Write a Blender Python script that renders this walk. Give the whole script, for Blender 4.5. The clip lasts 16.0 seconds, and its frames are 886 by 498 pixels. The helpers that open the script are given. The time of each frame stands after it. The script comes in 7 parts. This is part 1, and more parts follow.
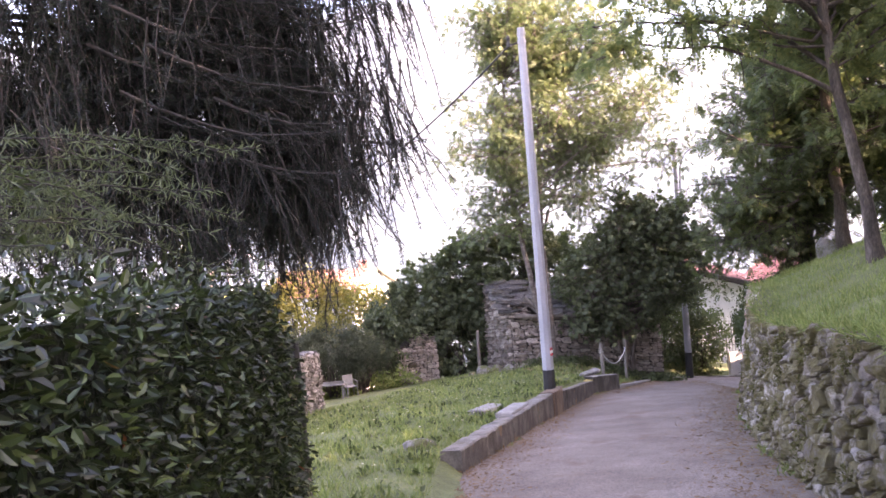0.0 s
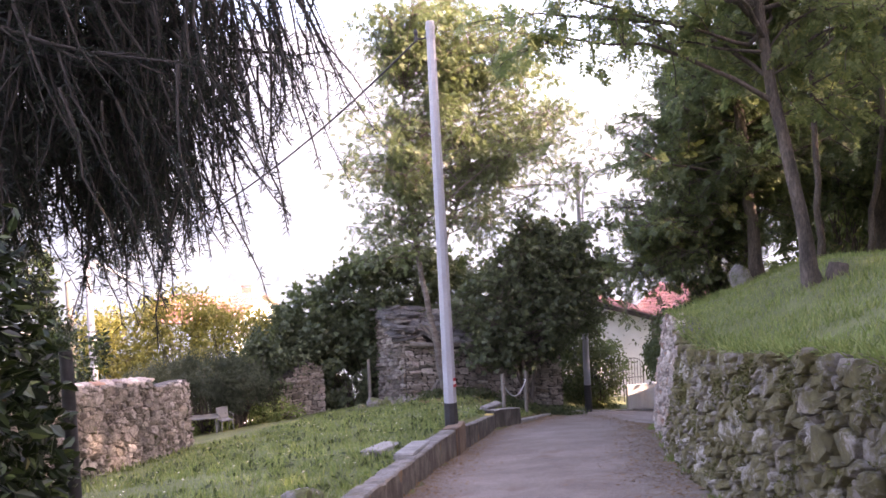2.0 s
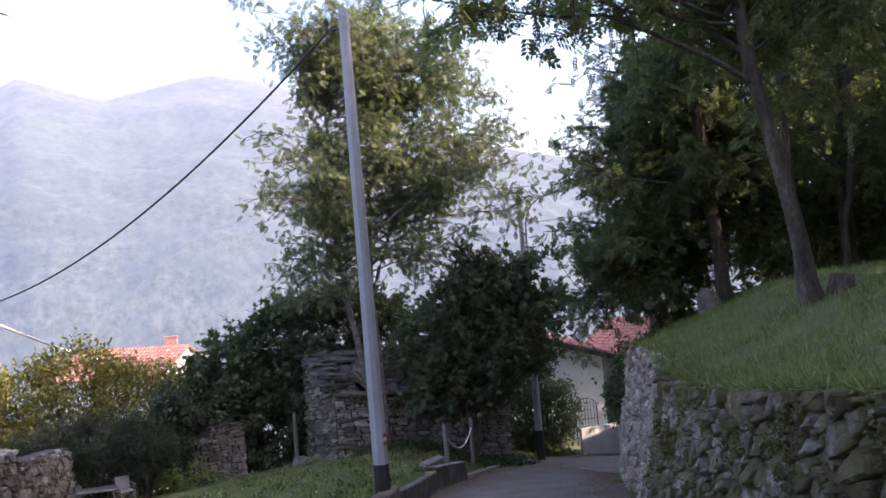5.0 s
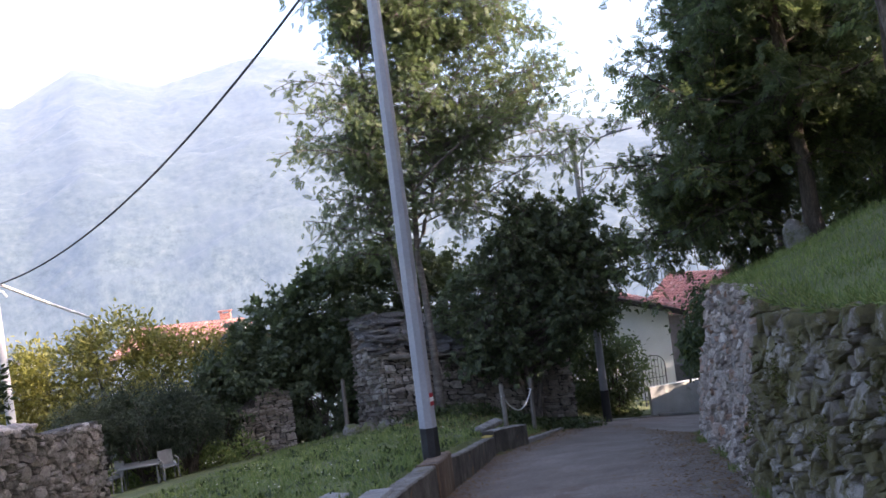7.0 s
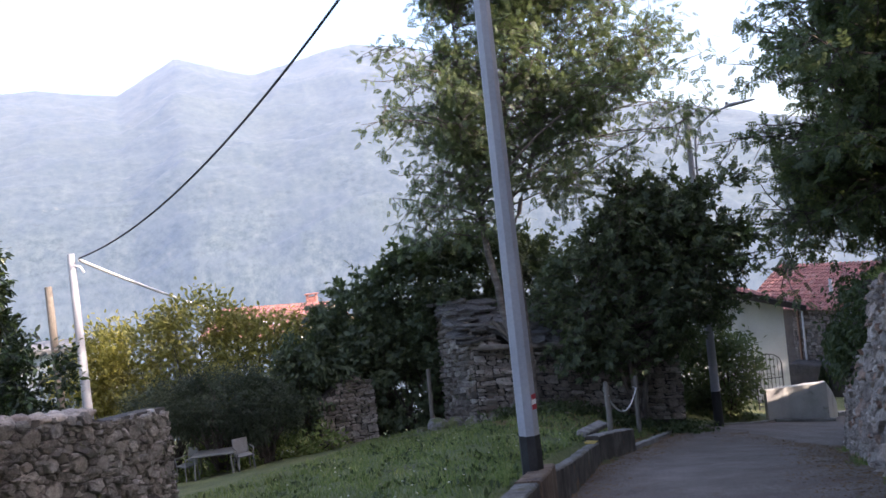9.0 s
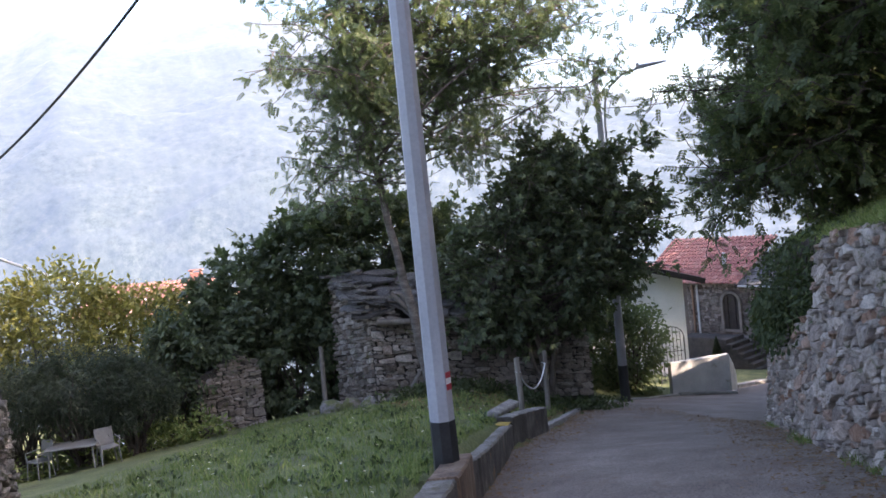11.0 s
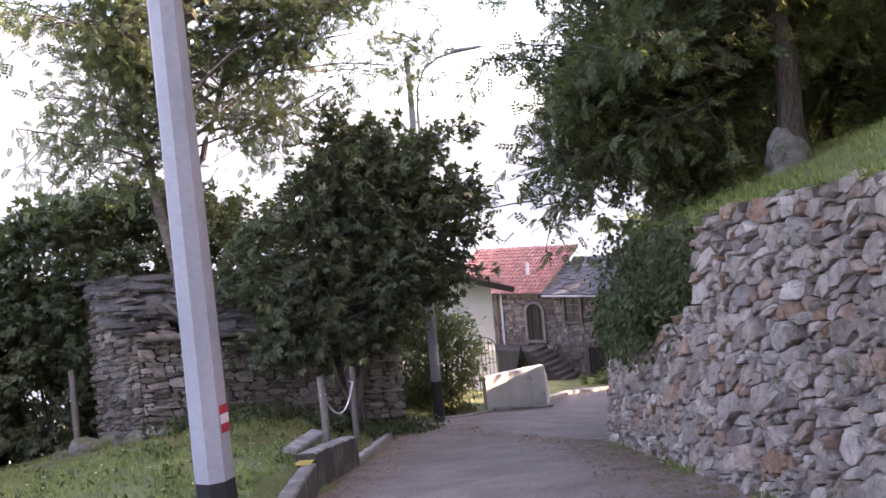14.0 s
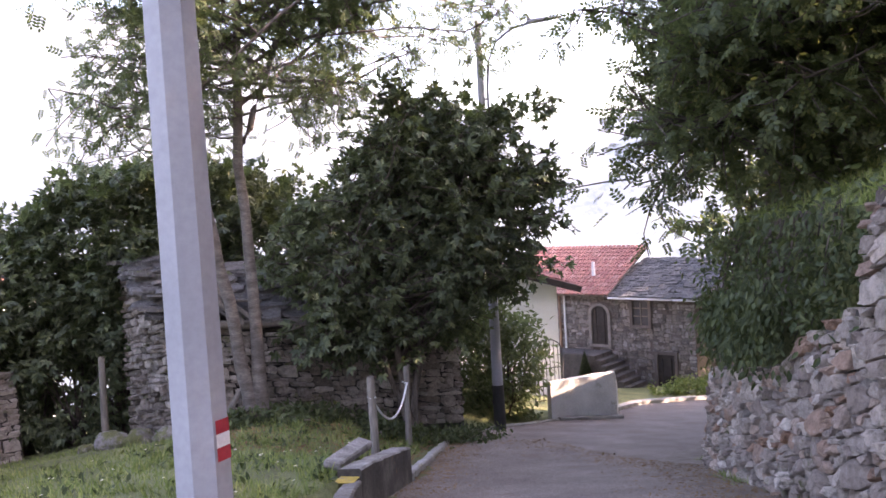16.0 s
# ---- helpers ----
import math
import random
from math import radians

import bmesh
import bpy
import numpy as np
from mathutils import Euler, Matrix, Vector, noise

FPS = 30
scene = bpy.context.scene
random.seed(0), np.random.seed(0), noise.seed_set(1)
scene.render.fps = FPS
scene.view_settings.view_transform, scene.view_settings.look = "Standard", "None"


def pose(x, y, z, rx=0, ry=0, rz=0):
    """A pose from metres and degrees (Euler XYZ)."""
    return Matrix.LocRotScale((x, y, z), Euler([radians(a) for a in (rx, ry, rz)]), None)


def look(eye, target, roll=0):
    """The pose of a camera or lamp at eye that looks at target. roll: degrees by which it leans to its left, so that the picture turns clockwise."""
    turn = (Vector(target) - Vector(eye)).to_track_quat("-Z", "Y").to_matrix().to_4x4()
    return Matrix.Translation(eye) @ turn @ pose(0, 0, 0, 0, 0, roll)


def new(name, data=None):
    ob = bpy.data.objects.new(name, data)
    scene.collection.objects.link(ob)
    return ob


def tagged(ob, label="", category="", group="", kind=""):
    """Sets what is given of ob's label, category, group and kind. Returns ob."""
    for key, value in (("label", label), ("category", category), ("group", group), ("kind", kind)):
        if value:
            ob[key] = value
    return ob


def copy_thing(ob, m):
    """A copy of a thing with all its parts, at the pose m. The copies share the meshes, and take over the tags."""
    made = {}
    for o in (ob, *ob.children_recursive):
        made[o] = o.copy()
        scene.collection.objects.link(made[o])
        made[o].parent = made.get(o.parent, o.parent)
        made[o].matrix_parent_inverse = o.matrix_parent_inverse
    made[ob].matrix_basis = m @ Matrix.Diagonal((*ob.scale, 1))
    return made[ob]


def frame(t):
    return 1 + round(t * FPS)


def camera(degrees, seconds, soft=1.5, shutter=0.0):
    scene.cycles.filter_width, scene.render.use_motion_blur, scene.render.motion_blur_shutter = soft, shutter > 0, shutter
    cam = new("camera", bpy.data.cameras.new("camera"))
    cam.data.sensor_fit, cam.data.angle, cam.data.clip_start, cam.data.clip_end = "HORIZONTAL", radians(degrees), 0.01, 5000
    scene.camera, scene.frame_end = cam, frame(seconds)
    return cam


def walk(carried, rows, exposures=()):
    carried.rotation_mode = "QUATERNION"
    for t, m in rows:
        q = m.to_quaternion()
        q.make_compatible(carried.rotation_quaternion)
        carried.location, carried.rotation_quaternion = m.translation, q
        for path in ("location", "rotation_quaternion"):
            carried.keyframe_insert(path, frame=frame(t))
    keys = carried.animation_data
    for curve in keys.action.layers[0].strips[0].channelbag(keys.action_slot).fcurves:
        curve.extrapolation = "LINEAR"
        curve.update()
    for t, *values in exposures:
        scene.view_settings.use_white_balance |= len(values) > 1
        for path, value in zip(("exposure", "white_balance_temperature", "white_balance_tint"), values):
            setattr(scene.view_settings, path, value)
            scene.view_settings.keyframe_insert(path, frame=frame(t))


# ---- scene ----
cam = camera(56.5, 16.0, soft=1.6)
PATH = [
    (0, (0.023, -0.06, 1.531), (0.018, 1.937, 1.422), -5.0),
    (0.5, (-0.033, 0.433, 1.471), (-0.027, 2.433, 1.412), -3.0),
    (1, (-0.081, 0.914, 1.393), (0.1, 2.905, 1.355), -3.2),
    (1.5, (-0.059, 1.365, 1.288), (0.129, 3.356, 1.276), -3.0),
    (2, (-0.084, 1.85, 1.166), (0.184, 3.831, 1.113), -3.1),
    (2.5, (0.024, 2.241, 1.129), (0.36, 4.212, 1.079), -3.8),
    (3, (0.077, 2.654, 1.072), (0.4, 4.627, 1.015), -3.8),
    (3.5, (0.123, 3.003, 1.053), (0.472, 4.973, 1.015), -4.7),
    (4, (0.313, 3.413, 0.988), (0.728, 5.369, 1.022), -3.4),
    (4.5, (0.385, 3.842, 0.903), (0.847, 5.788, 0.916), -5.1),
    (5, (0.518, 4.294, 0.818), (0.933, 6.25, 0.863), -4.9),
    (5.2, (0.534, 4.478, 0.809), (0.719, 6.469, 0.84), -5.0),
    (7.3, (0.928, 6.227, 0.304), (1.219, 8.206, 0.273), -7.5),
    (7.5, (0.917, 6.453, 0.335), (1.216, 8.43, 0.282), -7.3),
    (8, (0.911, 6.872, 0.281), (1.164, 8.856, 0.255), -7.5),
    (8.5, (0.916, 7.264, 0.248), (1.106, 9.254, 0.208), -7.2),
    (9, (0.902, 7.706, 0.172), (0.969, 9.705, 0.156), -6.3),
    (9.2, (0.898, 7.866, 0.168), (1.008, 9.863, 0.152), -5.6),
    (11.5, (0.91, 9.763, -0.232), (1.266, 11.728, -0.35), -6.0),
    (12, (0.954, 10.134, -0.312), (1.365, 12.087, -0.44), -5.1),
    (12.5, (1.017, 10.549, -0.356), (1.491, 12.488, -0.478), -3.3),
    (13, (1.107, 10.989, -0.409), (1.759, 12.869, -0.609), -4.9),
    (13.5, (1.278, 11.422, -0.478), (2.07, 13.253, -0.62), -3.7),
    (14, (1.393, 11.876, -0.571), (2.18, 13.712, -0.673), -5.1),
    (14.5, (1.525, 12.241, -0.653), (2.317, 14.075, -0.751), -4.4),
    (15, (1.613, 12.784, -0.749), (2.253, 14.678, -0.799), -4.5),
    (15.5, (1.731, 13.136, -0.785), (2.387, 15.025, -0.824), -4.4),
    (16, (1.84, 13.511, -0.843), (2.5, 15.397, -0.936), -3.4),
]
walk(cam, [(t, look(eye, target, roll)) for t, eye, target, roll in PATH], [(0, 3.7, 7500, 41), (2, 3.4, 7500, 41), (3.5, 2.9, 7250, 38), (5, 2.12, 6550, 30), (7.5, 2.3, 6400, 23), (8, 2.1, 6400, 23), (8.5, 2.22, 6350, 23), (9, 2.05, 6300, 23), (12, 2.74, 6550, 23), (12.5, 2.84, 6600, 23), (13, 3.28, 6950, 30), (13.5, 3.53, 7300, 35), (14, 3.32, 7400, 37), (14.5, 3.48, 7400, 37), (15, 3.3, 7300, 37), (16, 3.36, 7350, 37)])

# ---- world, sun, exposure ----
SUN_AZ, SUN_EL = 118.0, 27.0        # degrees clockwise from +y, above the horizon
world = bpy.data.worlds.new("sky")
scene.world = world
world.use_nodes = True
wn = world.node_tree.nodes
sky = wn.new("ShaderNodeTexSky")
sky.sky_type, sky.sun_disc = "NISHITA", False
sky.sun_elevation, sky.sun_rotation = radians(SUN_EL), radians(SUN_AZ)
sky.air_density, sky.dust_density, sky.ozone_density = 1.0, 4.0, 1.0
world.node_tree.links.new(sky.outputs[0], wn["Background"].inputs[0])
wn["Background"].inputs[1].default_value = 0.15
sun = new("sun", bpy.data.lights.new("sun", "SUN"))
sun.data.energy, sun.data.angle, sun.data.color = 3.2, radians(0.6), (1.0, 0.86, 0.68)
sun.matrix_world = look((math.sin(radians(SUN_AZ)) * 60, math.cos(radians(SUN_AZ)) * 60, math.tan(radians(SUN_EL)) * 60), (0, 0, 0))


# ---- building helpers ----
rng = np.random.default_rng(7)


def mesh_np(name, verts, faces, mat=None, smooth=False):
    """A mesh of faces that all have the same number of corners."""
    verts, faces = np.asarray(verts, np.float32), np.asarray(faces, np.int32)
    me = bpy.data.meshes.new(name)
    n, k = faces.shape
    me.vertices.add(len(verts))
    me.vertices.foreach_set("co", verts.ravel())
    me.loops.add(n * k)
    me.loops.foreach_set("vertex_index", faces.ravel())
    me.polygons.add(n)
    me.polygons.foreach_set("loop_start", np.arange(0, n * k, k, dtype=np.int32))
    me.polygons.foreach_set("use_smooth", np.full(n, smooth))
    me.update(calc_edges=True)
    if mat:
        me.materials.append(mat)
    return me


def mesh_py(name, verts, faces, mat=None, smooth=False):
    me = bpy.data.meshes.new(name)
    me.from_pydata([tuple(v) for v in verts], [], [tuple(f) for f in faces])
    if smooth:
        me.polygons.foreach_set("use_smooth", [True] * len(me.polygons))
    me.update()
    if mat:
        me.materials.append(mat)
    return me


def under(ob, parent):
    ob.parent = parent
    return ob


def part_me(name, me, parent=None, label="", kind=""):
    ob = new(name, me)
    if parent:
        ob.parent = parent
    return tagged(ob, label=label, kind=kind)


def part(name, bm, mat, parent=None, label="", smooth=False):
    me = bpy.data.meshes.new(name)
    bmesh.ops.recalc_face_normals(bm, faces=bm.faces)
    bm.to_mesh(me)
    bm.free()
    me.materials.append(mat)
    if smooth:
        me.polygons.foreach_set("use_smooth", [True] * len(me.polygons))
    return part_me(name, me, parent, label)


def thing(name, at, label, category, group="", kind=""):
    ob = new(name)
    ob.location = at
    ob.empty_display_size = 0.1
    return tagged(ob, label, category, group, kind)


def box(sx, sy, sz, bevel=0.0, at=(0, 0, 0), seg=1, rot=None, jitter=0.0):
    """A bevelled box on z = 0, or wherever at puts it."""
    bm = bmesh.new()
    bmesh.ops.create_cube(bm, size=1)
    bmesh.ops.scale(bm, vec=(sx, sy, sz), verts=bm.verts)
    if bevel:
        bmesh.ops.bevel(bm, geom=bm.edges[:], offset=bevel, segments=seg, affect="EDGES")
    bmesh.ops.translate(bm, vec=(0, 0, sz / 2), verts=bm.verts)
    if rot:
        bmesh.ops.rotate(bm, cent=(0, 0, 0), matrix=Euler([radians(a) for a in rot]).to_matrix(), verts=bm.verts)
    bmesh.ops.translate(bm, vec=at, verts=bm.verts)
    if jitter:
        for v in bm.verts:
            v.co += jitter * noise.noise_vector(v.co * 3)
    return bm


def tube(points, radii, sides=6, cap=True):
    """A tapered tube through points: verts, quads."""
    p = np.asarray(points, float)
    r = np.broadcast_to(np.asarray(radii, float), (len(p),))
    d = np.gradient(p, axis=0)
    d /= np.linalg.norm(d, axis=1, keepdims=True) + 1e-9
    ref = np.where(np.abs(d[:, 2:3]) > 0.9, [[1.0, 0, 0]], [[0, 0, 1.0]])
    a = np.cross(d, ref)
    a /= np.linalg.norm(a, axis=1, keepdims=True) + 1e-9
    b = np.cross(d, a)
    an = np.linspace(0, 2 * np.pi, sides, endpoint=False)
    ring = np.cos(an)[None, :, None] * a[:, None] + np.sin(an)[None, :, None] * b[:, None]
    v = (p[:, None] + ring * r[:, None, None]).reshape(-1, 3)
    i, j = np.meshgrid(np.arange(len(p) - 1), np.arange(sides), indexing="ij")
    k = (j + 1) % sides
    f = np.stack([i * sides + j, i * sides + k, (i + 1) * sides + k, (i + 1) * sides + j], -1).reshape(-1, 4)
    return v, f


def joined(pieces):
    """Verts and faces of many (verts, faces) pairs as one."""
    vs, fs, n = [], [], 0
    for v, f in pieces:
        vs.append(v)
        fs.append(np.asarray(f) + n)
        n += len(v)
    return np.concatenate(vs), np.concatenate(fs)


def tube_ob(name, points, radii, mat, parent=None, sides=8, label=""):
    v, f = tube(points, radii, sides)
    return part_me(name, mesh_np(name, v, f, mat, True), parent, label)


# ---- materials ----
def material(name, rough=0.8, metal=0.0):
    m = bpy.data.materials.new(name)
    m.use_nodes = True
    n = m.node_tree.nodes
    b = n["Principled BSDF"]
    b.inputs["Roughness"].default_value = rough
    b.inputs["Metallic"].default_value = metal
    return m, m.node_tree, n, b


def noise_tex(t, scale, detail=4.0, rough=0.6, stretch=None, distortion=0.0):
    n = t.nodes.new("ShaderNodeTexNoise")
    n.inputs["Scale"].default_value, n.inputs["Detail"].default_value = scale, detail
    n.inputs["Roughness"].default_value, n.inputs["Distortion"].default_value = rough, distortion
    c = t.nodes.new("ShaderNodeNewGeometry")
    if stretch:
        mp = t.nodes.new("ShaderNodeMapping")
        mp.inputs["Scale"].default_value = stretch
        t.links.new(c.outputs["Position"], mp.inputs[0])
        t.links.new(mp.outputs[0], n.inputs[0])
    else:
        t.links.new(c.outputs["Position"], n.inputs[0])
    return n.outputs["Fac"]


def ramp(t, fac, stops):
    r = t.nodes.new("ShaderNodeValToRGB")
    e = r.color_ramp.elements
    while len(e) < len(stops):
        e.new(0.5)
    for k, (p, c) in enumerate(stops):
        e[k].position = p
        e[k].color = (*c, 1)
    t.links.new(fac, r.inputs[0])
    return r.outputs[0]


def mixc(t, fac, a, b, mode="MIX"):
    m = t.nodes.new("ShaderNodeMix")
    m.data_type, m.blend_type = "RGBA", mode
    for s, v in ((0, fac), (6, a), (7, b)):
        if isinstance(v, (int, float)):
            m.inputs[s].default_value = v
        elif isinstance(v, tuple):
            m.inputs[s].default_value = (*v, 1)
        else:
            t.links.new(v, m.inputs[s])
    return m.outputs[2]


def bump(t, b, height, strength=0.5, dist=0.02):
    n = t.nodes.new("ShaderNodeBump")
    n.inputs["Strength"].default_value, n.inputs["Distance"].default_value = strength, dist
    t.links.new(height, n.inputs["Height"])
    t.links.new(n.outputs[0], b.inputs["Normal"])


def rnd(t, island=False):
    if island:
        return t.nodes.new("ShaderNodeNewGeometry").outputs["Random Per Island"]
    return t.nodes.new("ShaderNodeObjectInfo").outputs["Random"]


def surface(name, stops, scale=3.0, fine=40.0, rough=0.85, grain=0.3, bumps=0.4, dist=0.01, stretch=None, metal=0.0, spots=None):
    """A two-scale noise surface: colour stops over a broad noise, darkened and lightened by a fine one."""
    m, t, n, b = material(name, rough, metal)
    c = ramp(t, noise_tex(t, scale, 5, 0.65, stretch), stops)
    f = noise_tex(t, fine, 3, 0.6, stretch)
    g = ramp(t, f, [(0.25, (1 - grain,) * 3), (0.75, (1 + grain * 0.5,) * 3)])
    c = mixc(t, 1.0, c, g, "MULTIPLY")
    if spots:
        c = mixc(t, ramp(t, noise_tex(t, spots[0], 6, 0.7), [(spots[1], (0, 0, 0)), (spots[1] + 0.08, (1, 1, 1))]), c, spots[2])
    t.links.new(c, b.inputs["Base Color"])
    bump(t, b, f, bumps, dist)
    return m


def stone(name, tones, moss=0.0, moss_colour=(0.09, 0.10, 0.025), island=False, lichen=0.5):
    m, t, n, b = material(name, 0.9)
    c = ramp(t, rnd(t, island), [(k / max(1, len(tones) - 1), tone) for k, tone in enumerate(tones)])
    v = ramp(t, noise_tex(t, 11, 8, 0.75), [(0.3, (0.4,) * 3), (0.5, (0.95,) * 3), (0.7, (1.35,) * 3)])
    c = mixc(t, 1.0, c, v, "MULTIPLY")
    c = mixc(t, ramp(t, noise_tex(t, 22, 4, 0.7), [(0.60, (0, 0, 0)), (0.68, (lichen,) * 3)]), c, (0.42, 0.41, 0.37))
    if moss:
        k = ramp(t, noise_tex(t, 2.8, 7, 0.75), [(0.62 - moss * 0.3, (0, 0, 0)), (0.70 - moss * 0.3, (0.9,) * 3)])
        mc = ramp(t, noise_tex(t, 14, 4), [(0.3, tuple(x * 0.6 for x in moss_colour)), (0.7, tuple(x * 1.4 for x in moss_colour))])
        c = mixc(t, k, c, mc)
    t.links.new(c, b.inputs["Base Color"])
    bump(t, b, noise_tex(t, 15, 9, 0.8, distortion=0.4), 1.0, 0.06)
    return m


def leaf_mat(name, stops, rough=0.5, through_light=0.35, tint=(0.14, 0.2, 0.02)):
    m, t, n, b = material(name, rough)
    c = ramp(t, rnd(t, True), stops)
    v = ramp(t, noise_tex(t, 0.9, 3), [(0.3, (0.7,) * 3), (0.7, (1.25,) * 3)])
    c = mixc(t, 1.0, c, v, "MULTIPLY")
    t.links.new(c, b.inputs["Base Color"])
    b.inputs["Specular IOR Level"].default_value = 0.35
    tr = n.new("ShaderNodeBsdfTranslucent")
    t.links.new(mixc(t, 0.5, c, tint), tr.inputs[0])
    mx = n.new("ShaderNodeMixShader")
    mx.inputs[0].default_value = through_light
    t.links.new(b.outputs[0], mx.inputs[1])
    t.links.new(tr.outputs[0], mx.inputs[2])
    t.links.new(mx.outputs[0], n["Material Output"].inputs[0])
    return m


ASPHALT = surface("asphalt", [(0.3, (0.15, 0.112, 0.085)), (0.5, (0.205, 0.162, 0.13)), (0.72, (0.275, 0.227, 0.187))], 1.1, 55, 0.92, 0.9, 1.0, 0.014, spots=(1.4, 0.57, (0.135, 0.094, 0.066)))
EARTH = surface("earth_grass", [(0.3, (0.07, 0.078, 0.03)), (0.5, (0.11, 0.128, 0.04)), (0.72, (0.175, 0.18, 0.07))], 1.2, 30, 0.95, 0.5, 0.8, 0.03, spots=(0.9, 0.62, (0.085, 0.065, 0.042)))
CONCRETE = surface("old_concrete", [(0.3, (0.13, 0.12, 0.11)), (0.5, (0.24, 0.23, 0.21)), (0.75, (0.34, 0.33, 0.31))], 2.2, 45, 0.9, 0.35, 0.6, 0.01, spots=(1.6, 0.60, (0.10, 0.10, 0.05)))
# Stains on the kerb sides, with the shade on them darkened in too.
KERB_SIDE = surface("stained_shaded_concrete", [(0.3, (0.035, 0.03, 0.025)), (0.5, (0.085, 0.075, 0.062)), (0.72, (0.19, 0.17, 0.145))], 3.0, 40, 0.9, 0.4, 0.7, 0.012, (1, 1, 0.75), spots=(2.6, 0.62, (0.20, 0.115, 0.055)))
LARCH_WOOD = surface("larch_twig", [(0.3, (0.02, 0.017, 0.015)), (0.7, (0.05, 0.042, 0.036))], 8, 50, 0.9, 0.3, 0.5, 0.004)
ROOF_SLAB = stone("roof_slab", [(0.04, 0.039, 0.038), (0.09, 0.088, 0.085), (0.06, 0.058, 0.056), (0.125, 0.12, 0.115)], 0.05, island=True)
KERB_PALE = surface("weathered_concrete", [(0.3, (0.12, 0.11, 0.095)), (0.5, (0.23, 0.212, 0.188)), (0.75, (0.36, 0.34, 0.31))], 5, 50, 0.92, 0.5, 0.9, 0.014, spots=(3.5, 0.6, (0.09, 0.08, 0.045)))
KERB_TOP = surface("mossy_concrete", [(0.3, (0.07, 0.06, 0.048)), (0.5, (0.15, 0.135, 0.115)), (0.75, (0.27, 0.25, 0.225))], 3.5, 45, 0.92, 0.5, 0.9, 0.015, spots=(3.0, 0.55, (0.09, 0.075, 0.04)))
CONCRETE_PALE = surface("pale_concrete", [(0.3, (0.21, 0.20, 0.185)), (0.7, (0.36, 0.345, 0.325))], 2.4, 40, 0.88, 0.35, 0.6, 0.01, spots=(2.8, 0.58, (0.12, 0.11, 0.07)))
PARAPET = surface("pale_render", [(0.3, (0.40, 0.39, 0.37)), (0.7, (0.58, 0.57, 0.55))], 1.6, 40, 0.9, 0.25, 0.5, 0.01, spots=(2.4, 0.62, (0.27, 0.26, 0.22)))
PLASTER = surface("white_plaster", [(0.3, (0.66, 0.66, 0.65)), (0.7, (0.8, 0.8, 0.79))], 0.8, 30, 0.9, 0.12, 0.2, 0.006)
MORTAR = surface("mortar", [(0.3, (0.085, 0.062, 0.048)), (0.7, (0.23, 0.172, 0.135))], 3, 40, 0.95, 0.4, 0.8, 0.02)
MORTAR_MOSS = surface("mossy_mortar", [(0.3, (0.028, 0.025, 0.012)), (0.5, (0.06, 0.054, 0.022)), (0.68, (0.10, 0.088, 0.034))], 3, 40, 0.95, 0.4, 0.8, 0.02)
MORTAR_DARK = surface("earthy_joint", [(0.3, (0.05, 0.04, 0.032)), (0.7, (0.13, 0.105, 0.085))], 4, 40, 0.95, 0.5, 0.9, 0.02)
GALVANISED = surface("galvanised_steel", [(0.3, (0.27, 0.275, 0.30)), (0.7, (0.36, 0.365, 0.39))], 0.7, 25, 0.55, 0.12, 0.08, 0.003)
BLACK_PAINT = surface("black_paint", [(0.3, (0.012, 0.012, 0.014)), (0.7, (0.03, 0.03, 0.03))], 5, 40, 0.6, 0.3, 0.3, 0.003)
RED_PAINT = surface("red_paint", [(0.3, (0.35, 0.02, 0.03)), (0.7, (0.45, 0.04, 0.05))], 8, 60, 0.6, 0.2, 0.1, 0.002)
YELLOW_PAINT = surface("yellow_paint", [(0.3, (0.35, 0.24, 0.04)), (0.7, (0.5, 0.36, 0.07))], 9, 60, 0.7, 0.4, 0.2, 0.002, spots=(14, 0.55, (0.2, 0.18, 0.15)))
WHITE_PAINT = surface("white_paint", [(0.3, (0.68, 0.67, 0.66)), (0.7, (0.8, 0.8, 0.78))], 8, 60, 0.6, 0.15, 0.1, 0.002)
BARK = surface("bark", [(0.3, (0.035, 0.028, 0.022)), (0.5, (0.085, 0.066, 0.052)), (0.72, (0.16, 0.13, 0.105))], 5, 40, 0.95, 0.5, 1.0, 0.03, (1, 1, 0.3))
BARK_MID = surface("ash_bark", [(0.3, (0.055, 0.045, 0.037)), (0.5, (0.12, 0.102, 0.086)), (0.72, (0.2, 0.175, 0.15))], 6, 45, 0.92, 0.45, 0.9, 0.02, (0.5, 0.5, 1.6))
BARK_PALE = surface("pale_bark", [(0.3, (0.11, 0.095, 0.08)), (0.5, (0.2, 0.175, 0.15)), (0.72, (0.3, 0.27, 0.24))], 5, 30, 0.9, 0.35, 0.6, 0.015, (1, 1, 0.4))
OLD_WOOD = surface("weathered_wood", [(0.3, (0.10, 0.085, 0.07)), (0.7, (0.24, 0.21, 0.175))], 4, 50, 0.9, 0.4, 0.6, 0.008, (1, 1, 0.15))
CABLE = surface("black_cable", [(0.3, (0.02, 0.02, 0.022)), (0.7, (0.05, 0.05, 0.05))], 20, 60, 0.7, 0.2, 0.3, 0.002)
CABLE_PALE = surface("pale_cable", [(0.3, (0.5, 0.5, 0.5)), (0.7, (0.65, 0.65, 0.65))], 20, 60, 0.7, 0.2, 0.3, 0.002)
STONE_MOSSY = stone("mossy_rubble", [(0.15, 0.125, 0.1), (0.37, 0.325, 0.27), (0.2, 0.165, 0.13), (0.56, 0.51, 0.445), (0.28, 0.235, 0.185)], 0.66, (0.135, 0.115, 0.036))
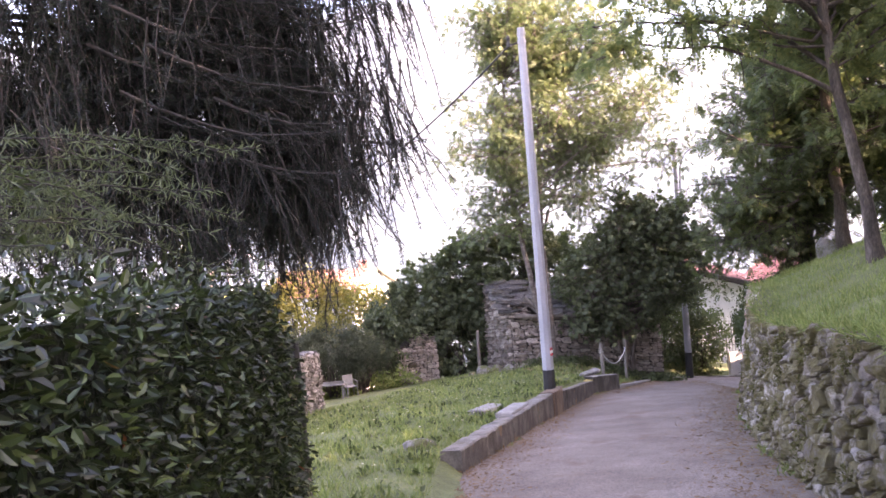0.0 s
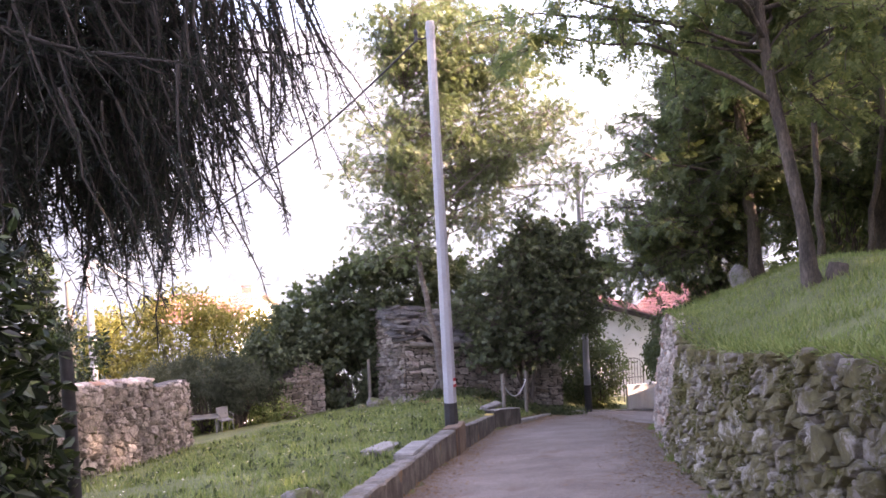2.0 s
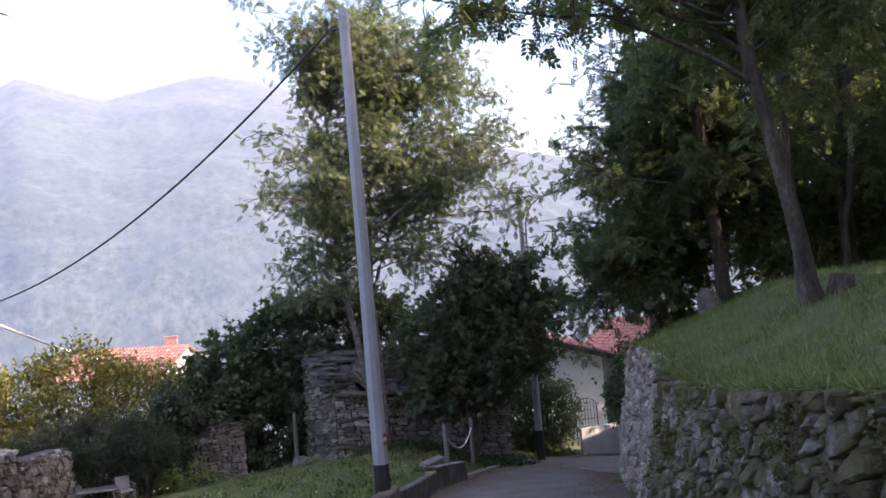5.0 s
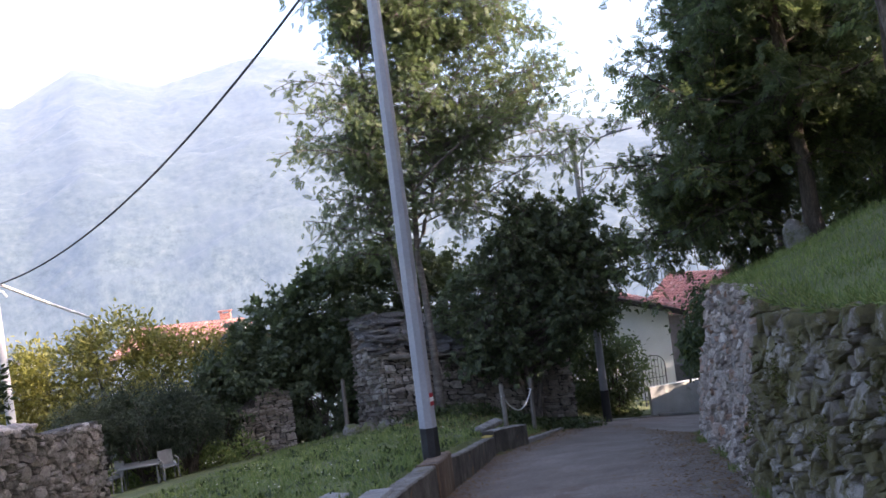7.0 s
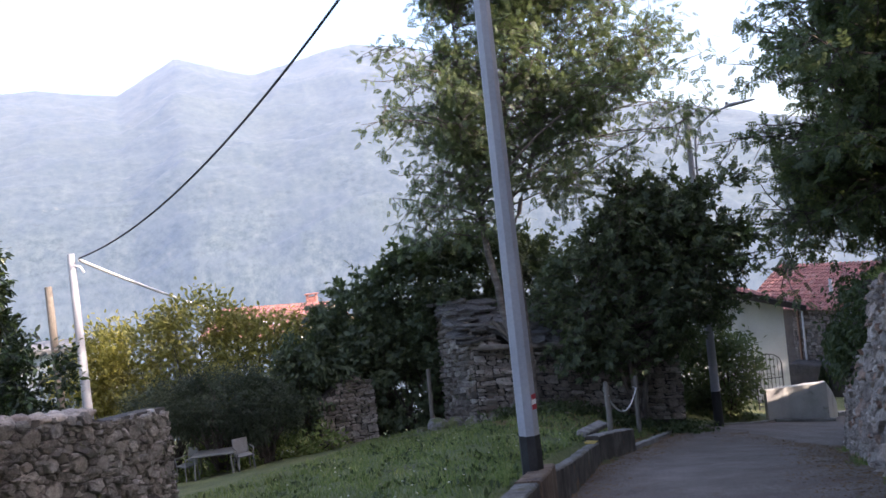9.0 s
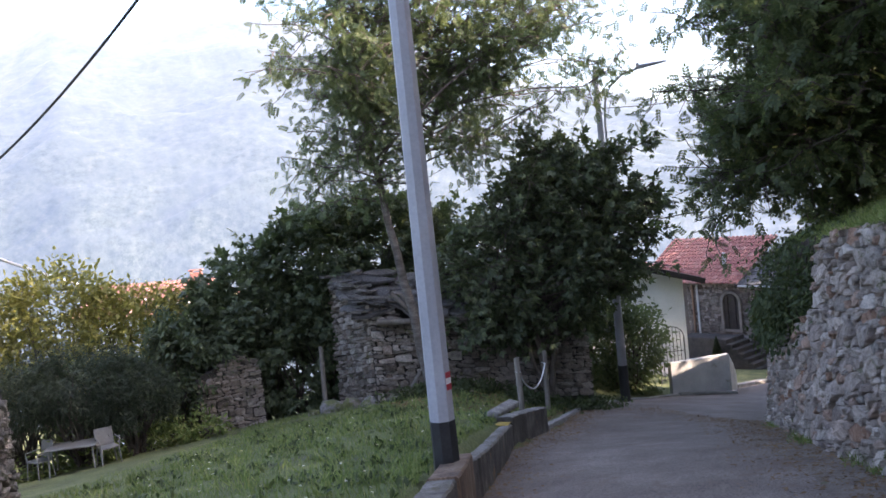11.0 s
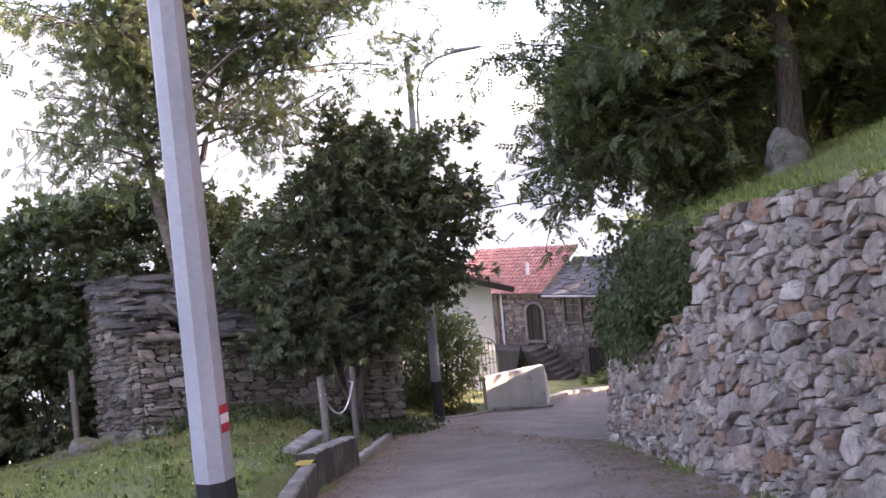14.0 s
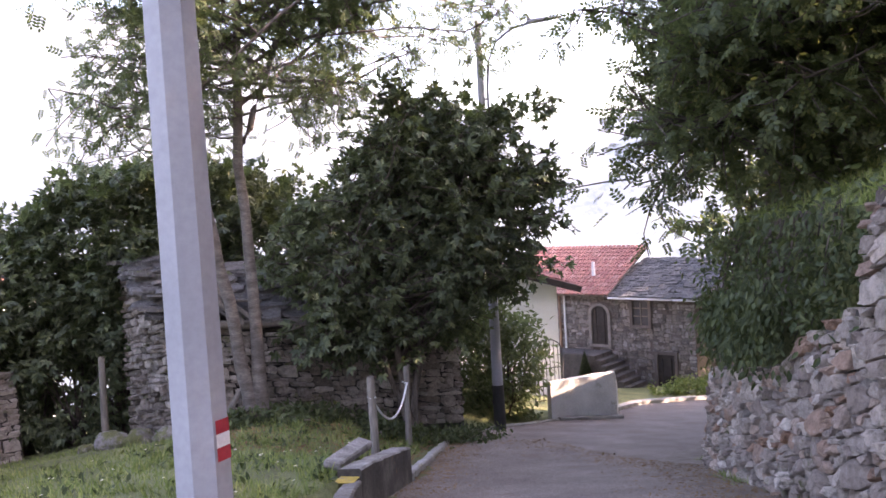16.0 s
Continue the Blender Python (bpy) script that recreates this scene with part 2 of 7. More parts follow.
STONE_MOSSY_J = stone("mossy_rubble_joined", [(0.15, 0.125, 0.1), (0.37, 0.325, 0.27), (0.2, 0.165, 0.13), (0.56, 0.51, 0.445), (0.28, 0.235, 0.185)], 0.66, (0.135, 0.115, 0.036), island=True)
STONE_GREY = stone("grey_rubble", [(0.21, 0.158, 0.128), (0.51, 0.425, 0.355), (0.27, 0.212, 0.178), (0.43, 0.36, 0.305), (0.36, 0.2, 0.125), (0.68, 0.60, 0.52), (0.33, 0.265, 0.22), (0.56, 0.475, 0.40), (0.27, 0.235, 0.205)], 0.12)
STONE_GREY_J = stone("grey_rubble_joined", [(0.21, 0.158, 0.128), (0.51, 0.425, 0.355), (0.27, 0.212, 0.178), (0.43, 0.36, 0.305), (0.36, 0.2, 0.125), (0.68, 0.60, 0.52), (0.33, 0.265, 0.22), (0.56, 0.475, 0.40), (0.27, 0.235, 0.205)], 0.12, island=True)
STONE_SLAB = stone("dry_slabs", [(0.13, 0.105, 0.085), (0.33, 0.28, 0.235), (0.2, 0.155, 0.122), (0.44, 0.385, 0.33), (0.17, 0.142, 0.12)], 0.12)
STONE_SLAB_J = stone("dry_slabs_joined", [(0.13, 0.105, 0.085), (0.33, 0.28, 0.235), (0.2, 0.155, 0.122), (0.44, 0.385, 0.33), (0.17, 0.142, 0.12)], 0.12, island=True)
GARDEN_TONES = [(0.1, 0.086, 0.072), (0.25, 0.222, 0.19), (0.15, 0.126, 0.102), (0.36, 0.325, 0.285), (0.19, 0.17, 0.148)]
STONE_GARDEN = stone("garden_rubble", GARDEN_TONES, 0.12)
STONE_GARDEN_J = stone("garden_rubble_joined", GARDEN_TONES, 0.12, island=True)
SLAB_GREY = stone("grey_roof_slab", [(0.055, 0.05, 0.046), (0.125, 0.114, 0.104), (0.08, 0.073, 0.066), (0.18, 0.166, 0.152)], 0.1)
RUSTY = surface("rusty_stained_concrete", [(0.3, (0.06, 0.04, 0.027)), (0.5, (0.15, 0.098, 0.062)), (0.72, (0.28, 0.215, 0.16))], 3.0, 40, 0.92, 0.45, 0.8, 0.014, (1, 1, 0.4), spots=(4, 0.62, (0.2, 0.13, 0.05)))
DRY_GAP = surface("dry_joint", [(0.3, (0.03, 0.026, 0.022)), (0.7, (0.08, 0.068, 0.056))], 6, 40, 0.95, 0.4, 0.8, 0.02)
ROCK = stone("boulder", [(0.17, 0.16, 0.148), (0.25, 0.238, 0.22)], 0.5)
TILE = stone("roof_tile", [(0.29, 0.12, 0.10), (0.34, 0.155, 0.13), (0.25, 0.105, 0.09), (0.36, 0.2, 0.175)], 0.0, lichen=0.2, island=True)
GREENS = [(0, (0.075, 0.10, 0.042)), (0.5, (0.135, 0.165, 0.064)), (0.9, (0.2, 0.225, 0.085)), (1, (0.28, 0.26, 0.09))]
ROBINIA_LEAF = leaf_mat("robinia_leaf", GREENS, 0.55, 0.54, (0.2, 0.28, 0.09))
ASH_LEAF = leaf_mat("ash_leaf", [(0, (0.058, 0.082, 0.038)), (0.6, (0.095, 0.13, 0.058)), (1, (0.16, 0.185, 0.08))], 0.5, 0.45, (0.2, 0.26, 0.09))
# Leaf green darkened to carry the shadow over the elm and the wood.
ELM_SHADED = leaf_mat("shaded_elm_leaf", [(0, (0.048, 0.068, 0.032)), (0.6, (0.085, 0.112, 0.048)), (0.95, (0.14, 0.165, 0.066)), (1, (0.24, 0.22, 0.07))], 0.5, 0.5, (0.15, 0.2, 0.05))
FIG_LEAF = leaf_mat("fig_leaf", [(0, (0.045, 0.062, 0.038)), (0.6, (0.078, 0.1, 0.054)), (1, (0.14, 0.165, 0.08))], 0.48, 0.3)
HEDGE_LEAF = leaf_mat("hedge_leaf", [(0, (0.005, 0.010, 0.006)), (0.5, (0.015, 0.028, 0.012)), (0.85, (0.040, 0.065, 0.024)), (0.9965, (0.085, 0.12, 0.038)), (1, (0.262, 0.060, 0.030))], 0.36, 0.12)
BUSH_LEAF = leaf_mat("bush_leaf", [(0, (0.13, 0.13, 0.03)), (0.5, (0.22, 0.21, 0.045)), (1, (0.36, 0.31, 0.07))], 0.5, 0.35, (0.3, 0.28, 0.05))
IVY_LEAF = leaf_mat("ivy_leaf", [(0, (0.028, 0.042, 0.018)), (0.6, (0.048, 0.068, 0.028)), (1, (0.095, 0.115, 0.045))], 0.65, 0.25)
# Brightened copy of the larch needles, for the spray near the hedge.
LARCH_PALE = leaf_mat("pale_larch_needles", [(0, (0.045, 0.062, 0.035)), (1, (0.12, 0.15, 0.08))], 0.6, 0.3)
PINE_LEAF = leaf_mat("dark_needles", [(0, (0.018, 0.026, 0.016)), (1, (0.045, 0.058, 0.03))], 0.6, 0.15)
# Needles coloured near black: the backlit shade of the mass is in the colour.
LARCH_BACKLIT = leaf_mat("larch_needles", [(0, (0.010, 0.014, 0.015)), (0.7, (0.017, 0.023, 0.022)), (1, (0.036, 0.046, 0.034))], 0.9, 0.08)
GRASS_LEAF = leaf_mat("grass_blade", [(0, (0.105, 0.15, 0.042)), (0.6, (0.18, 0.24, 0.066)), (1, (0.29, 0.30, 0.11))], 0.6, 0.3, (0.2, 0.27, 0.06))
DEAD_LEAF = leaf_mat("dead_leaf", [(0, (0.12, 0.07, 0.035)), (1, (0.22, 0.13, 0.06))], 0.8, 0.1)


# ---- ground plan ----
LEFT_Y = [-30, 0, 4, 8, 10, 12.3, 15, 18.4, 20.5, 23.1, 26, 27.3]
LEFT_X = [-1.4, -0.65, -0.5, -0.12, 0.0, 0.7, 1.4, 2.36, 3.15, 4.62, 6.0, 6.6]
LEFT_BEND = [(6.6, 27.3), (7.3, 28.6), (8.6, 29.7), (10.6, 30.9), (12.25, 30.95), (13.5, 33.1), (16.0, 35.8), (19.5, 37.2), (24, 38.5), (42, 42)]
RIGHT_Y = [-30, 0, 7.4, 9.6, 13.6, 15.9, 18.2, 20.7, 22.05]
RIGHT_X = [1.6, 2.0, 3.2, 3.68, 4.78, 5.7, 6.4, 7.5, 8.2]
RIGHT_BEND = [(8.2, 22.05), (9.4, 23.6), (11.5, 25.6), (15.0, 28.6), (19.0, 31.6), (24, 33.4), (42, 37)]
LEFT = list(zip(LEFT_X, LEFT_Y)) + LEFT_BEND[1:]
RIGHT = list(zip(RIGHT_X, RIGHT_Y)) + RIGHT_BEND[1:]


def smooth(a, b, x):
    k = np.clip((x - a) / (b - a), 0, 1)
    return k * k * (3 - 2 * k)


def road_z(x, y):
    near = np.interp(y, [-40, 0, 23, 40], [7.0, -0.04, -4.12, -7.2])
    far = -4.14 - 0.15 * (y - 23.1) - 0.11 * (x - 4.6)
    far = np.where(y > 48, far + 0.08 * (y - 48), far)
    k = smooth(17, 25, y)
    return near * (1 - k) + far * k


def side(line, x, y):
    """Distance from a polyline, positive to its left (walking along it)."""
    best, sign = np.full(np.shape(x), 1e9), np.ones(np.shape(x))
    for (ax, ay), (bx, by) in zip(line, line[1:]):
        dx, dy = bx - ax, by - ay
        u = np.clip(((x - ax) * dx + (y - ay) * dy) / (dx * dx + dy * dy), 0, 1)
        px, py = x - ax - u * dx, y - ay - u * dy
        d = np.hypot(px, py)
        s = np.where(dx * py - dy * px > 0, 1.0, -1.0)
        take = d < best - 1e-6
        best, sign = np.where(take, d, best), np.where(take, s, sign)
    return best * sign


def wall_top(y):
    return np.interp(y, [-30, 0, 4.65, 6.2, 7.3, 9.5, 11.4, 13, 15, 16.4, 18.1], [6.2, 0.95, 0.36, 0.24, 0.13, -0.2, -0.48, -0.56, -0.56, -0.65, -0.86])


def ground_z(x, y):
    x, y = np.asarray(x, float), np.asarray(y, float)
    rz = road_z(x, y)
    dl, dr = side(LEFT, x, y), -side(RIGHT, x, y)
    # field on the left
    kerb = np.interp(y, [0, 8, 10, 17, 22.8, 23.4, 30], [0.0, 0.02, 0.2, 0.42, 0.34, 0.06, 0.03])
    field = -2.5 + 0.07 * (x - 2) - 0.167 * (y - 17.1)
    field = np.where(y > 30, field - 0.06 * (y - 30), field)
    field = np.where(x < -9, field + 0.12 * (x + 9), field)
    field = np.maximum(field, -26 - 0.01 * y)
    k2 = smooth(8.5, 10.5, x) * smooth(30.8, 32.5, y)
    field = field * (1 - k2) + (rz + 0.25) * k2
    k = smooth(0.1, 3.0, dl)
    kerb = kerb * smooth(0.1, 0.24, dl)
    k = k * smooth(0.1, 0.3, dl)
    zl = (rz + kerb) * (1 - k) + field * k
    # bank behind the wall on the right
    crest = np.where(y < 18.1, wall_top(y), np.interp(y, [18.1, 24, 34, 50], [-0.9, -1.3, -4.0, -8.5]))
    d = np.maximum(dr - 0.45, 0)
    hill = np.clip(np.interp(y, [26, 40], [1, 0]), 0, 1)
    zr = crest - 0.06 + 0.36 * np.minimum(d, 2.4) + 0.05 * np.maximum(d - 2.4, 0) + hill * 0.38 * np.maximum(d - 6.5, 0)
    zr = np.where(d > 60, zr - 0.38 * hill * (d - 60), zr)
    z = np.where(dl > 0, zl, np.where(dr > 0.42, zr, rz))
    return z


def gz(x, y):
    return float(ground_z(np.array([x]), np.array([y]))[0])


def build_ground():
    def axis(lo, hi, fine_lo, fine_hi, step):
        fine = np.arange(fine_lo, fine_hi, step)
        out_lo = fine_lo - np.cumsum(step * 1.25 ** np.arange(1, 40))
        out_hi = fine[-1] + np.cumsum(step * 1.25 ** np.arange(1, 40))
        return np.concatenate([out_lo[out_lo > lo][::-1], fine, out_hi[out_hi < hi]])
    xs, ys = axis(-2500, 2500, -9, 15, 0.2), axis(-600, 3500, -3, 37, 0.2)
    gx, gy = np.meshgrid(xs, ys)
    z = ground_z(gx, gy)
    on_road = (side(LEFT, gx, gy) < -0.15) & (-side(RIGHT, gx, gy) < 0.2)
    z = z + 0.03 * np.array([noise.noise((a * 0.9, b * 0.9, 0)) for a, b in zip(gx.ravel(), gy.ravel())]).reshape(z.shape)
    z = np.where(on_road, z - 0.09, z)
    far = np.hypot(gx, gy)
    z = np.where(far > 80, np.minimum(z, -12 - 130 * smooth(80, 420, far)), z)
    v = np.stack([gx, gy, z], -1).reshape(-1, 3)
    i, j = np.meshgrid(np.arange(len(ys) - 1), np.arange(len(xs) - 1), indexing="ij")
    w = len(xs)
    f = np.stack([i * w + j, i * w + j + 1, (i + 1) * w + j + 1, (i + 1) * w + j], -1).reshape(-1, 4)
    tagged(new("ground", mesh_np("ground", v, f, EARTH, True)), "grassy sloping ground with patches of bare earth", "ground", kind="structure")


def resample(line, n):
    p = np.array(line, float)
    s = np.concatenate([[0], np.cumsum(np.hypot(*np.diff(p, axis=0).T))])
    u = np.linspace(0, s[-1], n)
    return np.stack([np.interp(u, s, p[:, 0]), np.interp(u, s, p[:, 1])], -1)


def build_road():
    n, m = 260, 17
    a, b = resample(LEFT, n), resample(RIGHT, n)
    k = np.linspace(-0.02, 1.04, m)[None, :, None]
    p = a[:, None] * (1 - k) + b[:, None] * k
    z = road_z(p[..., 0], p[..., 1]) + 0.03 * np.sin(np.linspace(0, np.pi, m))[None]
    v = np.concatenate([p, z[..., None]], -1).reshape(-1, 3)
    i, j = np.meshgrid(np.arange(n - 1), np.arange(m - 1), indexing="ij")
    f = np.stack([i * m + j, i * m + j + 1, (i + 1) * m + j + 1, (i + 1) * m + j], -1).reshape(-1, 4)
    tagged(new("road", mesh_np("road", v, f, ASPHALT, True)), "narrow worn grey asphalt lane running downhill", "road", kind="structure")


def build_verge():
    """Trodden earth and gravel that has washed along the foot of the wall, and a seam across the lane."""
    n, m = 260, 5
    a, b = resample(LEFT, n), resample(RIGHT, n)
    wid = np.hypot(*(b - a).T)
    inner = np.array([0.7 + 0.35 * noise.noise((i * 0.11, 0, 3)) + 0.12 * noise.noise((i * 0.6, 0, 5)) for i in range(n)])
    v = []
    for j in range(m):
        k = 1.02 - (0.02 + inner / wid) * j / (m - 1)
        p = a * (1 - k[:, None]) + b * k[:, None]
        s = np.clip((k + 0.02) / 1.06, 0, 1)
        z = road_z(p[:, 0], p[:, 1]) + 0.03 * np.sin(np.pi * s) + 0.02 * (1 - j / (m - 1)) + 0.005
        v.append(np.concatenate([p, z[:, None]], 1))
    v = np.stack(v, 1).reshape(-1, 3)
    i, j = np.meshgrid(np.arange(20, 190), np.arange(m - 1), indexing="ij")
    f = np.stack([i * m + j, (i + 1) * m + j, (i + 1) * m + j + 1, i * m + j + 1], -1).reshape(-1, 4)
    tagged(new("verge", mesh_np("verge", v, f, VERGE, True)), "strip of brown earth and litter along the wall", "verge", kind="structure")
    t = np.linspace(0, 1, 30)
    x, y = 1.9 + 1.5 * t, 13.3 + 0.35 * t + 0.03 * np.sin(t * 17)
    va, vb = np.stack([x, y, road_z(x, y) + 0.036], -1), np.stack([x, y + 0.02, road_z(x, y + 0.02) + 0.036], -1)
    i = np.arange(29)
    f = np.stack([i, i + 1, i + 31, i + 30], -1)
    tagged(new("seam", mesh_np("seam", np.concatenate([va, vb]), f, BLACK_PAINT)), "dark crack across the asphalt", "crack", kind="structure")


VERGE = surface("verge_earth", [(0.3, (0.11, 0.082, 0.06)), (0.5, (0.165, 0.13, 0.10)), (0.72, (0.23, 0.195, 0.16))], 4, 60, 0.95, 0.5, 0.9, 0.015, spots=(3.0, 0.62, (0.09, 0.095, 0.035)))
build_ground()
build_road()
build_verge()


# ---- stone walls ----
def rubble(width, height, size, asp, seed):
    """Random rubble: large stones thrown first, smaller ones between them, as cells of a weighted Voronoi diagram with cut corners."""
    r = np.random.default_rng(seed)
    q, rad = np.zeros((0, 2)), np.zeros(0)
    for s, tries in ((1.7, 0.35), (1.15, 1.6), (0.75, 6.0), (0.5, 12.0)):
        n = int(tries * width * height * asp / (size * size) * 0.6)
        for u, v in r.random((n, 2)) * [width, height * asp]:
            k = s * size * 0.5 * r.uniform(0.8, 1.2)
            if not len(q) or (np.hypot(q[:, 0] - u, q[:, 1] - v) > (rad + k) * 0.86).all():
                q = np.vstack([q, (u, v)])
                rad = np.append(rad, k)
    out = []
    for k in range(len(q)):
        d = np.hypot(*(q - q[k]).T)
        poly = [(0.0, 0.0), (width, 0.0), (width, height * asp), (0.0, height * asp)]
        for o in np.argsort(d)[1:20]:
            nrm = q[o] - q[k]
            mid = q[k] + nrm * (0.5 + (rad[k] ** 2 - rad[o] ** 2) / (2 * d[o] ** 2))
            nxt = []
            for (ax, ay), (bx, by) in zip(poly, poly[1:] + poly[:1]):
                fa = (ax - mid[0]) * nrm[0] + (ay - mid[1]) * nrm[1]
                fb = (bx - mid[0]) * nrm[0] + (by - mid[1]) * nrm[1]
                if fa <= 0:
                    nxt.append((ax, ay))
                if fa * fb < 0:
                    s = fa / (fa - fb)
                    nxt.append((ax + s * (bx - ax), ay + s * (by - ay)))
            poly = nxt
            if len(poly) < 3:
                break
        if len(poly) < 3:
            continue
        p = np.array(poly) / [1, asp]
        p = p[[i for i in range(len(p)) if np.hypot(*(p[i] - p[i - 1])) > 0.02]]
        if len(p) < 3:
            continue
        cut = []
        for i in range(len(p)):
            a, b, c = p[i - 1], p[i], p[(i + 1) % len(p)]
            t = r.uniform(0.03, 0.2, 2)
            cut += [b + (a - b) * t[0], b + (c - b) * t[1]]
        cut = np.array(cut)
        tilt = r.uniform(-0.12, 0.12)
        m = cut.mean(0)
        cut = m + (cut - m) @ np.array(((math.cos(tilt), math.sin(tilt)), (-math.sin(tilt), math.cos(tilt))))
        out.append(np.clip(cut, [0, 0], [width, height]))
    return out


def courses(width, height, sw, sh, seed):
    """Roughly coursed rubble: wavering rows of stones of very uneven width, with some tall ones that take two rows."""
    r = np.random.default_rng(seed)
    lines = [0.0]
    while lines[-1] < height:
        lines.append(lines[-1] + sh * r.uniform(0.55, 1.4))
    ph = r.uniform(0, 6, (len(lines), 2))

    def level(k, u):
        if k == 0:
            return 0.0
        return lines[k] + sh * (0.14 * math.sin(u * 2.1 + ph[k][0]) + 0.16 * math.sin(u * 7.3 + ph[k][1]))
    out, taken = [], {}
    for k in range(len(lines) - 1):
        u = 0.0
        while u < width:
            hit = [b for a, b in taken.get(k, []) if a <= u < b - 0.01]
            if hit:
                u = hit[0]
                continue
            w = sw * (r.uniform(0.45, 1.0) if r.random() < 0.5 else r.uniform(0.9, 1.9))
            nxt = [a for a, b in taken.get(k, []) if a > u + 1e-6]
            if nxt:
                w = min(w, min(nxt) - u)
            e = min(u + w, width)
            if e - u > 0.03:
                up = k + 1
                if r.random() < 0.27 and k + 2 < len(lines) and e - u < sw * 1.5:
                    up = k + 2
                    taken.setdefault(k + 1, []).append((u, e))
                j = lambda: r.uniform(-0.028, 0.028)
                c = r.uniform(0.15, 0.42)
                lo0, lo1, hi0, hi1 = level(k, u), level(k, e), level(up, u), level(up, e)
                d, h = e - u, max(hi0 - lo0, 0.03)
                p = [(u + c * d * r.random(), lo0 + j() * 0.4), (e - c * d * r.random(), lo1 + j() * 0.4), (e + j(), lo1 + c * h), (e + j(), hi1 - c * h * r.random()),
                     (e - c * d, hi1 + j() * 0.4), (u + c * d * r.random(), hi0 + j() * 0.4), (u + j(), hi0 - c * h), (u + j(), lo0 + c * h * r.random())]
                out.append(np.clip(np.array(p), [0, 0], [width, height + 0.2]))
            u = e
    return out


def stone_piece(poly, r, gap, proud, place):
    """One stone: its outline set back, a shoulder and an uneven face. place(u, v, out) gives the world point."""
    c = poly.mean(0)
    rad = np.hypot(*(poly - c).T).mean()
    g = max(0.5, 1 - gap / rad)
    h = proud * r.uniform(0.45, 1.25)
    tilt = r.uniform(-0.25, 0.25, 2) * h / max(rad, 0.05)
    n = len(poly)
    rings = [(g, -0.06), (g * r.uniform(0.96, 1.0), h * r.uniform(0.6, 0.9)), (g * r.uniform(0.78, 0.93), h)]
    verts = []
    for s, o in rings:
        jit = r.uniform(0.92, 1.07, n)[:, None]
        for (u, v) in c + (poly - c) * s * jit:
            verts.append(place(u, v, o * r.uniform(0.72, 1.12) + tilt @ (np.array((u, v)) - c) * 2 if o > 0 else o))
    verts.append(place(c[0], c[1], h * r.uniform(0.95, 1.15)))
    f = []
    for k in range(2):
        for i in range(n):
            j = (i + 1) % n
            f.append((k * n + i, k * n + j, (k + 1) * n + j, (k + 1) * n + i))
    for i in range(n):
        f.append((2 * n + i, 2 * n + (i + 1) % n, 3 * n))
    return np.array(verts), f


def stone_face(parent, width, height, sw, sh, place, mat, mat_joined, seed, near=None, gap=0.012, proud=0.05, top=None, limit=290, name="stone", coursed=True):
    """Stones over a wall face: those within near (u0, u1) as parts, the rest joined. top(u) trims the crest, None for a straight one."""
    r = np.random.default_rng(seed + 100)
    v_all, f_all, n, made = [], [], 0, 0
    polys = courses(width, height, sw, sh, seed) if coursed else rubble(width, height, sw, sw / sh, seed)
    if near:
        mid = (near[0] + near[1]) / 2
        polys.sort(key=lambda p: abs(p[:, 0].mean() - mid))
    for poly in polys:
        c = poly.mean(0)
        if top is not None:
            t = top(c[0])
            if c[1] > t - 0.03:
                continue
            poly = poly.copy()
            poly[:, 1] = np.minimum(poly[:, 1], t + r.uniform(-0.02, 0.06))
        v, f = stone_piece(poly, r, gap, proud, place)
        if near and made < limit and near[0] <= c[0] <= near[1]:
            o = v.mean(0)
            ob = part_me(name, mesh_py(name, v - o, f, mat), parent)
            ob.location = Vector(o) - (parent.location if parent else Vector())
            made += 1
        else:
            v_all.append(v)
            f_all += [tuple(i + n for i in q) for q in f]
            n += len(v)
    if v_all:
        part_me("stonework", mesh_py("stonework", np.concatenate(v_all), f_all, mat_joined), parent, kind="stuff").location = -parent.location
    return made


def line_place(line, base, lean=0.0):
    """Maps u along a plan polyline, v up from base(u), out towards its left side."""
    p = np.array(line, float)
    s = np.concatenate([[0], np.cumsum(np.hypot(*np.diff(p, axis=0).T))])

    def at(u, v, out):
        u = min(max(u, 0), s[-1] - 1e-4)
        k = int(np.searchsorted(s, u, side="right") - 1)
        d = (p[k + 1] - p[k]) / (s[k + 1] - s[k])
        nrm = np.array((-d[1], d[0]))
        q = p[k] + d * (u - s[k]) + nrm * (out - lean * v)
        return (q[0], q[1], base(u) + v)
    return at, s[-1]


def wall_core(name, at, length, height, thick, step, mat, label, top=None, kind="structure"):
    """The body of a wall behind its stones."""
    us = np.linspace(0, length, max(2, int(length / step) + 1))
    v = []
    for u in us:
        h = min(height, top(u)) if top else height
        for w, o in ((-0.4, 0.0), (h, 0.0), (h, -thick), (-0.4, -thick)):
            v.append(at(u, w, o))
    f = []
    for i in range(len(us) - 1):
        for j in range(4):
            k = (j + 1) % 4
            f.append((i * 4 + j, i * 4 + k, i * 4 + 4 + k, i * 4 + 4 + j))
    e = 4 * (len(us) - 1)
    f += [(3, 2, 1, 0), (e, e + 1, e + 2, e + 3)]
    return tagged(new(name, mesh_py(name, v, f, mat)), label, "wall", kind=kind)


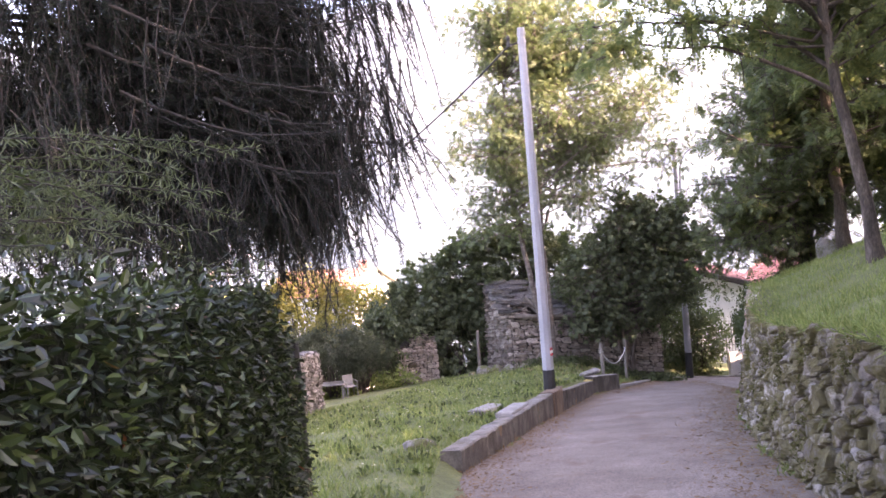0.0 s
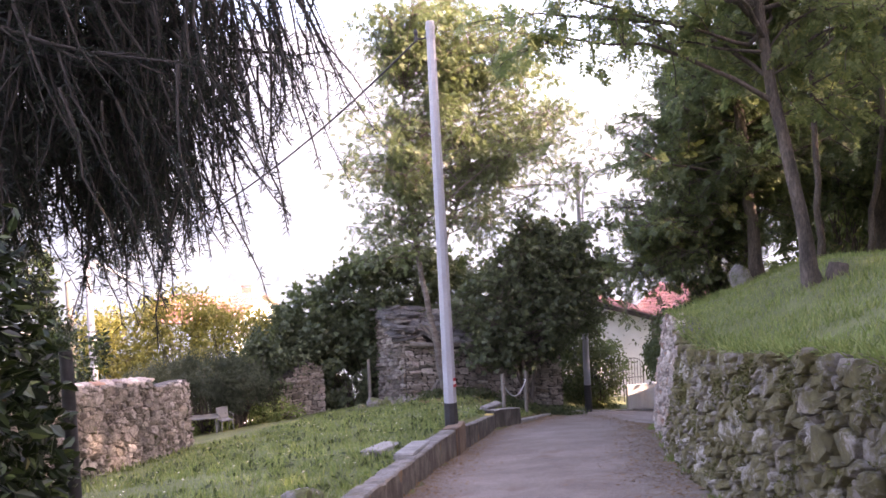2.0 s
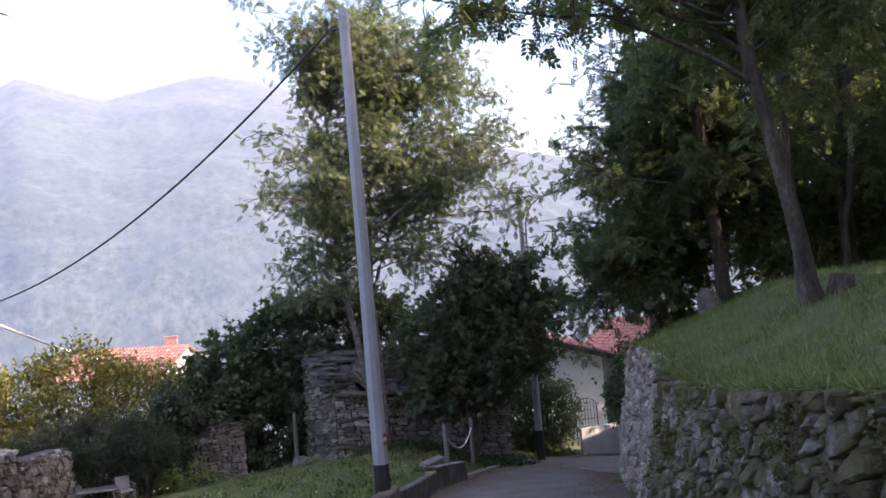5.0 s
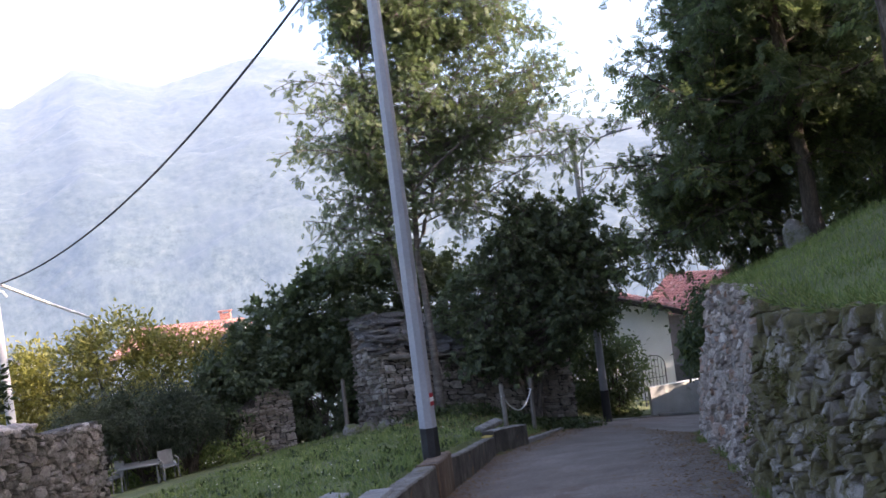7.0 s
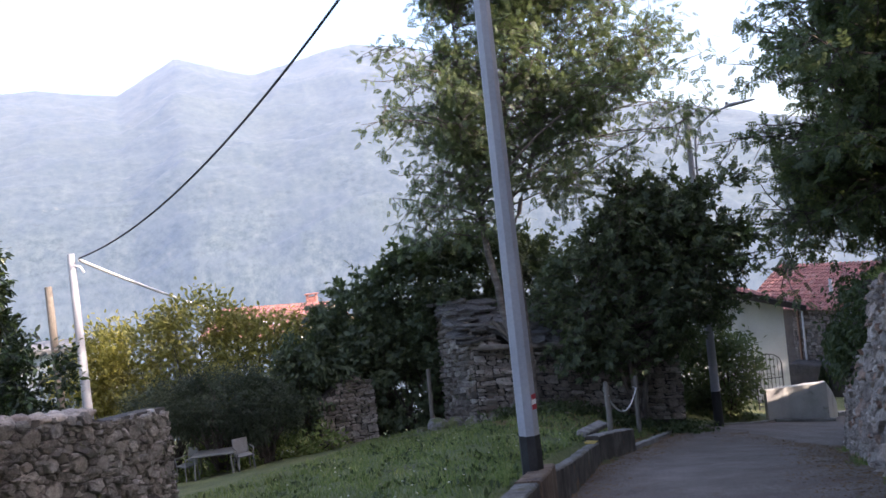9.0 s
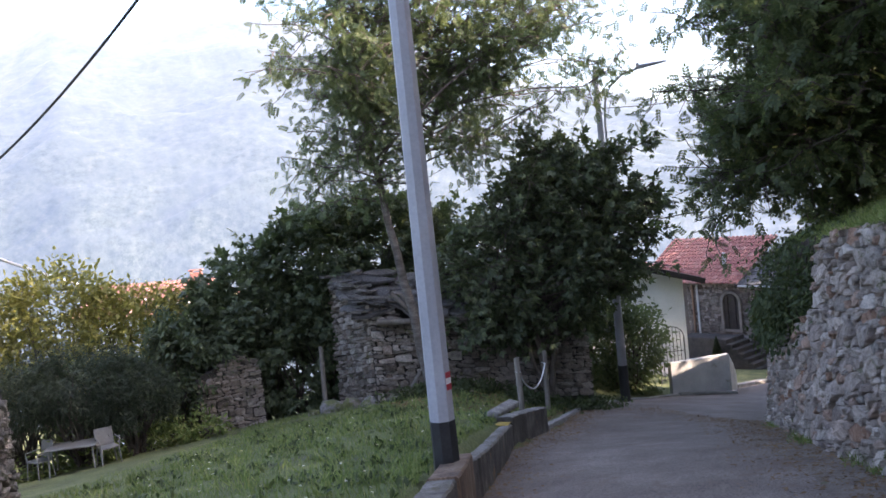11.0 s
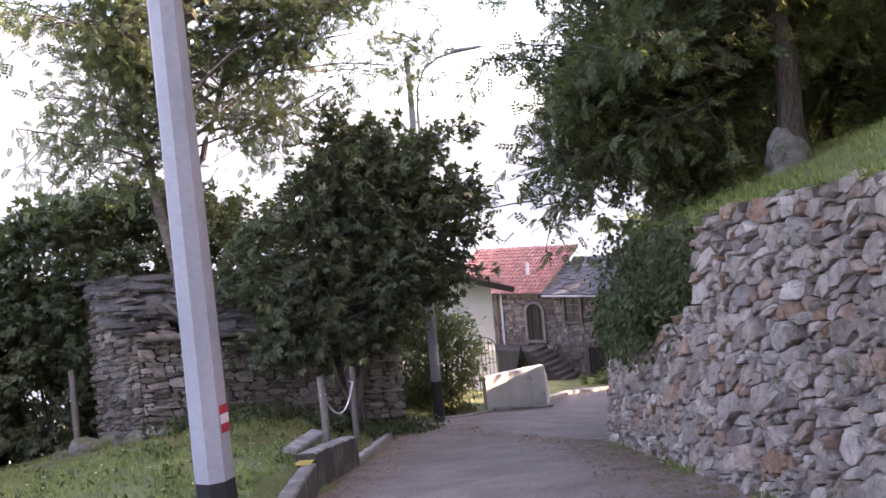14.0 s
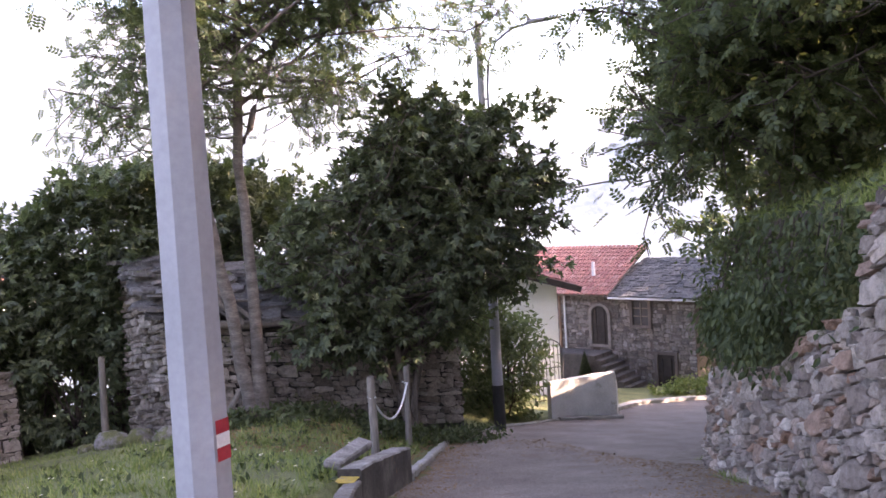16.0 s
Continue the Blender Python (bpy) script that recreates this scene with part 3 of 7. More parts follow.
def build_right_wall():
    line = [(np.interp(0.5, RIGHT_Y, RIGHT_X), 0.5)] + [(x, y) for x, y in zip(RIGHT_X, RIGHT_Y) if 0.5 < y < 18] + [(6.36, 18.08)]
    ly = np.array(line)
    s = np.concatenate([[0], np.cumsum(np.hypot(*np.diff(ly, axis=0).T))])
    y_of = lambda u: float(np.interp(u, s, ly[:, 1]))
    x_of = lambda u: float(np.interp(u, s, ly[:, 0]))
    base = lambda u: float(road_z(x_of(u), y_of(u))) - 0.05
    top = lambda u: float(wall_top(y_of(u))) - base(u)
    at, length = line_place(line, base, 0.13)
    split = float(np.interp(13.4, ly[:, 1], s))
    core = wall_core("wall_right", at, split, 3, 0.45, 0.5, MORTAR_MOSS, "old rubble stone retaining wall, mossy, along the lane", top)
    stone_face(core, split, 2.6, 0.2, 0.138, at, STONE_MOSSY, STONE_MOSSY_J, 3, (5.0, split), 0.009, 0.10, top, 290, coursed=False)
    at2 = lambda u, v, o: at(u + split, v, o)
    core_b = wall_core("wall_right_lower", at2, length - split, 3, 0.45, 0.5, MORTAR_DARK, "grey rubble stone retaining wall with earthy joints", lambda u: top(u + split))
    stone_face(core_b, length - split, 2.6, 0.17, 0.118, at2, STONE_GREY, STONE_GREY_J, 4, (0.0, length - split), 0.008, 0.08, lambda u: top(u + split), 295, coursed=False)
    # lower stretch that runs on to the corner
    line2 = [(6.4, 18.1), (6.55, 18.5), (7.5, 20.7), (8.2, 22.05), (9.4, 23.6), (11.5, 25.6)]
    l2 = np.array(line2)
    s2 = np.concatenate([[0], np.cumsum(np.hypot(*np.diff(l2, axis=0).T))])
    base2 = lambda u: float(road_z(np.interp(u, s2, l2[:, 0]), np.interp(u, s2, l2[:, 1]))) - 0.05
    tops = lambda u: float(np.interp(u, [0, 0.35, 0.4, 1.1, 1.2, 3.0, 4.4, 9], [1.62, 1.6, 1.5, 1.45, 1.25, 1.2, 1.35, 1.3]))
    at3, len2 = line_place(line2, base2, 0.1)
    core2 = wall_core("wall_corner", at3, len2, 3, 0.5, 0.4, MORTAR_DARK, "low rubble stone wall at the bend of the lane", tops)
    stone_face(core2, len2, 2.0, 0.165, 0.112, at3, STONE_GREY, STONE_GREY_J, 5, (0, 6.5), 0.008, 0.08, tops, 295, coursed=False)


build_right_wall()


# ---- foliage helpers ----
def rhomb(length, width, x0=0.0, turn=0.0, droop=0.0):
    """A leaf blade of one quad from x0 outward, turned in its plane."""
    p = np.array([(0, 0, 0), (length * 0.45, -width / 2, 0), (length, 0, -droop), (length * 0.45, width / 2, 0)], float)
    c, s = math.cos(turn), math.sin(turn)
    return p @ np.array([(c, s, 0), (-s, c, 0), (0, 0, 1)]) + [x0, 0, 0]


def leaf_shape(kind):
    if kind == "pinnate":
        quads = [rhomb(0.32, 0.19, 0.88, 0, 0.05), rhomb(0.95, 0.03)]
        for k in range(4):
            x = 0.2 + 0.19 * k
            quads += [rhomb(0.32, 0.19, x, 1.05, 0.05), rhomb(0.32, 0.19, x, -1.05, 0.05)]
    elif kind == "tuft":
        quads = [rhomb(0.55, 0.24, 0.5, 0, 0.1), rhomb(0.55, 0.22, 0.15, 1.0, 0.1), rhomb(0.55, 0.22, 0.25, -1.0, 0.1), rhomb(0.4, 0.2, 0.55, 0.9, 0.1)]
    elif kind == "palm":
        quads = [rhomb(l, 0.40, 0.1, a, 0.2) for l, a in ((1.0, 0), (0.85, 0.8), (0.85, -0.8), (0.55, 1.7), (0.55, -1.7))]
    elif kind == "needles":
        quads = [rhomb(1.0, 0.12, 0.0, a, z) for a, z in ((0.55, 0.3), (-0.75, 0.1))]
    elif kind == "blade":
        a = np.array([(0, -0.05, 0), (0, 0.05, 0), (0.55, 0.035, 0.03), (0.55, -0.035, 0.03)])
        b = np.array([(0.55, -0.035, 0.03), (0.55, 0.035, 0.03), (1.0, 0.006, -0.12), (1.0, -0.006, -0.12)])
        quads = [a, b]
    else:
        a = np.array([(0, 0, 0), (0.35, -0.24, 0.05), (0.75, -0.17, 0.02), (1, 0, -0.06)])
        quads = [a, (a * [1, -1, 1])[::-1]]
    q = np.array(quads)
    return q.reshape(-1, 3), np.arange(len(q) * 4).reshape(-1, 4)


def leaf_cloud(points, dirs, sizes, kind, r, flat=0.6):
    """Leaves at points that reach along dirs, with random roll: verts, faces."""
    tv, tf = leaf_shape(kind)
    n = len(points)
    x = dirs / (np.linalg.norm(dirs, axis=1, keepdims=True) + 1e-9)
    up = np.array([0, 0, 1.0]) + r.normal(0, flat, (n, 3))
    y = np.cross(up, x)
    y /= np.linalg.norm(y, axis=1, keepdims=True) + 1e-9
    z = np.cross(x, y)
    rot = np.stack([x, y, z], 1) * np.asarray(sizes)[:, None, None]
    v = np.einsum("kc,nci->nki", tv, rot) + points[:, None]
    f = tf[None] + (np.arange(n) * len(tv))[:, None, None]
    return v.reshape(-1, 3), f.reshape(-1, 4)


def curve_to(a, b, r, bend=0.15, n=6, sag=0.0):
    a, b = np.array(a, float), np.array(b, float)
    t = np.linspace(0, 1, n)[:, None]
    w = np.linalg.norm(b - a)
    off = r.normal(0, bend * w, 3)
    p = a + (b - a) * t + off * np.sin(np.pi * t) * 0.5 + r.normal(0, 0.02 * w, (n, 3)) * np.sin(np.pi * t)
    p[:, 2] -= sag * w * t[:, 0] ** 2
    return p


def tree(name, base, trunks, crown, leaf, leaf_size, n_limbs, n_twigs, per_twig, mats, label, seed, category="tree", spread=0.35, droop=-0.25, fill=0.55, twig_len=0.9, group=""):
    """trunks: lists of (x, y, z, radius) from the base; crown: ellipsoids (cx, cy, cz, rx, ry, rz), all relative to base."""
    r = np.random.default_rng(seed)
    top = thing(name, base, label, category, group)
    bark, leafm = mats
    wood, pts, dirs = [], [], []
    for tr in trunks:
        tr = np.array(tr, float)
        s = np.linspace(0, 1, 14)
        o = np.linspace(0, 1, len(tr))
        p = np.stack([np.interp(s, o, tr[:, k]) for k in range(3)], -1)
        p[1:-1] += r.normal(0, 0.025, (12, 3))
        rad = np.interp(s, o, tr[:, 3])
        rad[0] *= 1.45
        rad[1] *= 1.1
        v, f = tube(p, rad, 9)
        part_me("trunk", mesh_np("trunk", v, f, bark, True), top)
    stems = [np.array(t, float) for t in trunks]
    vol = np.array([c[3] * c[4] * c[5] for c in crown])
    for k, c in enumerate(crown):
        m = max(2, round(n_limbs * vol[k] / vol.sum()))
        for _ in range(m):
            d = r.normal(0, 1, 3)
            d /= np.linalg.norm(d)
            tip = np.array(c[:3]) + d * np.array(c[3:]) * r.uniform(fill, 1.0)
            st = stems[r.integers(len(stems))]
            h = np.clip(tip[2] - 0.35 * np.hypot(*(tip[:2] - st[-1][:2])) - 0.2, st[0][2] + 0.25 * (st[-1][2] - st[0][2]), st[-1][2])
            q = np.array([np.interp(h, st[:, 2], st[:, j]) for j in range(4)])
            p = curve_to(q[:3], tip, r, 0.18, 7, 0.08)
            r0 = min(q[3] * 0.5, 0.010 + 0.009 * np.linalg.norm(tip - q[:3]))
            wood.append(tube(p, np.linspace(r0, 0.008, 7), 5))
            for _ in range(n_twigs):
                u = r.uniform(0.35, 1.0) ** 0.8
                i = u * 6
                k0 = min(int(i), 5)
                a = p[k0] + (p[k0 + 1] - p[k0]) * (i - k0)
                dv = r.normal(0, 1, 3) * [1, 1, 0.6] + 0.5 * d
                dv /= np.linalg.norm(dv)
                ln = twig_len * r.uniform(0.4, 1.1)
                e = a + dv * ln + [0, 0, -0.12 * ln]
                wood.append(tube(curve_to(a, e, r, 0.15, 4), np.linspace(0.012, 0.006, 4), 4))
                w = r.uniform(0.15, 1.05, per_twig)[:, None]
                pts.append(a + (e - a) * w + r.normal(0, spread * 0.25, (per_twig, 3)))
                ld = dv * 0.6 + r.normal(0, 0.8, (per_twig, 3))
                ld[:, 2] += droop
                dirs.append(ld)
    v, f = joined(wood)
    part_me("branchwork", mesh_np("branchwork", v, f, bark, True), top)
    pts, dirs = np.concatenate(pts), np.concatenate(dirs)
    v, f = leaf_cloud(pts, dirs, leaf_size * r.uniform(0.6, 1.25, len(pts)), leaf, r)
    part_me("crown", mesh_np("crown", v, f, leafm), top)
    return top


def leafy_mass(name, base, blobs, leaf, leaf_size, count, mats, label, seed, category="shrub", core=0.72, droop=-0.2, flat=0.6):
    """A shrub: short stems, leaves thick near the skin of lumpy ellipsoids."""
    r = np.random.default_rng(seed)
    top = thing(name, base, label, category)
    bark, leafm = mats
    vol = np.array([b[3] * b[4] + b[4] * b[5] + b[3] * b[5] for b in blobs])
    pts, dirs, wood = [], [], []
    for k, b in enumerate(blobs):
        m = int(count * vol[k] / vol.sum())
        tips = max(12, m // 45)
        d = r.normal(0, 1, (tips, 3))
        d /= np.linalg.norm(d, axis=1, keepdims=True)
        c = np.array(b[:3]) + d * np.array(b[3:]) * r.uniform(core, 1.08, (tips, 1))
        low = np.array((b[0], b[1], 0.0))
        for t in c[: max(8, tips // 3)]:
            wood.append(tube(curve_to(low + r.normal(0, 0.1, 3) * [1, 1, 0], t, r, 0.12, 5), np.linspace(0.025, 0.005, 5), 4))
        w = r.integers(tips, size=m)
        pts.append(c[w] + r.normal(0, 0.17, (m, 3)) * min(b[3:]) ** 0.5)
        dirs.append(d[w] * 0.7 + r.normal(0, 0.6, (m, 3)) + [0, 0, droop])
    v, f = joined(wood)
    part_me("stemwork", mesh_np("stemwork", v, f, bark, True), top)
    pts, dirs = np.concatenate(pts), np.concatenate(dirs)
    v, f = leaf_cloud(pts, dirs, leaf_size * r.uniform(0.6, 1.25, len(pts)), leaf, r, flat)
    part_me("foliage", mesh_np("foliage", v, f, leafm), top)
    return top


# ---- kerb wall, pole, posts ----
def strip_wall(name, line, heights, width, mat, label, below=0.3, parent=None, category="wall", kind="structure", side_mat=None):
    """A low concrete wall along a plan line, its top height above the road given at each point."""
    n = max(8, int(9 * sum(math.dist(a, b) for a, b in zip(line, line[1:]))))
    p = resample(line, n)
    p0 = np.array(line, float)
    s0 = np.concatenate([[0], np.cumsum(np.hypot(*np.diff(p0, axis=0).T))])
    h = np.interp(np.linspace(0, s0[-1], n), s0, heights)
    d = np.gradient(p, axis=0)
    d /= np.linalg.norm(d, axis=1, keepdims=True)
    nl = np.stack([-d[:, 1], d[:, 0]], -1)
    v = []
    for i in range(n):
        z = float(road_z(p[i, 0], p[i, 1]))
        wob = 0.01 * noise.noise((p[i, 0] * 2, p[i, 1] * 2, 1)) + 0.016 * noise.noise((p[i, 0] * 9, p[i, 1] * 9, 5))
        for o, zz in ((0.0, -below), (0.0, h[i] - 0.02), (0.02, h[i]), (width - 0.02, h[i] - 0.008), (width, h[i] - 0.03), (width, -below)):
            q = p[i] + nl[i] * (o + wob)
            v.append((q[0], q[1], z + zz + (wob if zz > 0 else 0)))
    f = []
    for i in range(n - 1):
        for j in range(5):
            f.append((i * 6 + j, i * 6 + j + 1, i * 6 + 7 + j, i * 6 + 6 + j))
    e = 6 * (n - 1)
    f += [(5, 4, 3, 2, 1, 0), tuple(e + k for k in range(6))]
    me = mesh_py(name, v, f, mat)
    # Sides get the stained concrete that also carries their shade, the top stays paler.
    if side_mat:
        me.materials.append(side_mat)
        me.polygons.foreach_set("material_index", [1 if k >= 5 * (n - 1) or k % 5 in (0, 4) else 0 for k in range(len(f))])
    return tagged(new(name, me), label, category, kind=kind)


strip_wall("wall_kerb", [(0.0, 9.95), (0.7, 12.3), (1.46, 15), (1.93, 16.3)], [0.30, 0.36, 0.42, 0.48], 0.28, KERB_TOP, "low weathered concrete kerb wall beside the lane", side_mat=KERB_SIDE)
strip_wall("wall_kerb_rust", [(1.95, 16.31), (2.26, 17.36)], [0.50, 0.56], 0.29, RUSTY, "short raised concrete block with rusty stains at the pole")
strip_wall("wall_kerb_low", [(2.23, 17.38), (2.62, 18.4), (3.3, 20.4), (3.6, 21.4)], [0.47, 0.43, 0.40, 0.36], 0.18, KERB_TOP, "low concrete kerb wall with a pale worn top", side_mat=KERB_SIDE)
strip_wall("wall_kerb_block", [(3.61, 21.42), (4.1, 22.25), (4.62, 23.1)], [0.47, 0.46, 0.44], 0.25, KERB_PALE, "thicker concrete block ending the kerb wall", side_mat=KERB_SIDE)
strip_wall("kerb", [(4.64, 23.13), (6.0, 26), (6.6, 27.3), (7.3, 28.6), (8.6, 29.7), (10.6, 30.9)], [0.12, 0.09, 0.07, 0.05, 0.05, 0.05], 0.13, CONCRETE_PALE, "flush pale concrete kerb edging the lane")

mark = box(0.2, 0.34, 0.006, 0.0)
tagged(part("paint_mark", mark, YELLOW_PAINT), "worn yellow paint mark on the kerb wall", "paint mark").matrix_world = pose(3.5, 21.46, float(road_z(3.6, 21.4)) + 0.375, 0, 0, -33)
slab = thing("concrete_slab", (0.95, 14.1, gz(0.95, 14.1) + 0.0), "weathered concrete slab lying on the grass by the kerb", "slab")
part("slab_body", box(0.3, 1.7, 0.14, 0.02, (0, 0, 0.02), rot=(-9, 0, -14), jitter=0.02), CONCRETE, slab)
slab = thing("concrete_slab", (0.5, 14.6, gz(0.5, 14.6)), "weathered concrete slab lying on the grass by the kerb", "slab")
part("slab_body", box(0.28, 1.3, 0.10, 0.02, (0, 0, 0.0), rot=(-9, 4, -20), jitter=0.02), CONCRETE, slab)

slab = thing("concrete_slab", (3.66, 22.2, gz(3.66, 22.2)), "weathered concrete slab leaning in the grass behind the kerb", "slab")
part("slab_body", box(0.2, 1.2, 0.09, 0.02, (0, 0, 0.12), rot=(-6, 14, -31), jitter=0.02), KERB_PALE, slab)


def boulder(name, at, size, seed, mat=ROCK, label="rounded grey boulder in the grass", group=""):
    bm = bmesh.new()
    bmesh.ops.create_icosphere(bm, subdivisions=3, radius=0.5)
    for v in bm.verts:
        k = 1 + 0.35 * noise.noise(v.co * 2.2 + Vector((seed * 7.1, 0, 0))) + 0.12 * noise.noise(v.co * 6 + Vector((seed, 3, 0)))
        v.co = Vector((v.co.x * size[0], v.co.y * size[1], v.co.z * size[2])) * k
    ob = part(name, bm, mat, None, "", True)
    ob.location = (at[0], at[1], at[2] + size[2] * 0.3)
    return tagged(ob, label, "rock", group)


def utility_pole():
    x, y = 1.97, 17.15
    z0, z1 = gz(x, y) - 0.25, 5.0
    top = thing("utility_pole", (x, y, z0), "tall octagonal galvanised steel pole with black painted foot", "pole")
    H = z1 - z0

    def ring(z, extra=0.0, n=8):
        rad = 0.132 - 0.050 * z / H + extra
        return [(rad * math.cos(radians(22.5 + 45 * k)), rad * math.sin(radians(22.5 + 45 * k)), z) for k in range(n)]
    band = -2.13 - z0

    def prism(za, zb, extra, name, mat, label="", cap=False):
        bm = bmesh.new()
        steps = 10 if zb - za > 2 else 2
        rings = [[bm.verts.new(p) for p in ring(za + (zb - za) * s / steps, extra)] for s in range(steps + 1)]
        for a, b in zip(rings, rings[1:]):
            for k in range(8):
                bm.faces.new((a[k], a[(k + 1) % 8], b[(k + 1) % 8], b[k]))
        if cap:
            bm.faces.new(rings[-1])
        part(name, bm, mat, top, label)
    prism(0, H, 0, "shaft", GALVANISED, "", True)
    prism(0, band, 0.003, "black_foot", BLACK_PAINT, "black painted foot band")
    for za, mat in ((-1.72, RED_PAINT), (-1.778, WHITE_PAINT), (-1.836, RED_PAINT)):
        bm = bmesh.new()
        lo, hi = ring(za - z0, 0.004), ring(za - z0 + 0.058, 0.004)
        for k in (6, 7):
            a, b = Vector(lo[k]), Vector(lo[(k + 1) % 8])
            c, d = Vector(hi[(k + 1) % 8]), Vector(hi[k])
            if k == 6:
                a, d = a.lerp(b, 0.15), d.lerp(c, 0.15)
            bm.faces.new([bm.verts.new(q) for q in (a, b, c, d)])
        part("trail_mark", bm, mat, top, "painted trail mark")
    prism(H - 0.32, H - 0.26, 0.012, "clamp", GALVANISED, "steel clamp band")
    prism(H - 0.14, H - 0.09, 0.012, "clamp", GALVANISED, "steel clamp band")
    tube_ob("bracket", [(-0.08, 0, H - 0.3), (-0.2, 0.05, H - 0.32), (-0.28, 0.08, H - 0.28)], 0.018, CABLE, top, 6)
    for k in range(2):
        tube_ob("insulator", [(-0.26, 0.08 + 0.02 * k, H - 0.36 + 0.12 * k), (-0.27, 0.08, H - 0.3 + 0.12 * k), (-0.27, 0.08, H - 0.24 + 0.12 * k)], [0.03, 0.045, 0.02], CABLE, top, 8)


utility_pole()


def rope_post(x, y, h, lean=0.0):
    z = gz(x, y)
    top = thing("wooden_post", (x, y, z - 0.1), "thin weathered round wooden fence post in grass", "post", "rope posts")
    tube_ob("post", [(0, 0, 0), (0.01, 0, h * 0.5), (lean, 0, h), (lean, 0, h + 0.1)], [0.055, 0.052, 0.05, 0.048], OLD_WOOD, top, 9)
    tube_ob("rope_knot", [(-0.03, -0.03, h - 0.16), (0.04, -0.04, h - 0.15), (0.05, 0.03, h - 0.16), (-0.04, 0.04, h - 0.15), (-0.05, -0.03, h - 0.14)], 0.012, CABLE_PALE, top, 5)
    return Vector((x + lean, y, z + h - 0.25))


za = rope_post(4.2, 23.2, -2.8 - gz(4.2, 23.2), 0.0)
zb = rope_post(5.46, 26.05, -3.28 - gz(5.46, 26.05), 0.03)
t = np.linspace(0, 1, 14)[:, None]
p = np.array(za) * (1 - t) + np.array(zb) * t
p[:, 2] -= 0.42 * 4 * (t * (1 - t))[:, 0]
tagged(tube_ob("rope", p, 0.016, CABLE_PALE, None, 6), "pale slack rope strung between wooden posts", "rope")
top = thing("wooden_post", (0.86, 28.2, -4.75), "grey weathered wooden post beside the ruin", "post", "rope posts")
tube_ob("post", [(0, 0, 0), (0.01, 0, 0.9), (0.03, 0, 1.83)], [0.06, 0.058, 0.05], OLD_WOOD, top, 9)


# ---- ruined dry-stone hut ----
def flat_slab(lx, ly, lz, at, rz, tilt, mat, parent, name="roof_slab"):
    bm = bmesh.new()
    n = 7
    lo, hi = [], []
    for k in range(n):
        a = 2 * math.pi * k / n
        rr = random.uniform(0.8, 1.1)
        lo.append(bm.verts.new((lx / 2 * rr * math.cos(a), ly / 2 * rr * math.sin(a), 0)))
        hi.append(bm.verts.new((lx / 2 * rr * 0.96 * math.cos(a), ly / 2 * rr * 0.96 * math.sin(a), lz * random.uniform(0.8, 1.1))))
    bm.faces.new(hi)
    bm.faces.new(lo[::-1])
    for k in range(n):
        bm.faces.new((lo[k], lo[(k + 1) % n], hi[(k + 1) % n], hi[k]))
    ob = part(name, bm, mat, parent)
    ob.location = Vector(at) - (parent.location if parent else Vector())
    ob.rotation_euler = (radians(tilt[0]), radians(tilt[1]), radians(rz))
    return ob


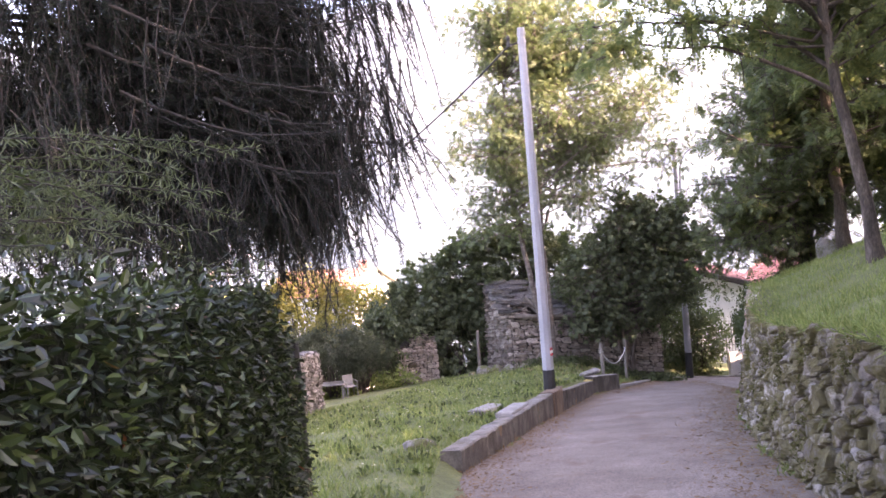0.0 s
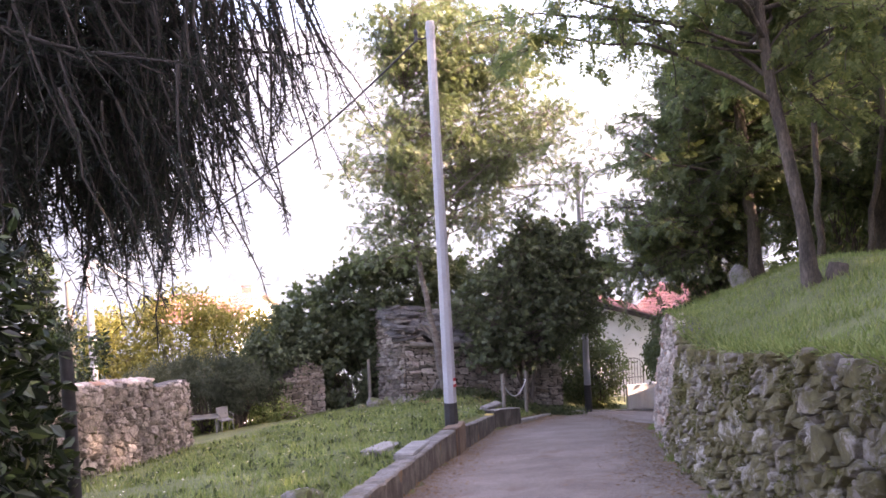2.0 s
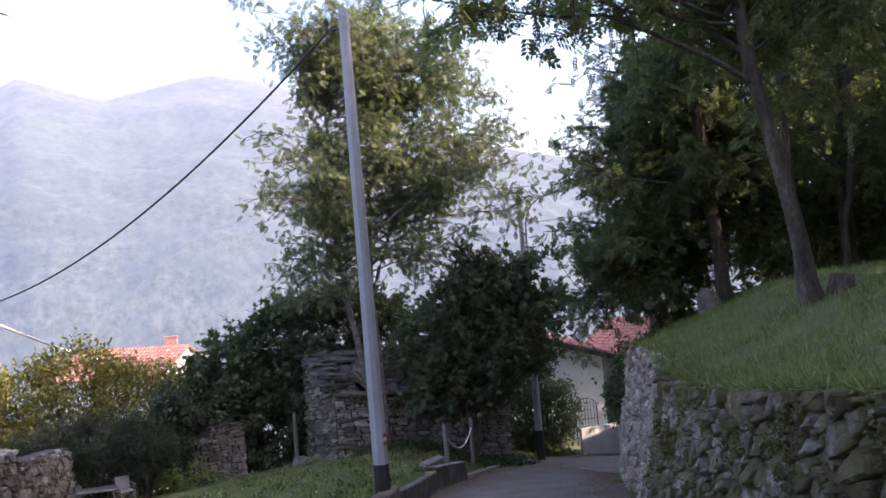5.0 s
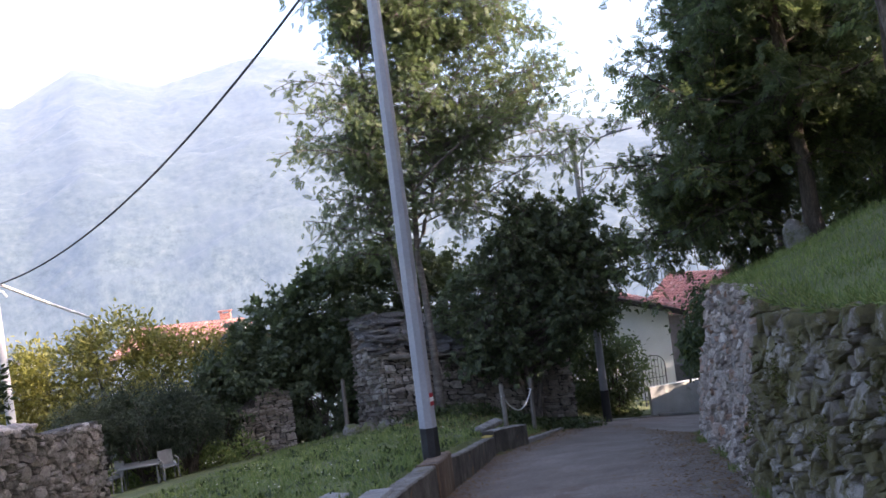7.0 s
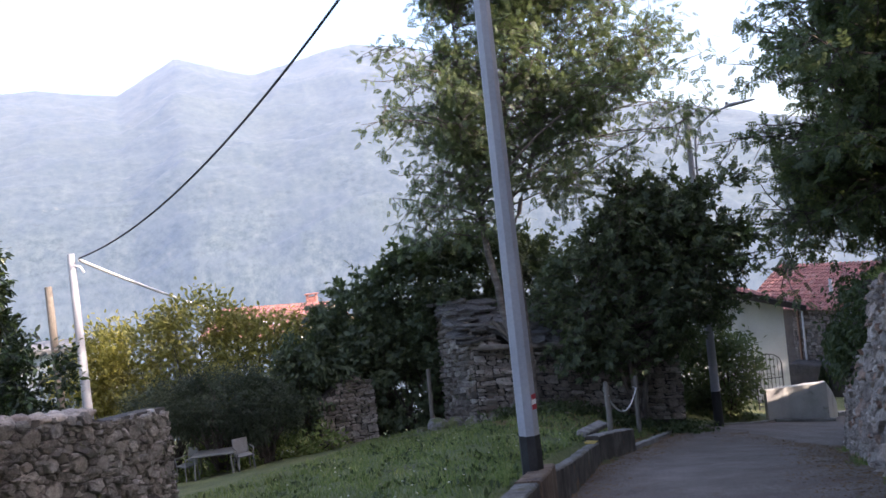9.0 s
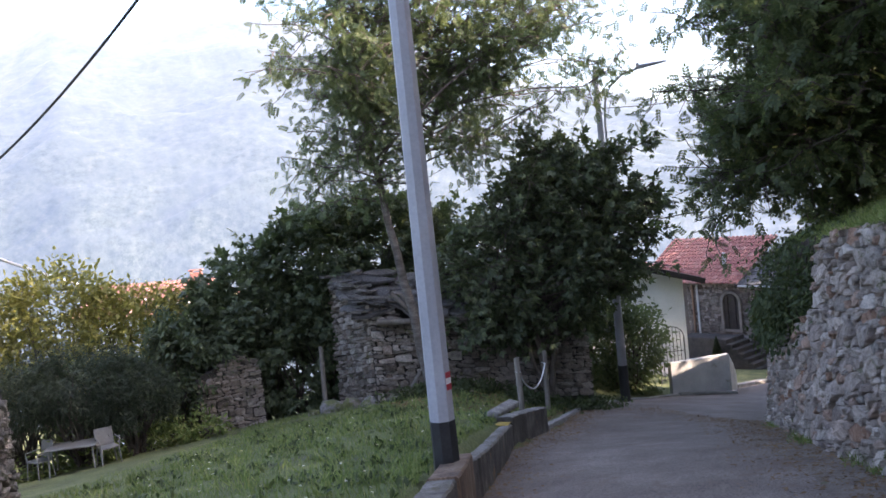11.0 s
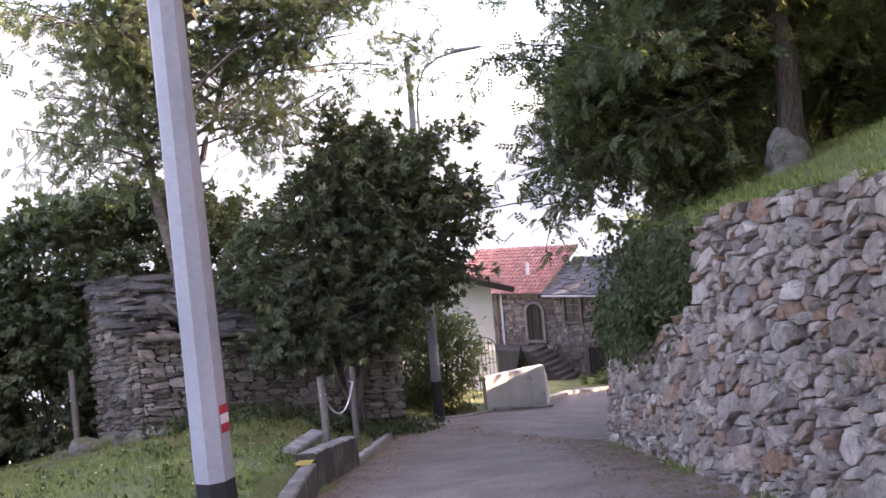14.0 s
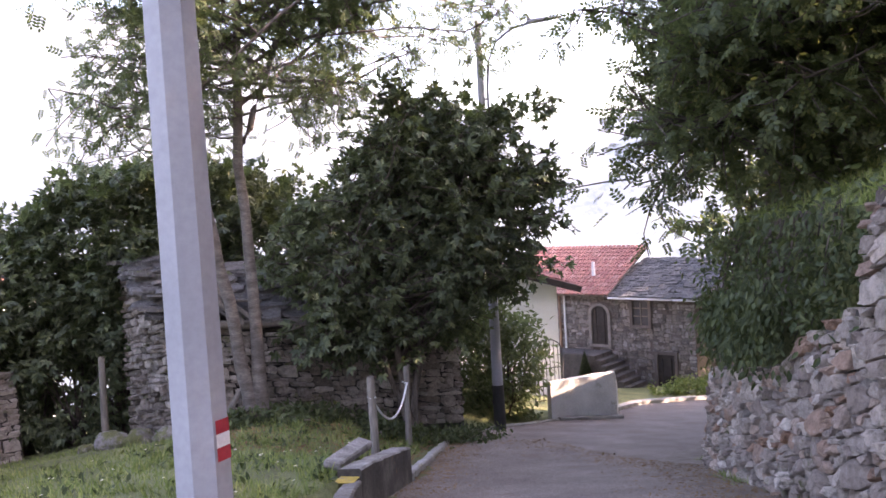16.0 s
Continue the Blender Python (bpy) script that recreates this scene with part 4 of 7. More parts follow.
def build_ruin():
    top = thing("ruined_hut", (2.0, 27.5, -4.5), "ruined dry-stone hut with collapsed slab roof", "ruin")
    loc = np.array((2.0, 27.5, -4.5))
    C, B, R = (2.0, 27.5), (1.25, 29.4), (7.25, 28.35)
    # side wall, B to C, then front wall, C to R
    for line, base0, base1, tops, nm, near in (
            ([C, B], -4.25, -4.6, lambda u: np.interp(u, [0, 0.5, 1.2, 2.1], [2.25, 2.45, 2.7, 2.95]), "side_wall", (0, 2.2)),
            ([R, C], -4.95, -4.3, lambda u: np.interp(u, [0, 0.5, 1.2, 2.4, 4.2, 4.45, 4.85, 5.4], [1.7, 1.78, 1.72, 1.85, 1.8, 1.86, 2.2, 2.3]), "front_wall", (2.0, 5.4))):
        L = math.dist(*line)
        at, length = line_place(line, lambda u, b0=base0, b1=base1, L=L: b0 + (b1 - b0) * u / L, 0.02)
        core = wall_core(nm, at, length, 3, 0.5, 0.4, DRY_GAP, "", tops)
        core.parent = top
        core.location = -Vector(loc)
        del core["kind"], core["category"]
        stone_face_under(core, top, length, 3.1, 0.27, 0.085, at, 11 + len(nm), near, tops)
    # what is left of the slab roof: courses that climb to the back, broken open near the corner
    w = np.array((R[0] - C[0], R[1] - C[1]))
    w /= np.linalg.norm(w)
    n = np.array((-w[1], w[0]))
    for j in range(10):
        s = -0.35 - 0.1 * (j % 3)
        while s < 4.4:
            lx = random.uniform(0.4, 0.95)
            if not (0.55 < s + lx / 2 < 1.45 and j < 5):
                p = np.array(C) + w * (s + lx / 2) + n * (0.02 + 0.16 * j + random.uniform(-0.06, 0.06))
                z = -2.33 + 0.085 * j - 0.09 * max(0.0, s) + random.uniform(-0.03, 0.03) + (0.1 if s < 0.4 else 0)
                flat_slab(lx * 1.15, random.uniform(0.4, 0.62), random.uniform(0.035, 0.075), (p[0], p[1], z), 9 + random.uniform(-14, 14), (random.uniform(8, 24), random.uniform(-9, 7)), SLAB_GREY, top)
            s += lx * random.uniform(0.8, 1.15)
    for k in range(34):
        u = random.random()
        x, y = 2.0 - 0.68 * u + random.uniform(-0.12, 0.35), 27.5 + 1.8 * u + random.uniform(-0.1, 0.1)
        z = -2.02 + 0.42 * u + random.uniform(-0.04, 0.16)
        flat_slab(random.uniform(0.4, 0.75), random.uniform(0.3, 0.55), random.uniform(0.035, 0.07), (x, y, z), random.uniform(0, 180), (random.uniform(-8, 12), random.uniform(-6, 12)), SLAB_GREY, top)
    for k in range(8):
        x = 2.5 + 0.14 * k
        flat_slab(random.uniform(0.4, 0.8), random.uniform(0.25, 0.4), 0.05, (x, 27.75 + random.uniform(-0.1, 0.25), -2.1 - 0.05 * k + random.uniform(-0.1, 0.1)), random.uniform(-30, 40), (random.uniform(20, 50), random.uniform(20, 48)), SLAB_GREY, top)
    for a, b, rad in (((2.15, 27.38, -2.43), (4.35, 27.72, -2.62), 0.075), ((2.55, 27.5, -1.85), (3.15, 27.42, -2.5), 0.05), ((2.75, 27.55, -1.9), (3.3, 27.4, -2.45), 0.04), ((2.4, 27.6, -2.0), (3.5, 27.8, -2.2), 0.03), ((3.0, 27.3, -3.6), (2.5, 27.05, -4.25), 0.05)):
        a, b = np.array(a) - loc, np.array(b) - loc
        tube_ob("roof_beam", [a, (a + b) / 2 + [0, 0, -0.03], b], [rad, rad * 0.95, rad * 0.9], OLD_WOOD, top, 7)
    # rear body so that the hut is solid, coloured dark for the shade inside
    bm = box(4.6, 2.0, 2.6, 0.05, (4.4 - loc[0], 29.7 - loc[1], -4.7 - loc[2]), rot=None)
    part("shade_fill", bm, DRY_GAP, top)
    # stones fallen from the front wall
    for k in range(46):
        x = random.uniform(2.1, 6.6)
        y = 27.3 + 0.16 * (x - 2) - abs(random.gauss(0, 0.35)) - 0.12
        ob = flat_slab(random.uniform(0.12, 0.34), random.uniform(0.1, 0.24), random.uniform(0.05, 0.12), (x, y, gz(x, y) - 0.01), random.uniform(0, 180), (random.uniform(-25, 25), random.uniform(-25, 25)), STONE_SLAB, None, "fallen_stone")
        tagged(ob, "flat stone fallen from the ruined wall onto grass", "rock", "fallen stones")


def stone_face_under(core, top, length, height, sw, sh, at, seed, near, tops):
    base = core.location
    r = np.random.default_rng(seed)
    v_all, f_all, n, made = [], [], 0, 0
    for poly in courses(length, height, sw, sh, seed):
        c = poly.mean(0)
        t = float(tops(c[0]))
        if c[1] > t - 0.02:
            continue
        poly = poly.copy()
        poly[:, 1] = np.minimum(poly[:, 1], t + r.uniform(-0.02, 0.04))
        v, f = stone_piece(poly, r, 0.012, 0.1, at)
        if near[0] <= c[0] <= near[1] and made < 280:
            o = v.mean(0)
            ob = part_me("stone", mesh_py("stone", v - o, f, STONE_SLAB), core)
            ob.location = o
            made += 1
        else:
            v_all.append(v)
            f_all += [tuple(i + n for i in q) for q in f]
            n += len(v)
    if v_all:
        part_me("stonework", mesh_py("stonework", np.concatenate(v_all), f_all, STONE_SLAB_J), core, kind="stuff")


build_ruin()


# ---- garden walls on the left ----
def free_wall(name, line, tops, base, label, seed, near, mats, sw=0.2, sh=0.125, thick=0.4, mortar=DRY_GAP):
    at, L = line_place(line, base, 0.02)
    core = wall_core(name, at, L, 9, thick, 0.4, mortar, label, tops)
    stone_face(core, L, 3.2, sw, sh, at, mats[0], mats[1], seed, near, 0.008, 0.075, tops, 290, coursed=sh < 0.1)
    return core


free_wall("wall_garden", [(-3.62, 21.95), (-3.92, 19.4), (-4.45, 17.4), (-5.3, 15.0), (-6.2, 12.5)],
          lambda u: float(np.interp(u, [0, 2.4, 2.5, 5, 10], [1.62, 1.6, 1.75, 1.85, 1.9])), lambda u: float(np.interp(u, [0, 5, 10.5], [-3.72, -3.15, -2.2])),
          "dry rubble garden wall with rounded cap stones", 21, (0, 5), (STONE_GARDEN, STONE_GARDEN_J))
for k in range(9):
    u = 2.3 + 0.33 * k
    x, y = np.interp(u, [0, 2.57, 4.64, 7.2], [-3.62, -3.92, -4.45, -5.3]), np.interp(u, [0, 2.57, 4.64, 7.2], [21.95, 19.4, 17.4, 15.0])
    boulder("cap_stone", (x - 0.2, y, float(np.interp(u, [0, 2.4, 5, 10], [-2.1, -1.72, -1.34, -0.4])) - 0.04), (0.36, 0.38, 0.2), 40 + k, STONE_GREY, "rounded grey cap stone on the garden wall", "cap stones")
free_wall("wall_stub", [(-0.55, 29.3), (-2.0, 28.9)], lambda u: float(np.interp(u, [0, 0.5, 1.5], [1.5, 1.9, 1.35])), lambda u: -4.85,
          "broken stub of dry-stone wall overgrown with ivy", 23, (0, 2), (STONE_SLAB, STONE_SLAB_J), 0.26, 0.09)
for k, (x, y, s) in enumerate(((1.0, 27.6, 0.52), (1.42, 27.4, 0.5), (1.8, 27.25, 0.4), (0.6, 27.9, 0.3), (2.3, 27.1, 0.3), (2.8, 27.0, 0.26), (3.0, 26.6, 0.2))):
    boulder("boulder", (x, y, gz(x, y) - 0.04), (s, s * 0.9, s * 0.75), 60 + k, ROCK, "rounded grey boulder at the foot of the ruin", "boulders")
boulder("standing_boulder", (8.85, 19.0, gz(8.85, 19.0) - 0.08), (0.5, 0.45, 0.7), 71, ROCK, "upright grey boulder on the grassy bank")
boulder("boulder", (-0.55, 10.9, gz(-0.55, 10.9) - 0.02), (0.42, 0.3, 0.2), 72, ROCK, "pale flat rock in the grass")


# ---- trees ----
W = (BARK_MID, ASH_LEAF)
ash = tree("ash_tree", (3.17, 26.9, -4.1),
     [[(0, 0, 0, 0.12), (-0.2, 0, 1.6, 0.10), (-0.5, 0.1, 3.4, 0.085), (-0.8, 0.3, 6.2, 0.065), (-0.8, 0.4, 9.5, 0.03)],
      [(0.12, 0, 0, 0.12), (0.12, 0.1, 2.2, 0.09), (0.05, 0.3, 4.6, 0.08), (0.25, 0.5, 7.2, 0.05), (0.5, 0.6, 10.5, 0.02)],
      [(0.05, 0.3, 4.3, 0.06), (0.5, 0.4, 5.4, 0.05), (1.1, 0.5, 7.0, 0.04), (1.8, 0.7, 9.5, 0.02)]],
     [(-2.0, 0.4, 7.4, 1.6, 1.6, 2.4), (0, 0.5, 9.0, 2.6, 2.0, 2.8), (2.7, 0.8, 8.2, 2.4, 1.8, 2.5), (4.8, 1.0, 8.3, 1.7, 1.4, 1.7), (-0.6, 0.5, 11.9, 3.0, 2.2, 2.0), (2.5, 0.8, 11.3, 2.6, 2.0, 2.0), (-1.3, 0.4, 5.2, 1.3, 1.2, 0.9), (1.7, 0.5, 5.7, 1.5, 1.3, 0.8)],
     "pinnate", 0.225, 205, 9, 11, W, "slender multi-stemmed ash tree with light feathery leaves", 1, fill=0.25, spread=0.6)
r_ = np.random.default_rng(19)
dead = []
for k in range(5):
    a = np.array((-0.75, 0.25, 4.3 + 0.45 * k))
    p = curve_to(a, a + np.array((-1.5 + 0.15 * k, -0.2 + 0.1 * k, 0.35 + 0.15 * k)), r_, 0.12, 8, 0.25)
    dead.append(tube(p, np.linspace(0.02, 0.005, 8), 5))
    for i in (3, 4, 5, 6, 7):
        e = p[i] + r_.normal(0, 0.22, 3) + [-0.25, 0, -0.15]
        dead.append(tube(curve_to(p[i], e, r_, 0.2, 5, 0.2), np.linspace(0.008, 0.003, 5), 4))
v_, f_ = joined(dead)
part_me("dead_branch", mesh_np("dead_branch", v_, f_, BARK, True), ash, "bare dead branches")
FIG = (BARK, FIG_LEAF)
tree("fig_tree", (6.4, 27.5, -4.75),
     [[(-0.55, -0.2, 0.1, 0.09), (-0.6, -0.2, 1.0, 0.075), (-0.8, -0.1, 2.4, 0.05), (-1.4, -0.1, 3.6, 0.02)], [(-0.5, -0.2, 0.1, 0.08), (-0.3, -0.1, 1.2, 0.06), (0.2, 0.1, 2.8, 0.05), (0.9, 0.1, 5.4, 0.02)],
      [(-0.52, -0.15, 0.2, 0.06), (-0.9, -0.2, 1.3, 0.045), (-1.6, -0.1, 2.6, 0.02)]],
     [(0.9, 0.2, 4.5, 2.2, 1.5, 2.3), (-1.7, 0.2, 3.1, 1.4, 1.1, 1.4), (1.8, 0.2, 3.9, 1.4, 1.1, 1.2), (-0.3, 0.4, 2.8, 1.7, 0.9, 0.9)],
     "palm", 0.165, 150, 10, 10, FIG, "dense dark fig tree with large lobed leaves", 2, twig_len=0.7)
leafy_mass("fig_shrub", (0.2, 30.2, -4.9), [(0.1, 0, 1.6, 1.4, 0.9, 1.9), (-0.9, 0.2, 2.7, 1.3, 1.2, 1.6), (0.9, 0.3, 3.6, 1.5, 1.2, 1.5), (2.4, 0.8, 3.9, 1.9, 1.2, 1.4), (-1.8, 0.3, 1.7, 1.1, 1.0, 1.4), (-2.7, 0.2, 1.4, 0.9, 0.9, 1.2), (-0.2, 0.9, 1.0, 2.2, 0.6, 1.2), (4.3, 1.4, 3.6, 1.5, 1.1, 1.2)],
           "palm", 0.18, 23000, FIG, "tall spreading fig shrub with dark lobed leaves", 3)
leafy_mass("ivy_shrub", (-2.6, 29.3, -4.9), [(0.0, 0.1, 1.5, 1.1, 0.7, 1.4), (0.7, 0.1, 2.3, 1.1, 0.7, 0.6), (-1.0, 0.1, 0.9, 1.0, 0.8, 1.2), (-2.2, 0.3, 0.8, 1.0, 0.8, 1.2)], "leaf", 0.15, 9000, (BARK, FIG_LEAF), "thicket of dark ivy over a broken wall", 4)
leafy_mass("weed_clump", (-3.0, 27.6, gz(-3.0, 27.6) - 0.05), [(0, 0, 0.25, 0.8, 0.5, 0.45), (1.0, 0.3, 0.2, 0.7, 0.5, 0.4), (-1.1, -0.4, 0.3, 0.8, 0.5, 0.5), (-2.2, -1.0, 0.25, 0.8, 0.5, 0.45)], "leaf", 0.12, 4200, (BARK, GRASS_LEAF), "ragged leafy weeds at the edge of the meadow", 19, category="weeds", core=0.4)
leafy_mass("laurel_hedge", (-5.4, 31.0, -5.5), [(-1.8, 0, 2.9, 1.6, 1.3, 1.5), (0.0, 0.2, 3.1, 1.6, 1.3, 1.7), (1.7, 0, 2.8, 1.5, 1.2, 1.5), (-3.0, 0.1, 2.5, 1.3, 1.2, 1.4), (3.0, 0.3, 2.4, 1.2, 1.0, 1.3)],
           "leaf", 0.15, 28000, (BARK, BUSH_LEAF), "tall sunlit yellow-green laurel hedge", 5)
leafy_mass("dark_conifer_shrub", (-4.3, 27.0, -4.5), [(-0.9, 0, 1.45, 1.0, 0.9, 0.6), (0.3, 0, 1.55, 1.1, 0.9, 0.65), (1.2, 0.2, 1.2, 0.8, 0.7, 0.6)], "needles", 0.16, 15000, (BARK, PINE_LEAF), "low dark spreading conifer shading a garden seat", 6)
leafy_mass("oleander_shrub", (-6.75, 24.0, -4.1), [(0, 0, 1.9, 0.75, 0.7, 1.5), (-1.0, 0.2, 4.5, 0.45, 0.45, 0.9), (-0.9, 0.2, 2.6, 0.6, 0.6, 1.4)], "leaf", 0.16, 8000, (BARK, HEDGE_LEAF), "dark green narrow-leaved shrub behind the garden wall", 7)
leafy_mass("roadside_shrub", (9.0, 31.4, -5.9), [(0.1, -0.2, 0.9, 1.1, 0.7, 1.2), (0.6, 0.1, 1.5, 0.95, 0.8, 1.1), (-1.2, -0.3, 1.0, 1.2, 0.7, 1.4), (-0.1, 0.5, 2.6, 1.0, 0.8, 1.0), (-1.3, 0.4, 2.4, 1.2, 0.8, 1.2)], "leaf", 0.15, 14000, (BARK, ASH_LEAF), "leafy green shrub beside the lane", 8)

ROB = (BARK, ROBINIA_LEAF)
rx, ry = 7.05, 13.35
tree("robinia_tree", (rx, ry, gz(rx, ry) - 0.1),
     [[(0, 0, 0, 0.13), (-0.14, 0.05, 1.2, 0.10), (-0.45, 0.2, 3.4, 0.085), (-0.7, 0.4, 6.2, 0.08), (-0.9, 0.5, 9.5, 0.03)]],
     [(-2.2, 0.6, 5.6, 2.4, 2.4, 2.0), (0.8, 0.4, 6.6, 3.0, 2.6, 2.8), (-3.4, 1.2, 4.6, 1.7, 1.8, 1.1), (-0.4, 0.2, 9.0, 2.6, 2.4, 1.7), (1.4, 0.6, 4.2, 2.0, 1.8, 1.2)],
     "pinnate", 0.28, 66, 9, 12, ROB, "leaning robinia with feathery foliage on the grassy bank", 10)
spec = tree("robinia_tree", (9.5, 19.5, gz(9.5, 19.5) - 0.1),
            [[(0, 0, 0, 0.15), (-0.1, 0, 2.0, 0.13), (-0.3, 0.1, 5.0, 0.10), (-0.2, 0.2, 10.0, 0.04)]],
            [(-1.3, 0.2, 3.8, 2.2, 2.0, 1.6), (-0.8, -0.3, 6.2, 2.4, 2.2, 1.8), (1.0, 0.5, 6.5, 2.4, 2.2, 2.0), (0.9, 0.6, 3.2, 2.0, 1.8, 1.2)],
            "pinnate", 0.29, 48, 8, 10, (BARK, ASH_LEAF), "tall dense robinia on the grassy bank", 11, group="robinias on the bank")
tree("elm_tree", (9.6, 21.7, gz(9.6, 21.7) - 0.1), [[(0, 0, 0, 0.14), (0, 0, 2.0, 0.12), (-0.1, 0.1, 5.5, 0.03)]],
     [(-1.1, -0.2, 1.2, 1.7, 1.4, 1.2), (-2.2, -0.4, 0.6, 1.0, 1.0, 0.9), (-2.3, -0.5, 1.7, 1.1, 1.1, 0.9), (-1.4, -1.6, 2.0, 1.7, 1.5, 0.9), (-1.0, 0, 3.2, 2.2, 1.8, 1.5), (-0.2, -1.8, 3.4, 1.9, 1.5, 1.2), (0.4, 0, 5.0, 2.6, 2.0, 1.8), (1.2, 0.6, 3.2, 1.8, 1.4, 1.2)],
     "pinnate", 0.22, 200, 10, 10, (BARK, ELM_SHADED), "dense dark leafy tree above the bend wall", 12)
# Undergrowth added as sun blockers, several of them out of view.
for k, (x, y, s, w) in enumerate(((15.5, 15, 1.3, 3.0), (16.0, 21, 1.2, 2.6), (15.0, 9.5, 1.5, 2.8), (14.0, 4.0, 1.5, 2.8), (13.0, -1.5, 1.4, 2.8), (18.0, 12.0, 1.7, 3.0), (17.5, 5.5, 1.7, 3.0), (18.5, 18.5, 1.6, 2.8), (18.5, 23.5, 1.6, 2.4), (29.0, 31.8, 1.8, 1.6), (33.0, 32.8, 1.8, 1.6), (7.5, -4.5, 1.5, 2.4))):
    leafy_mass("thicket", (x, y, gz(x, y) - 0.2), [(0, 0, 1.0, 1.2, w, 1.2 * s), (1.6, 0, 2.4 * s, 1.5, w, 1.1 * s)], "leaf", 0.30, 5000, (BARK, ELM_SHADED), "dark undergrowth thicket added on the wooded slope to block the sun", 80 + k)
# Thicket added behind the wall, unseen, so that the bend lies in shade.
leafy_mass("thicket", (15.2, 25.0, gz(15.2, 25.0) - 0.2), [(0, 0, 1.5, 1.6, 2.0, 2.0), (0.6, 0.5, 4.2, 2.0, 2.4, 2.2), (1.5, 2.5, 3.0, 1.8, 2.0, 2.6), (2.5, -1.5, 4.0, 1.6, 2.0, 2.4), (3.0, 5.0, 3.0, 1.8, 2.0, 2.6)], "leaf", 0.3, 11000, (BARK, ELM_SHADED), "tall leafy thicket added unseen beyond the bend to shade the lane", 85)
place_rng = random.Random(5)
for k, (x, y, s) in enumerate(((14.0, 21.5, 1.15), (11.5, 6.5, 1.1), (15.0, 12.5, 1.25), (12.4, 25.5, 0.9), (16.5, 18.0, 1.2))):
    copy_thing(spec, pose(x, y, gz(x, y) - 0.15, 0, 0, place_rng.uniform(0, 360)) @ Matrix.Scale(s, 4))
# Robinias added mostly out of view, to keep the sun off lane and houses.
shade_tree = tree("robinia_tree", (9.0, 3.0, gz(9.0, 3.0) - 0.15),
            [[(0, 0, 0, 0.15), (-0.1, 0, 2.0, 0.13), (-0.3, 0.1, 5.0, 0.10), (-0.2, 0.2, 10.0, 0.04)]],
            [(-1.3, 0.2, 3.8, 2.2, 2.0, 1.6), (-0.8, -0.3, 6.2, 2.6, 2.4, 2.0), (1.0, 0.5, 6.5, 2.6, 2.4, 2.4), (0, 0, 9.3, 2.4, 2.2, 1.7), (0.9, 0.6, 3.2, 2.0, 1.8, 1.2)],
            "leaf", 0.3, 60, 8, 13, (BARK, ELM_SHADED), "robinia added mostly out of view to shade the lane and houses", 13, group="robinias on the bank")
for k, (x, y, s) in enumerate(((14.5, 1.5, 1.3), (18.5, 7.5, 1.3), (8.5, -4.0, 1.1), (5.6, -2.2, 1.0), (10.8, -0.8, 1.15), (6.8, -8.0, 1.15), (5.4, 2.2, 0.85),
                               (16.5, 25.2, 0.9), (19.0, 28.0, 1.1), (21.0, 27.0, 1.2), (23.0, 29.5, 1.2), (26.0, 31.0, 1.2), (29.5, 32.5, 1.2), (33.0, 34.0, 1.3), (36.5, 34.5, 1.3), (28.5, 40.5, 1.2), (31.0, 42.5, 1.2), (27.5, 44.0, 1.2))):
    copy_thing(shade_tree, pose(x, y, gz(x, y) - 0.15, 0, 0, place_rng.uniform(0, 360)) @ Matrix.Scale(s, 4))


young = tree("young_robinia", (9.8, 17.5, gz(9.8, 17.5) - 0.1), [[(0, 0, 0, 0.07), (0.05, 0, 2.5, 0.06), (-0.1, 0.1, 5.5, 0.045), (-0.3, 0.1, 9.0, 0.02)]],
             [(-0.2, 0, 7.0, 1.3, 1.3, 2.2), (0.3, 0.2, 4.2, 0.9, 0.9, 0.8)], "tuft", 0.28, 16, 6, 9, ROB, "slim young robinia trunk in the wood", 14, group="young robinias")
for k, (x, y, s) in enumerate(((11.6, 13.2, 1.1), (13.2, 14.4, 1.2), (12.2, 19.4, 1.0), (10.6, 8.6, 1.0), (14.2, 18.2, 1.3), (12.8, 11.4, 1.1), (9.4, 6.4, 1.0), (11.4, 23.6, 0.9), (15.5, 16.2, 1.2), (13.8, 8.8, 1.1))):
    copy_thing(young, pose(x, y, gz(x, y) - 0.1, place_rng.uniform(-6, 6), place_rng.uniform(-6, 6), place_rng.uniform(0, 360)) @ Matrix.Scale(s, 4))


